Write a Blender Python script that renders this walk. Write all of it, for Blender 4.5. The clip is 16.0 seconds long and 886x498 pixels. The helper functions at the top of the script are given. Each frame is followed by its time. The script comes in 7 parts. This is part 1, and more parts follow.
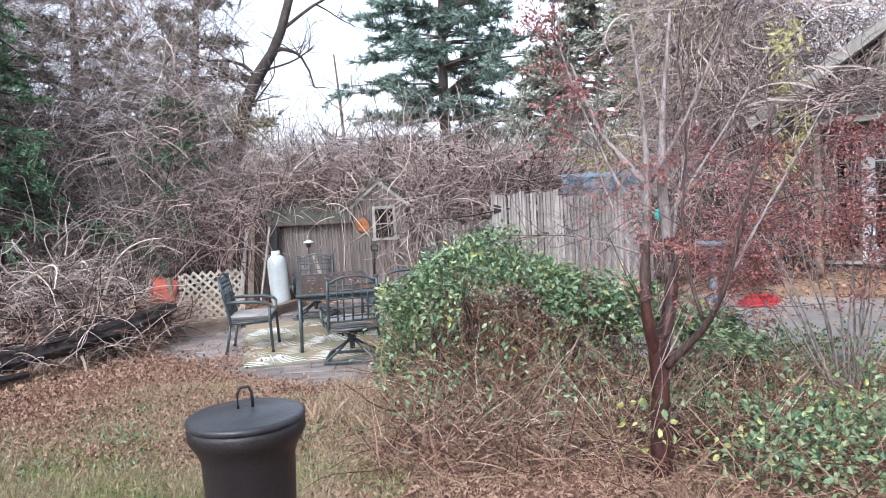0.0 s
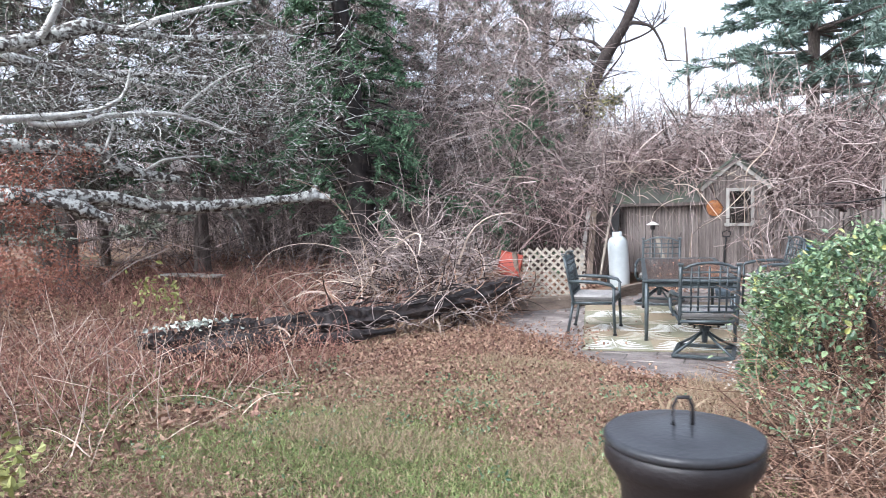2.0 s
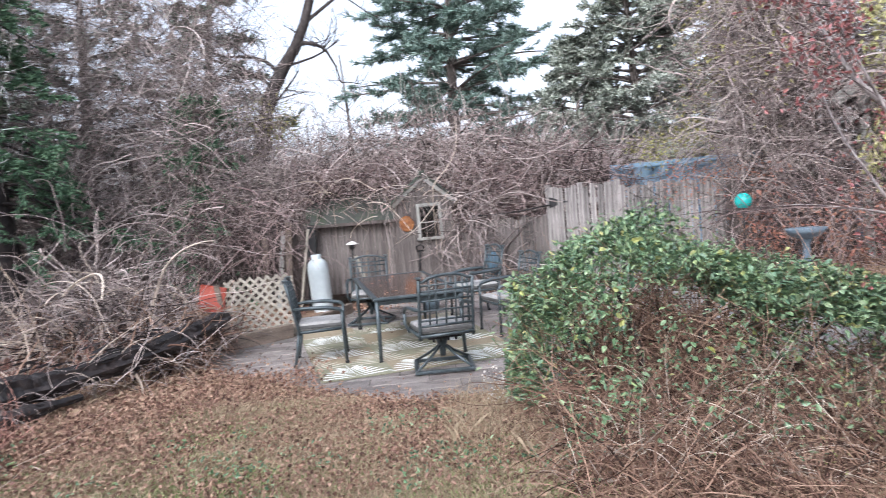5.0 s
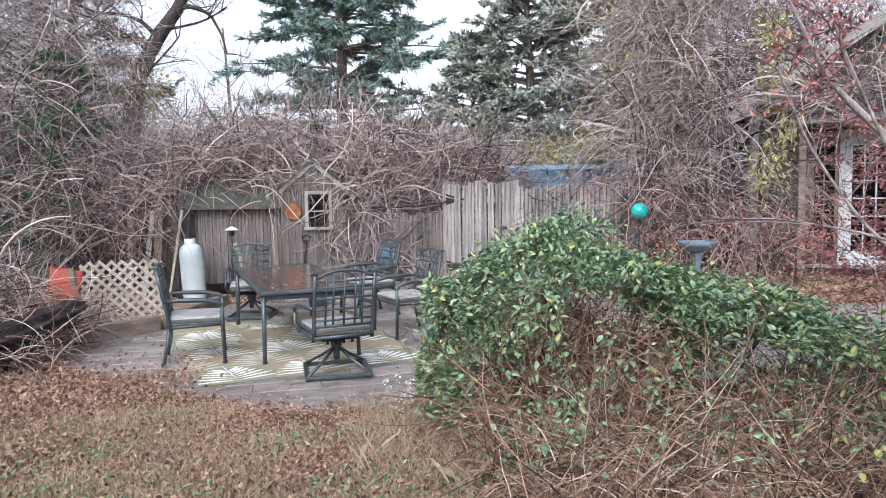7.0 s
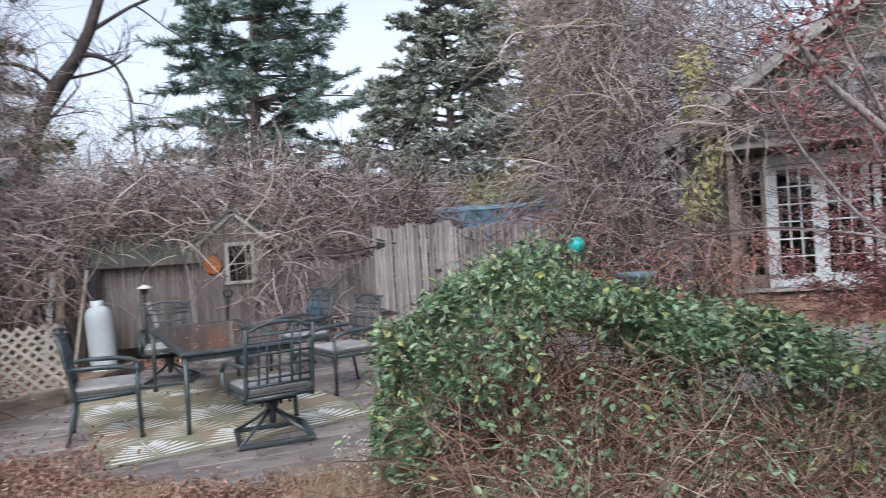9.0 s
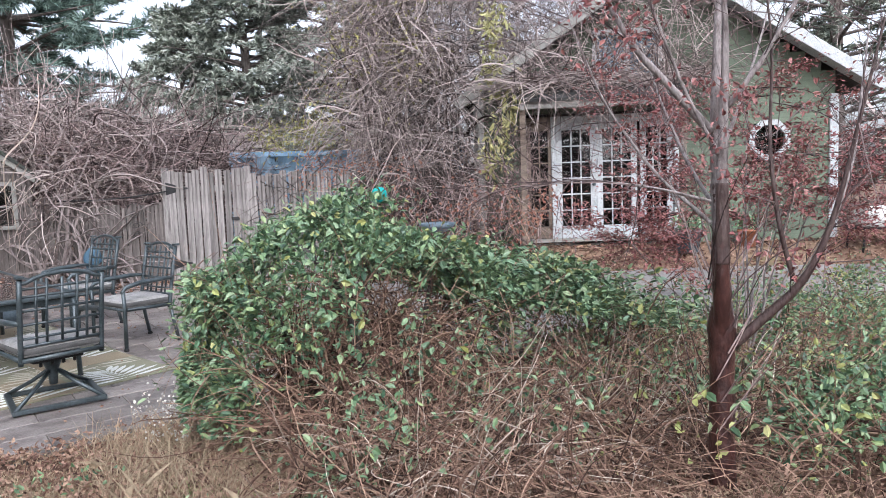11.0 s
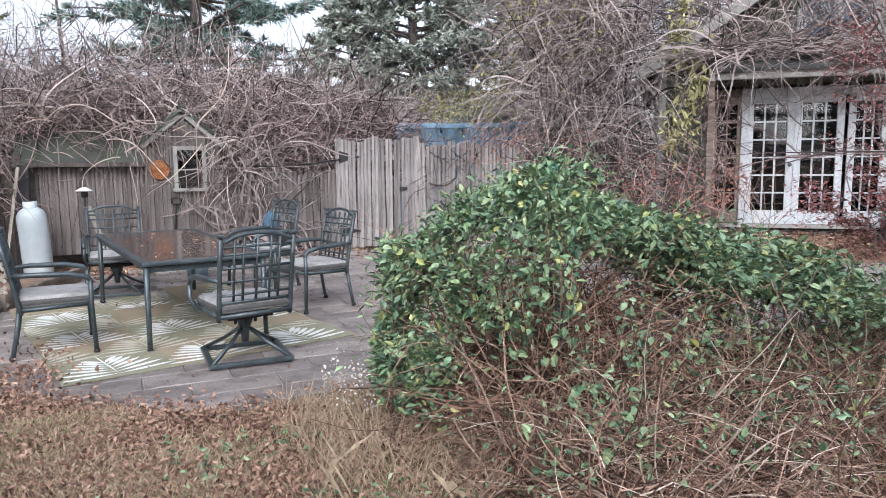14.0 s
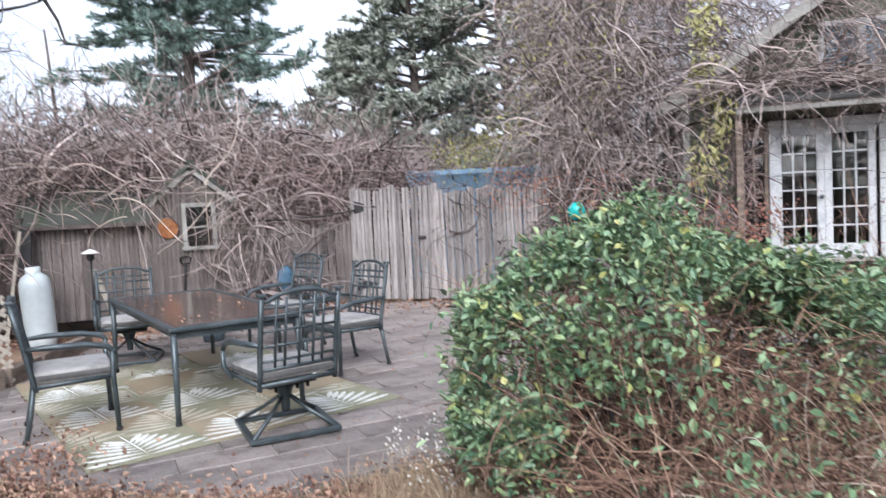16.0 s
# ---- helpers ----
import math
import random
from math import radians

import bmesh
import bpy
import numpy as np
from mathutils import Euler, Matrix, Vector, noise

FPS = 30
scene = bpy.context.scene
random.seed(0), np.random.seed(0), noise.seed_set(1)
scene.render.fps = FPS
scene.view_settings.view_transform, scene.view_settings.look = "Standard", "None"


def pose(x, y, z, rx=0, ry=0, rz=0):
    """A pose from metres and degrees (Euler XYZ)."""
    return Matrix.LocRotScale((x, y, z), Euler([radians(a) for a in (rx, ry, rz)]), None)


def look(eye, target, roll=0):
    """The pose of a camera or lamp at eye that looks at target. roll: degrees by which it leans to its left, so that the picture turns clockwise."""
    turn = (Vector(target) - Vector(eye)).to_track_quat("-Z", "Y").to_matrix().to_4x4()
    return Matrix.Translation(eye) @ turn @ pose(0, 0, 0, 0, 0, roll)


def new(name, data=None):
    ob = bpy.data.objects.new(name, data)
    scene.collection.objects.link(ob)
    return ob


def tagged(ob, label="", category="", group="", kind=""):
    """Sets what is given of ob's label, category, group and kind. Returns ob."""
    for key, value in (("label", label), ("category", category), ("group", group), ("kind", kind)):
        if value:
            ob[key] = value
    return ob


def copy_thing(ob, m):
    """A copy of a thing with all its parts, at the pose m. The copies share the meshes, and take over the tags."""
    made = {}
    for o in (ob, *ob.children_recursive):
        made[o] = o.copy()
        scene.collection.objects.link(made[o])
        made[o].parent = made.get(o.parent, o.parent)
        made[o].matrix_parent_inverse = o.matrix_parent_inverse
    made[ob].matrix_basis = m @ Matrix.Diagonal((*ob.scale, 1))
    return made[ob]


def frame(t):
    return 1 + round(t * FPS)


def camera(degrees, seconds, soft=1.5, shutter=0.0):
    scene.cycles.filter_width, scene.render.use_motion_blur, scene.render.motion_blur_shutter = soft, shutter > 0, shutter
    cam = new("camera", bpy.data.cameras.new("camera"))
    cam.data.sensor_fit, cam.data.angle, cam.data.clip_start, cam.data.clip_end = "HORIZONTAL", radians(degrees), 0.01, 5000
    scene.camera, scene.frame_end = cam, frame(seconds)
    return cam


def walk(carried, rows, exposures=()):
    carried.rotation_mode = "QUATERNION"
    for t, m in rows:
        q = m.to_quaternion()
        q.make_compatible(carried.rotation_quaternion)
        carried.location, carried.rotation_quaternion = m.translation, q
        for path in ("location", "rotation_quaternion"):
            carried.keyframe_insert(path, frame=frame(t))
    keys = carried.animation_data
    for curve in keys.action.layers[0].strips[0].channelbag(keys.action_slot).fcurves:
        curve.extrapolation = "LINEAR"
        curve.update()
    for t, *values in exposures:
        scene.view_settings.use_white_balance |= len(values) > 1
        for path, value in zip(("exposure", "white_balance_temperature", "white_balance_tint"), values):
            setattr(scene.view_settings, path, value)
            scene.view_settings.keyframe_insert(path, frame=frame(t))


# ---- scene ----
cam = camera(64.7, 16.0, soft=0.62, shutter=0.3)
PATH = [
    (0, (1.684, -8.089, 1.774), (1.591, -6.095, 1.647), -3.1),
    (0.5, (1.63, -7.957, 1.767), (1.52, -5.961, 1.686), -2.3),
    (0.6, (1.638, -7.899, 1.768), (1.514, -5.905, 1.667), -2.2),
    (1, (1.593, -7.847, 1.758), (1.139, -5.903, 1.639), -3.2),
    (1.5, (1.539, -7.797, 1.748), (0.713, -5.981, 1.605), -1.3),
    (2, (1.369, -7.765, 1.731), (0.393, -6.025, 1.591), -1.5),
    (2.5, (1.097, -7.843, 1.765), (0.149, -6.086, 1.641), -3.0),
    (3, (0.967, -7.851, 1.752), (0.007, -6.104, 1.593), -2.6),
    (3.5, (0.869, -7.695, 1.757), (0.019, -5.894, 1.573), -3.1),
    (4, (0.763, -7.55, 1.731), (0.018, -5.696, 1.649), -4.3),
    (4.5, (0.663, -7.374, 1.685), (0.237, -5.427, 1.511), -2.5),
    (5, (0.488, -7.258, 1.675), (0.425, -5.262, 1.561), -4.8),
    (5.2, (0.456, -7.22, 1.67), (0.491, -5.225, 1.534), -4.8),
    (7.3, (0.158, -6.52, 1.666), (0.489, -4.554, 1.519), -0.4),
    (7.5, (0.109, -6.459, 1.633), (0.47, -4.497, 1.5), -0.4),
    (8, (0.064, -6.425, 1.613), (0.429, -4.463, 1.485), -2.5),
    (8.5, (0.072, -6.329, 1.58), (0.395, -4.359, 1.455), -3.5),
    (9, (0.113, -6.099, 1.566), (0.631, -4.167, 1.55), -3.7),
    (9.5, (0.112, -6.0, 1.544), (1.023, -4.223, 1.417), -2.4),
    (9.7, (0.099, -6.018, 1.57), (1.124, -4.306, 1.43), -2.0),
    (11.8, (-0.07, -5.945, 1.544), (0.977, -4.255, 1.324), -1.8),
    (12, (-0.071, -5.926, 1.543), (0.971, -4.234, 1.313), -1.2),
    (12.5, (-0.123, -5.908, 1.534), (0.903, -4.209, 1.279), -0.8),
    (13, (-0.133, -5.848, 1.534), (0.792, -4.092, 1.29), -0.8),
    (13.5, (-0.14, -5.654, 1.541), (0.677, -3.836, 1.38), -1.5),
    (14, (-0.215, -5.541, 1.512), (0.466, -3.676, 1.269), -0.5),
    (14.3, (-0.266, -5.359, 1.517), (0.675, -3.608, 1.293), -0.4),
    (14.4, (-0.373, -5.3, 1.514), (0.605, -3.566, 1.319), -1.3),
    (14.5, (-0.393, -5.279, 1.506), (0.588, -3.547, 1.313), -1.9),
    (15, (-0.486, -5.212, 1.506), (0.514, -3.493, 1.294), -2.7),
    (15.5, (-0.511, -5.119, 1.491), (0.371, -3.34, 1.25), -2.4),
    (16, (-0.497, -4.947, 1.487), (0.216, -3.082, 1.383), -2.8),
]
walk(cam, [(t, look(eye, target, roll)) for t, eye, target, roll in PATH], [(0, 1.5, 5780, 12), (0.5, 1.2, 5780, 12), (1.0, 1.46, 5780, 12), (1.5, 1.5, 5780, 12), (2.0, 1.68, 5780, 12), (2.5, 1.57, 5780, 12), (3.5, 1.62, 5780, 12), (5.0, 1.4, 5780, 12), (7.3, 1.3, 5780, 12),
    (8.0, 1.22, 5780, 12), (8.5, 1.24, 5780, 12), (9.0, 0.85, 5780, 12), (9.7, 0.93, 5780, 12), (11.8, 1.4, 5780, 12), (13.0, 1.52, 5780, 12), (13.5, 1.5, 5780, 12), (14.0, 1.2, 5780, 12), (14.5, 1.34, 5780, 12), (15.0, 1.38, 5780, 12), (16, 1.32, 5780, 12)])

# ---- world and light ----
world = bpy.data.worlds.new("overcast")
scene.world = world
world.use_nodes = True
wn, wl = world.node_tree.nodes, world.node_tree.links
sky = wn.new("ShaderNodeTexSky")
sky.sky_type = "NISHITA"
sky.sun_disc = False
sky.sun_elevation, sky.sun_rotation = radians(38), radians(200)
sky.air_density, sky.dust_density, sky.ozone_density = 1.0, 4.0, 1.0
grey = wn.new("ShaderNodeHueSaturation")
grey.inputs["Saturation"].default_value = 0.30
wl.new(sky.outputs[0], grey.inputs["Color"])
wl.new(grey.outputs[0], wn["Background"].inputs["Color"])
wn["Background"].inputs["Strength"].default_value = 0.15
sun_data = bpy.data.lights.new("sun", "SUN")
sun_data.energy, sun_data.angle, sun_data.color = 0.5, radians(30), (1.0, 0.98, 0.95)
sun = new("sun", sun_data)
sun.matrix_world = look((-6, -16, 18), (0, 0, 0))


# ---- materials ----
def material(name, colors, scale=4.0, rough=0.85, metal=0.0, bump=0.3, bump_scale=40.0, stretch=(1, 1, 1),
             random="", spread=0.25, spec=0.4, coat=0.0):
    """colors: 2 to 4 colours met by large noise; random: 'island' or 'object' adds a value shift piece by piece."""
    m = bpy.data.materials.new(name)
    m.use_nodes = True
    n, l = m.node_tree.nodes, m.node_tree.links
    b = n["Principled BSDF"]
    tc = n.new("ShaderNodeTexCoord")
    mp = n.new("ShaderNodeMapping")
    mp.inputs["Scale"].default_value = stretch
    l.new(tc.outputs["Object"], mp.inputs["Vector"])
    big = n.new("ShaderNodeTexNoise")
    big.inputs["Scale"].default_value, big.inputs["Detail"].default_value, big.inputs["Roughness"].default_value = scale, 6, 0.65
    l.new(mp.outputs[0], big.inputs["Vector"])
    ramp = n.new("ShaderNodeValToRGB")
    e = ramp.color_ramp.elements
    while len(e) < len(colors):
        e.new(0.5)
    for i, c in enumerate(colors):
        e[i].position = 0.32 + 0.36 * i / max(1, len(colors) - 1)
        e[i].color = (*c, 1)
    l.new(big.outputs["Fac"], ramp.inputs["Fac"])
    out = ramp.outputs["Color"]
    small = n.new("ShaderNodeTexNoise")
    small.inputs["Scale"].default_value, small.inputs["Detail"].default_value = bump_scale, 4
    l.new(mp.outputs[0], small.inputs["Vector"])
    if random:
        if random == "island":
            r = n.new("ShaderNodeNewGeometry").outputs["Random Per Island"]
            l.new(r, ramp.inputs["Fac"])
            e[0].position, e[len(colors) - 1].position = 0.0, 1.0
            for i in range(len(colors)):
                e[i].position = i / max(1, len(colors) - 1)
        else:
            r = n.new("ShaderNodeObjectInfo").outputs["Random"]
        rng_map = n.new("ShaderNodeMapRange")
        rng_map.inputs["To Min"].default_value, rng_map.inputs["To Max"].default_value = 1 - spread, 1 + spread
        l.new(r, rng_map.inputs["Value"])
        hs = n.new("ShaderNodeHueSaturation")
        l.new(rng_map.outputs[0], hs.inputs["Value"])
        l.new(out, hs.inputs["Color"])
        out = hs.outputs[0]
    fine = n.new("ShaderNodeMapRange")
    fine.inputs["From Min"].default_value, fine.inputs["From Max"].default_value = 0.3, 0.7
    fine.inputs["To Min"].default_value, fine.inputs["To Max"].default_value = 0.78, 1.18
    l.new(small.outputs["Fac"], fine.inputs["Value"])
    hv = n.new("ShaderNodeHueSaturation")
    l.new(fine.outputs[0], hv.inputs["Value"])
    l.new(out, hv.inputs["Color"])
    l.new(hv.outputs[0], b.inputs["Base Color"])
    if bump:
        bp = n.new("ShaderNodeBump")
        bp.inputs["Strength"].default_value, bp.inputs["Distance"].default_value = bump, 0.01
        l.new(small.outputs["Fac"], bp.inputs["Height"])
        l.new(bp.outputs[0], b.inputs["Normal"])
    b.inputs["Roughness"].default_value = rough
    b.inputs["Metallic"].default_value = metal
    b.inputs["Specular IOR Level"].default_value = spec
    b.inputs["Coat Weight"].default_value = coat
    return m


M_ground = material("leafy_ground", [(0.085, 0.046, 0.034), (0.17, 0.1, 0.07), (0.25, 0.17, 0.115), (0.13, 0.11, 0.055)], 0.9, 0.95, bump=0.8, bump_scale=22, spec=0.15)
M_litter = material("dead_leaves", [(0.11, 0.056, 0.042), (0.25, 0.142, 0.1), (0.37, 0.25, 0.175), (0.19, 0.105, 0.082)], random="island", spread=0.3, rough=0.8, bump=0.2, spec=0.3)
M_straw = material("straw_grass", [(0.33, 0.25, 0.16), (0.44, 0.35, 0.24), (0.25, 0.175, 0.115)], random="island", spread=0.3, rough=0.8, bump=0, spec=0.2)
M_grass = material("green_grass", [(0.13, 0.185, 0.065), (0.21, 0.275, 0.1), (0.32, 0.34, 0.16)], random="island", spread=0.3, rough=0.7, bump=0, spec=0.25)
M_paver = material("stone_paver", [(0.085, 0.072, 0.066), (0.18, 0.152, 0.14), (0.27, 0.235, 0.215), (0.14, 0.12, 0.11)], 4.5, 0.38, bump=0.35, bump_scale=60, random="object", spread=0.22, spec=0.5)
M_bed = material("gritty_paving_bed", [(0.10, 0.085, 0.075), (0.165, 0.145, 0.13), (0.13, 0.11, 0.095)], 5, 0.8, bump=0.5, bump_scale=70)
M_asphalt = material("asphalt", [(0.13, 0.12, 0.115), (0.20, 0.185, 0.175), (0.26, 0.24, 0.22)], 0.9, 0.6, bump=0.5, bump_scale=90)
M_fence = material("weathered_board", [(0.06, 0.052, 0.048), (0.17, 0.153, 0.143), (0.3, 0.272, 0.255), (0.13, 0.115, 0.107)], 2.6, 0.9, bump=0.9, bump_scale=30, stretch=(9, 9, 0.6), random="object", spread=0.3, spec=0.2)
M_shed = material("shed_board", [(0.06, 0.05, 0.045), (0.145, 0.124, 0.113), (0.24, 0.208, 0.192)], 2.4, 0.9, bump=0.8, bump_scale=30, stretch=(9, 9, 0.6), random="object", spread=0.2, spec=0.2)
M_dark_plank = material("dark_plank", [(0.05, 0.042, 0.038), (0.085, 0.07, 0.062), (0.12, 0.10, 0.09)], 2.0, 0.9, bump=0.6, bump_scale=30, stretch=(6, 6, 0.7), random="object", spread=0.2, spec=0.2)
M_sack = material("dark_blue_sack", [(0.03, 0.07, 0.11), (0.06, 0.13, 0.19)], 5, 0.6, bump=0.3)
M_old_wood = material("old_timber", [(0.10, 0.075, 0.06), (0.19, 0.15, 0.12), (0.26, 0.2, 0.16)], 2.0, 0.9, bump=0.6, bump_scale=30, stretch=(1.2, 5, 5), spec=0.2)
M_pale_wood = material("pale_wood", [(0.2, 0.175, 0.14), (0.3, 0.265, 0.215), (0.17, 0.15, 0.12)], 3.0, 0.85, bump=0.3, random="object", spread=0.15)
M_shingle = material("mossy_shingle", [(0.035, 0.04, 0.035), (0.06, 0.062, 0.053), (0.05, 0.068, 0.04)], 3, 0.95, bump=0.7, bump_scale=80, random="object", spread=0.25)
M_metal = material("dark_bronze_metal", [(0.035, 0.045, 0.048), (0.06, 0.075, 0.08), (0.095, 0.11, 0.115)], 5, 0.38, 0.35, 0.15, 60, spec=0.5)
M_cushion = material("grey_cushion", [(0.2, 0.192, 0.18), (0.33, 0.315, 0.3), (0.25, 0.24, 0.226)], 5, 0.9, bump=0.25, bump_scale=150)
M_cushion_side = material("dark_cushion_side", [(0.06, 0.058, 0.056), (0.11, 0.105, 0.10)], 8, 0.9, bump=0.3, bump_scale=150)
M_tank = material("tank_paint", [(0.38, 0.42, 0.42), (0.45, 0.49, 0.49), (0.42, 0.455, 0.455)], 1.5, 0.35, bump=0.0, bump_scale=2.0, coat=0.2)
M_rug = material("olive_rug", [(0.19, 0.185, 0.12), (0.25, 0.24, 0.16), (0.22, 0.20, 0.14)], 3, 0.95, bump=0.4, bump_scale=180)
M_rug_brown = material("tan_rug_panel", [(0.25, 0.20, 0.13), (0.31, 0.25, 0.17)], 3, 0.95, bump=0.4, bump_scale=180)
M_frond = material("white_rug_frond", [(0.62, 0.62, 0.57), (0.75, 0.75, 0.70)], 6, 0.95, bump=0.4, bump_scale=180)
M_frond_tan = material("beige_rug_frond", [(0.42, 0.38, 0.3), (0.54, 0.5, 0.4)], 6, 0.95, bump=0.4, bump_scale=180)
M_bin = material("black_plastic", [(0.018, 0.016, 0.017), (0.03, 0.026, 0.027)], 3, 0.42, bump=0.15, bump_scale=120)
M_bin_lid = material("grey_black_plastic", [(0.03, 0.032, 0.036), (0.05, 0.052, 0.058)], 3, 0.33, bump=0.1, bump_scale=120)
M_bark = material("grey_brown_bark", [(0.085, 0.07, 0.062), (0.15, 0.125, 0.11), (0.21, 0.18, 0.165)], 6, 0.95, bump=0.9, bump_scale=25, stretch=(3, 3, 0.8), spec=0.2)
M_stem_bark = material("dull_grey_brown_stem", [(0.1, 0.078, 0.072), (0.2, 0.168, 0.158), (0.31, 0.27, 0.258), (0.15, 0.12, 0.113)], 12, 0.8, bump=0.6, bump_scale=50, stretch=(2, 2, 0.7))
M_twig = material("dark_red_twig", [(0.065, 0.042, 0.04), (0.12, 0.082, 0.078), (0.19, 0.14, 0.13)], random="island", spread=0.3, rough=0.8, bump=0)
M_mid_bark = material("half_wet_bark", [(0.03, 0.015, 0.013), (0.09, 0.06, 0.052), (0.045, 0.022, 0.019), (0.15, 0.12, 0.11)], 14, 0.6, bump=0.6, bump_scale=40, stretch=(2, 2, 0.5))
M_wet_bark = material("wet_red_bark", [(0.022, 0.009, 0.008), (0.055, 0.022, 0.018), (0.1, 0.042, 0.034)], 7, 0.38, bump=0.6, bump_scale=30, stretch=(2, 2, 1.2), spec=0.5)
M_pale_bark = material("pale_young_bark", [(0.12, 0.092, 0.085), (0.21, 0.168, 0.155), (0.31, 0.262, 0.245)], 8, 0.8, bump=0.4, bump_scale=50, stretch=(2, 2, 0.6))
M_tree_dark = material("dark_limb_bark", [(0.035, 0.03, 0.028), (0.065, 0.055, 0.05), (0.10, 0.085, 0.08)], 5, 0.95, bump=0.8, bump_scale=25, stretch=(2, 2, 0.8), spec=0.15)
M_dark_bark = material("dark_wet_bark", [(0.009, 0.008, 0.008), (0.025, 0.02, 0.019), (0.055, 0.04, 0.035)], 5, 0.55, bump=1.0, bump_scale=18, stretch=(1, 1, 1))
M_lichen = material("lichen_bark", [(0.05, 0.042, 0.037), (0.15, 0.14, 0.128), (0.4, 0.41, 0.38), (0.5, 0.51, 0.48)], 13, 0.95, bump=0.7, bump_scale=30)
for i_, at_ in enumerate((0.43, 0.485, 0.53, 0.62)):
    M_lichen.node_tree.nodes["Color Ramp"].color_ramp.elements[i_].position = at_
M_lichen_limb = material("pale_lichened_branch", [(0.16, 0.15, 0.14), (0.36, 0.36, 0.335), (0.52, 0.53, 0.5), (0.3, 0.295, 0.275)], 14, 0.95, bump=0.6, bump_scale=50)
M_lichen_patch = material("pale_lichen", [(0.42, 0.46, 0.40), (0.60, 0.63, 0.56)], 9, 0.95, bump=0.6, bump_scale=60, random="island", spread=0.2)
M_vine = material("bare_vine", [(0.075, 0.056, 0.051), (0.25, 0.2, 0.185), (0.48, 0.405, 0.37), (0.15, 0.115, 0.106)], random="island", spread=0.3, rough=0.85, bump=0, spec=0.25)
M_red_cane = material("red_brown_weed", [(0.12, 0.05, 0.04), (0.25, 0.124, 0.098), (0.38, 0.22, 0.172)], random="island", spread=0.3, rough=0.85, bump=0, spec=0.2)
M_vine_dim = material("dim_brown_vine", [(0.06, 0.047, 0.042), (0.13, 0.105, 0.095), (0.24, 0.2, 0.185)], random="island", spread=0.3, rough=0.9, bump=0, spec=0.15)
# dark vine colour; inside the heaps it stands in for shade
M_vine_dark = material("dark_vine_and_heap_shade", [(0.022, 0.017, 0.015), (0.055, 0.042, 0.037), (0.095, 0.073, 0.066)], random="island", spread=0.3, rough=0.9, bump=0, spec=0.15)
M_vine_red = material("purple_brown_vine", [(0.06, 0.04, 0.038), (0.19, 0.135, 0.126), (0.36, 0.275, 0.255)], random="island", spread=0.3, rough=0.85, bump=0, spec=0.25)
M_cane = material("tan_cane", [(0.3, 0.225, 0.175), (0.42, 0.34, 0.275), (0.54, 0.46, 0.38)], random="island", spread=0.3, rough=0.8, bump=0, spec=0.25)
M_brown_cane = material("brown_cane", [(0.055, 0.03, 0.022), (0.175, 0.1, 0.07), (0.37, 0.245, 0.175), (0.11, 0.06, 0.044)], random="island", spread=0.3, rough=0.8, bump=0, spec=0.25)
M_wood_dark = material("dark_thicket", [(0.09, 0.07, 0.066), (0.2, 0.165, 0.155), (0.31, 0.265, 0.25)], random="island", spread=0.3, rough=0.9, bump=0, spec=0.15)
M_leaf = material("honeysuckle_leaf", [(0.04, 0.085, 0.045), (0.105, 0.185, 0.09), (0.19, 0.28, 0.13), (0.07, 0.14, 0.08), (0.27, 0.34, 0.18), (0.125, 0.21, 0.125), (0.2, 0.245, 0.1)], random="island", spread=0.25, rough=0.4, bump=0, spec=0.5)
M_leaf_yellow = material("yellowing_leaf", [(0.34, 0.34, 0.1), (0.28, 0.31, 0.11), (0.4, 0.38, 0.17)], random="island", spread=0.2, rough=0.5, bump=0)
M_leaf_gold = material("golden_green_leaf", [(0.3, 0.285, 0.11), (0.42, 0.39, 0.18), (0.25, 0.25, 0.1)], random="island", spread=0.2, rough=0.6, bump=0)
M_leaf_olive = material("olive_yellow_leaf", [(0.19, 0.17, 0.055), (0.27, 0.25, 0.09), (0.36, 0.33, 0.13)], random="island", spread=0.25, rough=0.6, bump=0)
M_leaf_red = material("red_maple_leaf", [(0.2, 0.066, 0.064), (0.27, 0.095, 0.09), (0.35, 0.16, 0.14), (0.23, 0.09, 0.092)], random="island", spread=0.25, rough=0.55, bump=0)
M_leaf_rust = material("rust_leaf", [(0.26, 0.11, 0.075), (0.34, 0.16, 0.105), (0.23, 0.09, 0.07)], random="island", spread=0.25, rough=0.6, bump=0)
M_cedar = material("cedar_green", [(0.06, 0.115, 0.07), (0.105, 0.18, 0.108), (0.15, 0.235, 0.14)], random="island", spread=0.3, rough=0.8, bump=0, spec=0.2)
# hemlock and pine greens are lightened: distance haze is put into the colour
M_hemlock = material("grey_green_needles", [(0.14, 0.165, 0.13), (0.23, 0.255, 0.205), (0.32, 0.34, 0.28)], random="island", spread=0.3, rough=0.8, bump=0, spec=0.2)
M_hemlock_pale = material("hazed_grey_green_needles", [(0.19, 0.215, 0.175), (0.31, 0.335, 0.28), (0.42, 0.44, 0.38)], random="island", spread=0.3, rough=0.85, bump=0, spec=0.1)
M_pine = material("blue_green_needles", [(0.1, 0.15, 0.125), (0.16, 0.225, 0.19), (0.24, 0.31, 0.265)], random="island", spread=0.3, rough=0.85, bump=0, spec=0.1)
M_siding = material("green_siding", [(0.09, 0.112, 0.074), (0.125, 0.152, 0.104), (0.108, 0.132, 0.09)], 2, 0.7, bump=0.2, stretch=(0.6, 0.6, 4), random="object", spread=0.08)
M_white = material("white_paint", [(0.36, 0.37, 0.375), (0.47, 0.48, 0.48), (0.42, 0.425, 0.42)], 4, 0.55, bump=0.15, bump_scale=60)
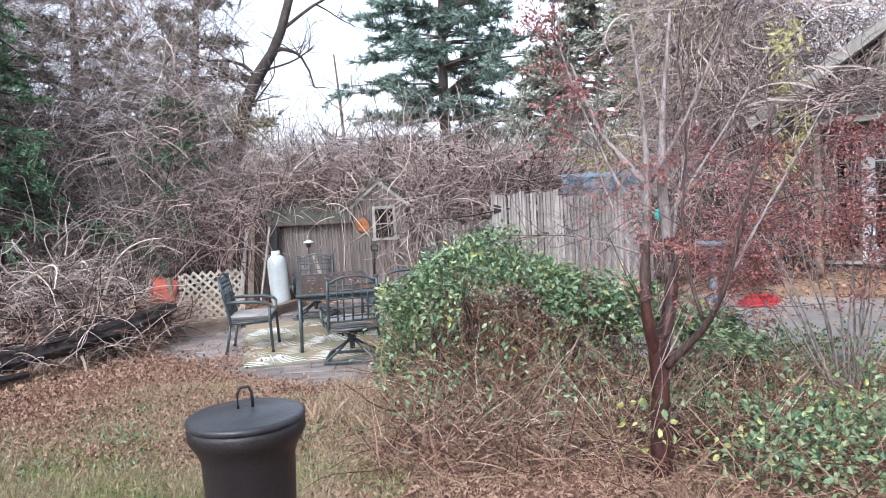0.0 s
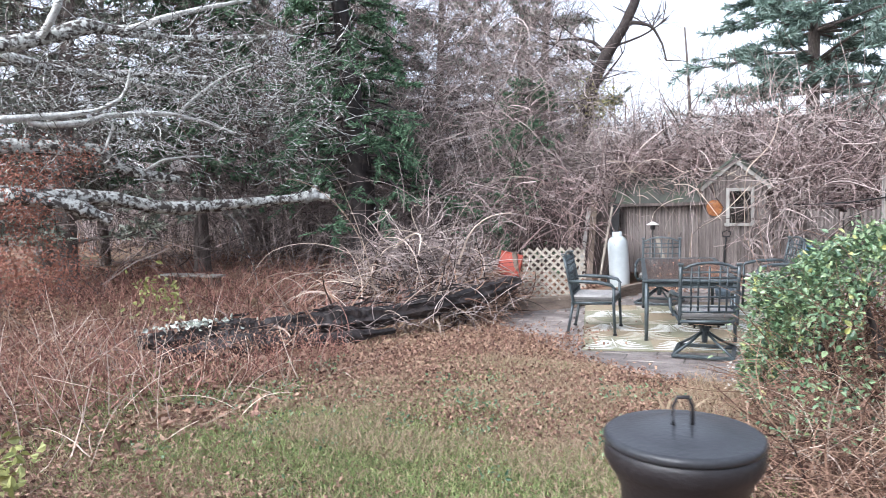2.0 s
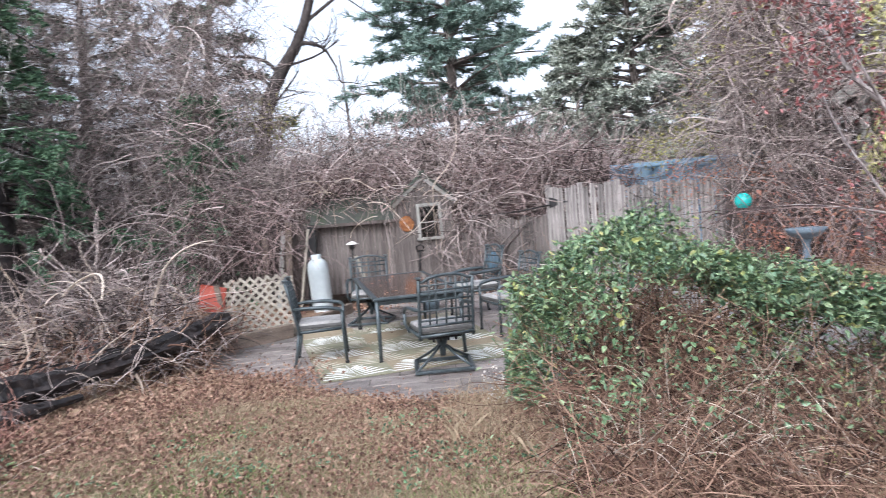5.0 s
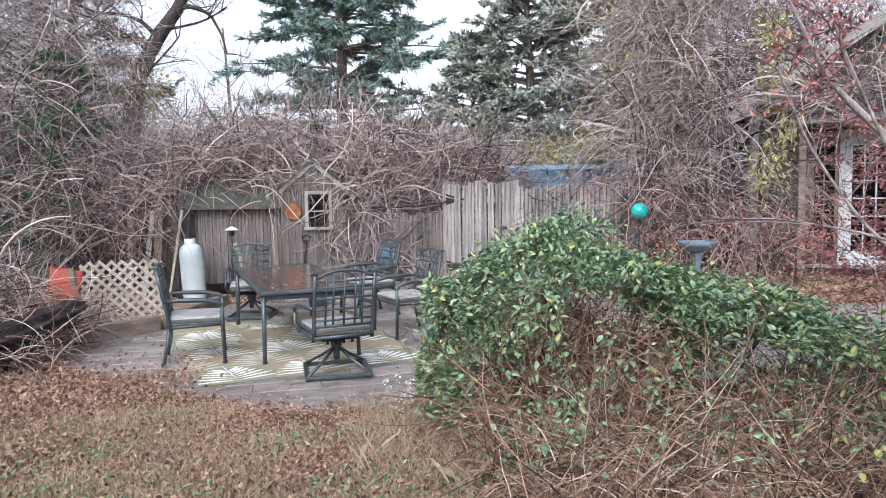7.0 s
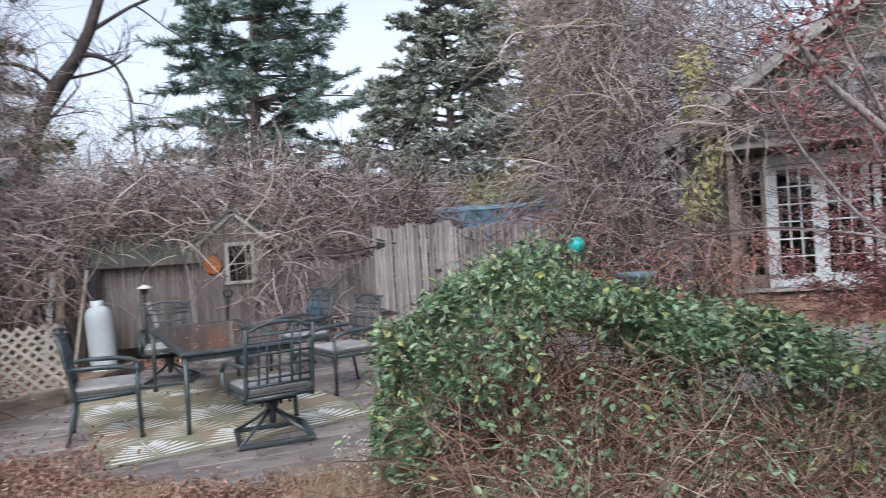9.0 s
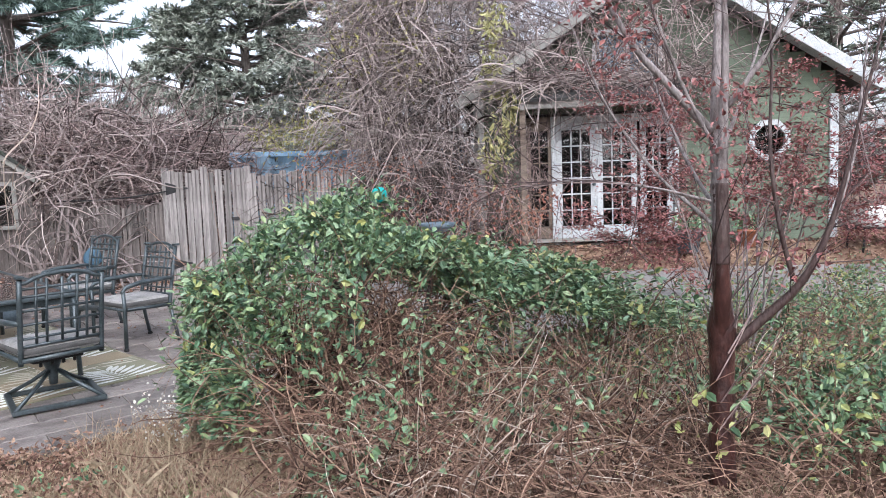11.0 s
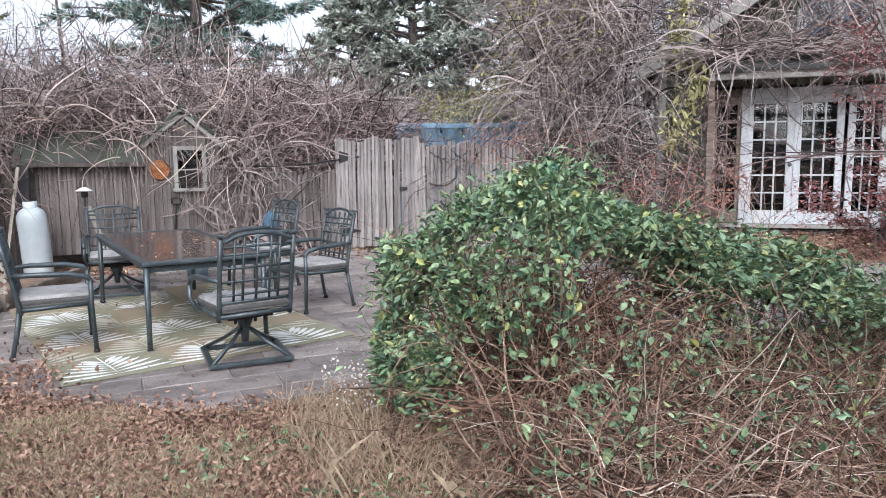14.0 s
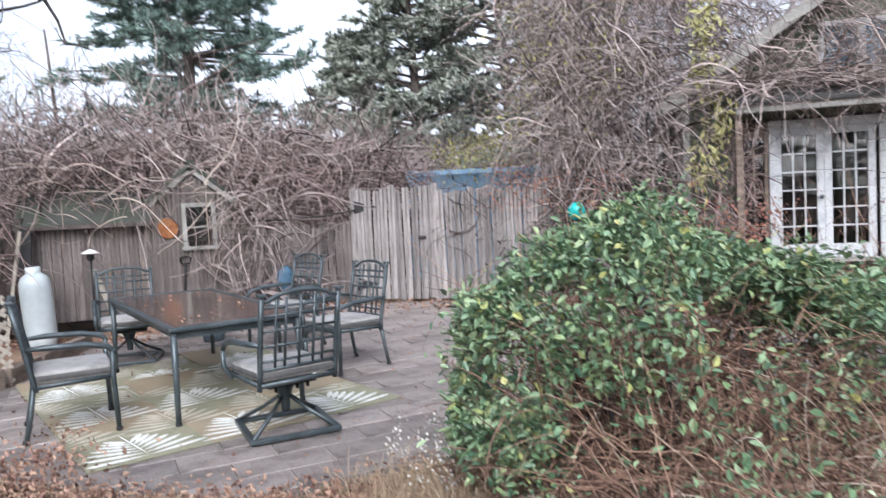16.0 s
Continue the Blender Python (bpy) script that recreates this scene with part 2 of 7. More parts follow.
M_grey_trim = material("grey_weathered_trim", [(0.24, 0.23, 0.21), (0.34, 0.33, 0.30)], 3, 0.85, bump=0.4, stretch=(4, 4, 1))
M_roof = material("dark_roof", [(0.06, 0.06, 0.06), (0.10, 0.10, 0.095)], 3, 0.95, bump=0.6, bump_scale=90)
# near-black that stands in for the shade of unlit rooms
M_dark = material("interior_shade", [(0.02, 0.018, 0.017), (0.035, 0.03, 0.028)], 3, 0.95)
M_blue = material("faded_blue_steel", [(0.13, 0.24, 0.36), (0.19, 0.31, 0.43), (0.24, 0.35, 0.45)], 1.5, 0.6, bump=0.2)
M_black = material("black_iron", [(0.012, 0.012, 0.013), (0.03, 0.028, 0.027)], 8, 0.6, 0.3)
M_orange = material("orange_wicker", [(0.24, 0.09, 0.033), (0.37, 0.16, 0.06)], 12, 0.8, bump=0.4)
M_orange_red = material("orange_red_plastic", [(0.28, 0.05, 0.03), (0.37, 0.078, 0.048)], 4, 0.5)
M_red = material("red_plastic", [(0.50, 0.035, 0.05), (0.62, 0.07, 0.08)], 4, 0.45)
M_teal = material("teal_glass_ball", [(0.02, 0.30, 0.27), (0.04, 0.42, 0.38)], 6, 0.2)
M_slate = material("blue_grey_pot", [(0.09, 0.12, 0.15), (0.14, 0.18, 0.21)], 4, 0.5)
M_terra = material("terracotta", [(0.36, 0.14, 0.08), (0.45, 0.19, 0.11)], 4, 0.85)
M_yellow = material("yellow_rim", [(0.50, 0.38, 0.10), (0.58, 0.46, 0.16)], 6, 0.6)
M_light_bag = material("pale_canvas", [(0.50, 0.48, 0.45), (0.66, 0.64, 0.60)], 4, 0.9, bump=0.4)
M_flower = material("dried_white_flower", [(0.55, 0.53, 0.48), (0.70, 0.68, 0.62)], random="island", spread=0.15, rough=0.9, bump=0)
M_table_glass = material("brown_table_glass", [(0.060, 0.038, 0.032), (0.10, 0.068, 0.058)], 2.5, 0.12, bump=0.02, spec=0.6)


def glass_material(name, tint):
    m = bpy.data.materials.new(name)
    m.use_nodes = True
    b = m.node_tree.nodes["Principled BSDF"]
    b.inputs["Base Color"].default_value = (*tint, 1)
    b.inputs["Transmission Weight"].default_value, b.inputs["Roughness"].default_value, b.inputs["IOR"].default_value = 1.0, 0.02, 1.45
    return m


M_glass = glass_material("window_glass", (0.85, 0.9, 0.9))


# ---- mesh helpers ----
def raw_mesh(name, V, Fs, mat, smooth=False):
    """A mesh from an array of points and an array of faces that all have the same number of corners."""
    V, Fs = np.asarray(V, np.float32), np.asarray(Fs, np.int32)
    me = bpy.data.meshes.new(name)
    k = Fs.shape[1]
    me.vertices.add(len(V))
    me.vertices.foreach_set("co", V.ravel())
    me.loops.add(Fs.size)
    me.loops.foreach_set("vertex_index", Fs.ravel())
    me.polygons.add(len(Fs))
    me.polygons.foreach_set("loop_start", np.arange(0, Fs.size, k, dtype=np.int32))
    me.polygons.foreach_set("loop_total", np.full(len(Fs), k, np.int32))
    me.polygons.foreach_set("use_smooth", np.full(len(Fs), smooth, bool))
    me.materials.append(mat)
    me.update(calc_edges=True)
    return me


def unit(v):
    return v / np.maximum(np.linalg.norm(v, axis=-1, keepdims=True), 1e-9)


def tube_arrays(P, R, sides=3):
    """Tubes along M paths of N points: P (M, N, 3), R (M, N)."""
    P, R = np.asarray(P, float), np.asarray(R, float)
    Mn, N, _ = P.shape
    T = unit(np.gradient(P, axis=1))
    mean = unit(T.mean(axis=1, keepdims=True))
    ref = np.where(np.abs(mean[..., 2:3]) > 0.85, np.array([1.0, 0.13, 0.0]), np.array([0.07, 0.0, 1.0]))
    A = unit(np.cross(T, np.broadcast_to(ref, T.shape)))
    B = np.cross(T, A)
    ang = np.arange(sides) * 2 * math.pi / sides
    V = P[:, :, None] + R[:, :, None, None] * (np.cos(ang)[:, None] * A[:, :, None] + np.sin(ang)[:, None] * B[:, :, None])
    i = (np.arange(Mn)[:, None, None] * N + np.arange(N - 1)[None, :, None]) * sides
    s, s2 = np.arange(sides), (np.arange(sides) + 1) % sides
    Fq = np.stack([i + s, i + s2, i + sides + s2, i + sides + s], -1).reshape(-1, 4)
    return V.reshape(-1, 3), Fq


def leaf_arrays(C, D, size, width=0.45, fold=0.25, rng=None, simple=False, face=0.0):
    """Folded pointed leaves at C, growing along D, of that length."""
    n = len(C)
    D = unit(np.asarray(D, float))
    S = unit(np.cross(D, unit(rng.normal(size=(n, 3))) * (1 - face) + np.array([0, 0, face])))
    U = np.cross(S, D)
    L = np.asarray(size, float)[:, None] * np.ones((n, 1))
    w = L * width * 0.5
    f = w * fold * 2
    B = np.asarray(C, float)
    pts = np.stack([B, B + 0.35 * L * D + w * S + f * U, B + 0.72 * L * D + 0.8 * w * S + 0.7 * f * U, B + L * D - 0.1 * L * U,
                    B + 0.72 * L * D - 0.8 * w * S + 0.7 * f * U, B + 0.35 * L * D - w * S + f * U], 1)
    if simple:
        pts = np.stack([B, B + 0.45 * L * D + w * S + f * U, B + L * D - 0.1 * L * U, B + 0.45 * L * D - w * S + f * U], 1)
        return pts.reshape(-1, 3), np.arange(n)[:, None] * 4 + np.arange(4)
    i = np.arange(n)[:, None] * 6
    Fq = np.concatenate([i + np.array([0, 1, 2, 3]), i + np.array([0, 3, 4, 5])], 0)
    return pts.reshape(-1, 3), Fq


def blade_arrays(C, D, size, width, rng):
    """Bent narrow blades: one quad each."""
    n = len(C)
    D = unit(np.asarray(D, float))
    S = unit(np.cross(D, unit(rng.normal(size=(n, 3)))))
    L = np.asarray(size, float)[:, None]
    w = np.asarray(width, float).reshape(-1, 1) * np.ones((n, 1))
    droop = np.array([0, 0, -1.0])
    tip = C + L * D + droop * L * 0.35 * rng.random((n, 1))
    mid = C + 0.55 * L * D
    pts = np.stack([C - S * w, C + S * w, mid + S * w * 0.8, tip, mid - S * w * 0.8], 1)
    return pts.reshape(-1, 3), (np.arange(n)[:, None] * 5 + np.arange(5))


def wander(rng, start, heading, length, n=8, curl=0.25, droop=0.0):
    """Winding paths: start (M, 3), heading (M, 3), length (M,)."""
    p, d = np.asarray(start, float), unit(np.asarray(heading, float))
    step = np.asarray(length, float)[:, None] / (n - 1)
    turn = rng.normal(0, curl, p.shape)
    out = [p]
    for _ in range(n - 1):
        turn = 0.75 * turn + rng.normal(0, curl * 0.55, p.shape)
        d = unit(d + turn * 0.6 + np.array([0, 0, -droop]))
        p = p + d * step
        out.append(p)
    return np.stack(out, 1)


def taper(rad, n, tip=0.35):
    return np.asarray(rad, float)[:, None] * np.linspace(1, tip, n)[None]


def part(name, data, mat, parent, label=""):
    """One mesh object under a thing or a part; data: a bmesh or a mesh."""
    if isinstance(data, bmesh.types.BMesh):
        me = bpy.data.meshes.new(name)
        data.to_mesh(me)
        data.free()
    else:
        me = data
    if mat and not me.materials:
        me.materials.append(mat)
    ob = new(name, me)
    ob.parent = parent
    if label:
        tagged(ob, label=label)
    if name in JOINED:
        tagged(ob, kind="stuff")
    return ob


JOINED = ("twig_growth", "limb_growth", "branch_growth", "fine_twig_growth", "stem_growth", "shoot_growth", "crown", "foliage", "yellow_foliage", "red_foliage", "ivy_foliage", "climbing_vine_growth", "lichen", "bark_strip_growth", "snapped_twig_growth", "plant")


def thing(name, m, label, category, group="", kind=""):
    e = new(name)
    e.empty_display_size = 0.1
    e.matrix_world = m
    return tagged(e, label, category, group, kind)


def solo(name, me, label, category, group="", kind=""):
    return tagged(new(name, me), label, category, group, kind)


def box(bm, c, s, m=None, bevel=0.0):
    """A box of size s centred at c, turned by m, with its edges bevelled."""
    mat = Matrix.Translation(c) @ (m or Matrix()) @ Matrix.Diagonal((*s, 1))
    got = bmesh.ops.create_cube(bm, size=1.0, matrix=mat)
    if bevel:
        ed = list({e for v in got["verts"] for e in v.link_edges})
        bmesh.ops.bevel(bm, geom=ed, offset=bevel, segments=2, affect="EDGES", profile=0.6)
    return bm


def boxm(c, s, m=None, bevel=0.0):
    return box(bmesh.new(), c, s, m, bevel)


def pipe(bm, pts, r, sides=8, closed=False):
    """A round bar along points, with ends closed; r: one radius or one a point."""
    P = np.array(pts, float)
    if closed:
        P = np.vstack([P, P[:1]])
    R = np.full(len(P), r, float) if np.isscalar(r) else np.array(r, float)
    V, Fq = tube_arrays(P[None], R[None], sides)
    vs = [bm.verts.new(v) for v in V]
    for f in Fq:
        bm.faces.new([vs[i] for i in f]).smooth = True
    bm.faces.new(vs[:sides][::-1])
    bm.faces.new(vs[-sides:])
    return bm


def pipem(pts, r, sides=8, closed=False):
    return pipe(bmesh.new(), pts, r, sides, closed)


def lathe(bm, prof, sides=28, m=None, cap=True):
    """A body turned round z from (radius, height) pairs."""
    rows = []
    for r, z in prof:
        rows.append([bm.verts.new((r * math.cos(a), r * math.sin(a), z)) for a in np.arange(sides) * 2 * math.pi / sides])
    for a, b in zip(rows, rows[1:]):
        for i in range(sides):
            bm.faces.new((a[i], a[(i + 1) % sides], b[(i + 1) % sides], b[i])).smooth = True
    if cap:
        bm.faces.new(rows[0][::-1])
        bm.faces.new(rows[-1])
    if m:
        bmesh.ops.transform(bm, matrix=m, verts=bm.verts)
    return bm


def smoothstep(a, b, x):
    t = np.clip((x - a) / (b - a), 0, 1)
    return t * t * (3 - 2 * t)


# ---- lie of the land ----
HO = np.array([6.62, 3.64])          # left corner of the house front
HU = np.array([0.8, -0.6])           # along the front
HN = np.array([-0.6, -0.8])          # out of the front
PATIO = [(-3.1, 1.6), (-2.75, 1.0), (-1.9, 0.1), (-1.12, -0.5), (-0.6, -0.93), (0.0, -1.17), (1.2, -1.15), (2.4, -1.05), (3.4, -1.0),
         (3.6, 4.7), (2.2, 5.35), (0.2, 5.6), (-1.8, 5.0), (-2.1, 2.9)]


def inside(x, y, poly):
    r = np.zeros(np.shape(x), bool)
    for (x0, y0), (x1, y1) in zip(poly, poly[1:] + poly[:1]):
        hit = ((y0 > y) != (y1 > y)) & (x < (x1 - x0) * (y - y0) / (y1 - y0 + 1e-12) + x0)
        r ^= hit
    return r


def height(x, y):
    """Level of the finished ground."""
    x, y = np.asarray(x, float), np.asarray(y, float)
    z = 0.035 * np.clip(-1.4 - y, 0, 8) + 0.045 * np.clip(y - 1.4, 0, 6) * smoothstep(-1.6, 0.8, x)
    out = (x - HO[0]) * HN[0] + (y - HO[1]) * HN[1]
    along = (x - HO[0]) * HU[0] + (y - HO[1]) * HU[1]
    bank = 0.44 * smoothstep(1.9, 0.1, out) * smoothstep(-2.5, -0.3, along) * smoothstep(10, 7.5, along)
    z = np.maximum(z, bank)
    left = smoothstep(-2.4, -3.6, x) * smoothstep(0.5, 3.0, y)
    return z + 0.12 * left + 0.25 * smoothstep(-6, -14, x) * smoothstep(0, 8, y)


# ---- ground ----
def build_ground():
    near = np.arange(-13, 14.01, 0.14)
    gx = np.concatenate([[-600, -200, -80, -45, -28, -20, -16], near, [17, 22, 30, 45, 80, 200, 600]])
    gy = np.concatenate([[-600, -200, -80, -40, -24, -18], np.arange(-14, 14.01, 0.14), [17, 22, 30, 45, 80, 200, 600]])
    X, Y = np.meshgrid(gx, gy)
    Z = height(X, Y)
    rng = np.random.default_rng(1)
    rough_noise = sum(a * np.sin(X * f * math.cos(p) + Y * f * math.sin(p) + q) for a, f, p, q in
                      zip((0.012, 0.01, 0.012, 0.008, 0.008), (1.3, 2.1, 3.7, 5.9, 8.3), rng.random(5) * 6, rng.random(5) * 6))
    paved = inside(X, Y, PATIO) | ((X > 3.3) & (Y > -1.0) & ((X - HO[0]) * HN[0] + (Y - HO[1]) * HN[1] > 1.5))
    Z = Z + np.where(paved, -0.06, 0.45 * rough_noise - 0.014 + rng.normal(0, 0.004, X.shape) * (np.abs(X) < 14))
    W, H = len(gx), len(gy)
    i = (np.arange(H - 1)[:, None] * W + np.arange(W - 1)[None]).ravel()
    Fq = np.stack([i, i + 1, i + W + 1, i + W], 1)
    return solo("ground", raw_mesh("ground", np.stack([X, Y, Z], -1).reshape(-1, 3), Fq, M_ground, True),
                "uneven ground of straw, brown leaves and grass", "ground", kind="structure")


build_ground()


def sheet(name, poly, mat, label, lift=0.0, step=0.25):
    """A paved sheet over a polygon, following the land, with a skirt."""
    bm = bmesh.new()
    xs, ys = [p[0] for p in poly], [p[1] for p in poly]
    vs = [bm.verts.new((x, y, 0)) for x, y in poly]
    bm.faces.new(vs)
    for axis, lo, hi in ((0, min(xs), max(xs)), (1, min(ys), max(ys))):
        for c in np.arange(lo + step, hi, step):
            no, co = Vector((1, 0, 0) if axis == 0 else (0, 1, 0)), Vector((c, 0, 0) if axis == 0 else (0, c, 0))
            bmesh.ops.bisect_plane(bm, geom=bm.verts[:] + bm.edges[:] + bm.faces[:], plane_co=co, plane_no=no)
    ext = bmesh.ops.extrude_face_region(bm, geom=bm.faces[:])
    top = {v for v in ext["geom"] if isinstance(v, bmesh.types.BMVert)}
    for v in bm.verts:
        v.co.z = float(height(v.co.x, v.co.y)) + (lift if v in top else -0.12)
    bmesh.ops.recalc_face_normals(bm, faces=bm.faces)
    me = bpy.data.meshes.new(name)
    bm.to_mesh(me)
    bm.free()
    me.materials.append(mat)
    return solo(name, me, label, name.split("_")[0], kind="structure")


patio = sheet("patio", PATIO, M_bed, "patio of worn grey stone pavers with sandy joints", -0.009)
DRIVE = [(3.4, -1.0), (4.6, -0.9), (6.2, -0.75), (8.0, -1.2), (10.5, -2.6), (13.5, -5.0), (15.5, -3.0), (10.55, -0.75), (8.6, 0.75), (6.6, 2.15), (5.3, 3.1), (3.6, 4.3)]
sheet("driveway", DRIVE, M_asphalt, "grey asphalt drive strewn with brown leaves", 0.004)


# ---- fence and gate ----
def plank_mesh(name, w, t, hgt, notch=0.0, bevel=0.006):
    bm = boxm((0, 0, hgt / 2), (w, t, hgt), None, bevel)
    for v in bm.verts:
        if v.co.z > hgt - 0.02:
            v.co.z -= notch * abs(v.co.x) / (w / 2)
    me = bpy.data.meshes.new(name)
    bm.to_mesh(me)
    bm.free()
    return me


def fence_run(label, a, b, top, seed, mat, gate=False):
    a, b = np.array(a, float), np.array(b, float)
    L = float(np.linalg.norm(b - a))
    ang = math.degrees(math.atan2(b[1] - a[1], b[0] - a[0]))
    z0 = float(height(*((a + b) / 2)))
    f = thing("wooden_gate" if gate else "wooden_fence", pose(a[0], a[1], z0, 0, 0, ang), label, "gate" if gate else "fence")
    rng = random.Random(seed)
    meshes = [plank_mesh("board", w, 0.022, 1.0, k) for w, k in ((0.108, 0.004), (0.113, 0.014), (0.102, 0.0))]
    for me in meshes:
        me.materials.append(mat)
    x = 0.07
    while x < L:
        o = part("board", rng.choice(meshes), None, f)
        o.location = (x, rng.uniform(-0.01, 0.01), rng.uniform(0.0, 0.03))
        o.rotation_euler = (rng.uniform(-0.008, 0.008), rng.uniform(-0.012, 0.012), rng.uniform(-0.05, 0.05))
        o.scale = (1, 1, top + rng.uniform(-0.06, 0.02))
        x += 0.117
    for z in (0.3, top - 0.3):
        part("rail", boxm((L / 2, 0.045, z), (L, 0.05, 0.09), None, 0.008), mat, f)
    for px in (-0.03, L + 0.02):
        part("post", boxm((px, 0.05, top / 2), (0.1, 0.1, top + 0.06), None, 0.01), mat, f)
    return f


g = fence_run("tall weathered grey board gate with black strap hinges", (2.1, 5.5), (3.2, 5.05), 1.74, 3, M_fence, True)
for z in (0.28, 1.45):
    bm = bmesh.new()
    prof = [(-0.02, -0.1), (-0.02, 0.1), (0.03, 0.085), (0.24, 0.02), (0.3, 0.014), (0.31, 0.0), (0.3, -0.014), (0.24, -0.02), (0.03, -0.085)]
    lo, hi = [bm.verts.new((x, -0.016, z + y)) for x, y in prof], [bm.verts.new((x, -0.024, z + y)) for x, y in prof]
    bm.faces.new(lo), bm.faces.new(hi[::-1])
    for i in range(len(prof)):
        j = (i + 1) % len(prof)
        bm.faces.new((lo[i], lo[j], hi[j], hi[i]))
    bmesh.ops.recalc_face_normals(bm, faces=bm.faces)
    part("strap_hinge", bm, M_black, g, "black tapered strap hinge")
part("latch", boxm((1.0, -0.03, 0.95), (0.12, 0.03, 0.05), None, 0.006), M_black, g)
fence_run("tall weathered grey board fence under bare vines", (3.24, 5.03), (4.75, 4.4), 1.68, 4, M_fence)
# added run; its dark planks carry the shade of the gap under the vines
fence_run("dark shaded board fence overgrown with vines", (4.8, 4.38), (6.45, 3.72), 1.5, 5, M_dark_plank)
fence_run("lower weathered board fence beside the shed", (0.3, 6.0), (2.0, 5.56), 1.2, 6, M_shed)
rail = thing("sagging_cable", pose(0.6, 5.8, 1.52), "thin black cable sagging along the fence top", "cable")
part("cable", pipem([(0.0, 0, -0.02), (0.5, -0.1, -0.03), (1.0, -0.2, 0.0), (1.5, -0.33, 0.07)], 0.012, 6), M_black, rail)


# ---- shed ----
def build_shed():
    z0 = 0.2
    s = thing("garden_shed", pose(-0.8, 6.1, z0, 0, 0, 0), "small weathered board shed with a gabled front half buried in vines", "shed")
    rng = random.Random(7)
    me = plank_mesh("board", 0.118, 0.02, 1.0)
    me.materials.append(M_shed)
    # gabled front, from x = 0 to 1.05, ridge at 0.55
    wx0, wx1, wz0, wz1 = 0.48, 0.84, 0.96, 1.55
    x = 0.06
    while x < 1.07:
        top = 2.06 - abs(x - 0.58) * 0.85
        spans = [(0.0, wz0), (wz1, top)] if wx0 - 0.05 < x < wx1 + 0.05 else [(0.0, top)]
        for a, b in spans:
            o = part("board", me, None, s)
            o.location, o.scale = (x, rng.uniform(-0.005, 0.005), a), (1, 1, b - a)
        x += 0.122
    bm = bmesh.new()
    for cx, cz, sx, sz in ((wx0 - 0.03, 1.255, 0.06, 0.71), (wx1 + 0.03, 1.255, 0.06, 0.71), (0.66, wz1 + 0.03, 0.36, 0.06)):
        box(bm, (cx, -0.02, cz), (sx, 0.05, sz), None, 0.006)
    win = part("window", bm, M_grey_trim, s, "small window with a grey frame")
    part("window_sill", boxm((0.66, -0.04, wz0 - 0.02), (0.52, 0.09, 0.05), None, 0.008), M_grey_trim, win)
    part("pane", boxm((0.66, 0.0, 1.255), (0.36, 0.006, 0.59)), M_glass, win)
    part("sash_bar", boxm((0.66, -0.008, 1.25), (0.36, 0.02, 0.02), None, 0.003), M_grey_trim, win)
    # rake boards and gable roof
    for sgn in (-1, 1):
        ang = math.degrees(math.atan(0.85)) * sgn
        m = pose(0, 0, 0, 0, ang, 0)
        part("rake_board", boxm((0.58 + sgn * 0.28, -0.04, 1.88), (0.86, 0.03, 0.09), m, 0.006), M_grey_trim, s)
        part("roof", boxm((0.58 + sgn * 0.30, 0.9, 1.93), (0.92, 2.0, 0.05), m, 0.01), M_shingle, s)
    # solid near-black block in place of the shed's unlit inside
    part("inside_shade_block", boxm((0.55, 0.75, 0.8), (1.0, 1.2, 1.55)), M_dark, s)
    # lean-to with boards, running left
    dark = plank_mesh("board", 0.118, 0.02, 1.0)
    dark.materials.append(M_shed)
    x = -1.62
    while x < 0.0:
        o = part("board", dark, None, s)
        o.location, o.scale = (x, 0.04 + rng.uniform(-0.006, 0.006), 0.0), (1, 1, 1.30)
        x += 0.124
    m = pose(0, 0, 0, 42, 0, 0)
    part("lean_to_roof", boxm((-0.85, 0.22, 1.66), (1.75, 0.92, 0.045), m, 0.008), M_shingle, s, "green mossy shingled lean-to roof")
    part("eave_board", boxm((-0.85, -0.13, 1.335), (1.75, 0.03, 0.06), None, 0.006), M_dark_plank, s)
    for px in (-1.5, -0.85, -0.2):
        part("bracket", boxm((px, -0.04, 1.27), (0.05, 0.15, 0.06), None, 0.006), M_dark_plank, s)
    part("back_wall", boxm((-0.85, 1.1, 0.95), (1.7, 0.04, 1.9)), M_shed, s)
    return s


build_shed()
fence_run("old dark plank screen beside the thicket", (-4.3, 6.3), (-2.5, 6.0), 1.55, 9, M_dark_plank)

# wicker disc and hanging tools on the shed front
disc = thing("wicker_wall_disc", pose(-0.58, 6.05, 1.45, 90, 0, 0), "round orange woven wicker disc hung on the shed", "decoration")
for i in range(5):
    part("wicker_ring", pipem([((0.025 + 0.026 * i) * math.cos(a), (0.025 + 0.026 * i) * math.sin(a) * 1.05, 0.01) for a in np.arange(20) * math.pi / 10], 0.016, 6, True), M_orange, disc)
part("back_plate", lathe(bmesh.new(), [(0.02, -0.012), (0.14, -0.012), (0.14, 0.0), (0.02, 0.0)]), M_orange, disc)
spade = thing("hanging_spade", pose(-0.42, 6.04, 0.4), "dark spade with a D-shaped handle leaning on the shed", "tool")
part("shaft", pipem([(0, 0, -0.4), (0.02, 0, 0.2), (0.05, 0, 0.52)], 0.016), M_black, spade)
part("handle", pipem([(-0.01, 0, 0.52), (-0.02, 0, 0.60), (0.06, 0, 0.63), (0.13, 0, 0.60), (0.11, 0, 0.52)], 0.014, 6, True), M_black, spade)
tre = thing("iron_trellis", pose(1.62, 5.6, 0.78, 0, 0, -14), "small black wrought iron trellis hung on the fence", "trellis")
tre.scale = (0.62, 1, 0.62)
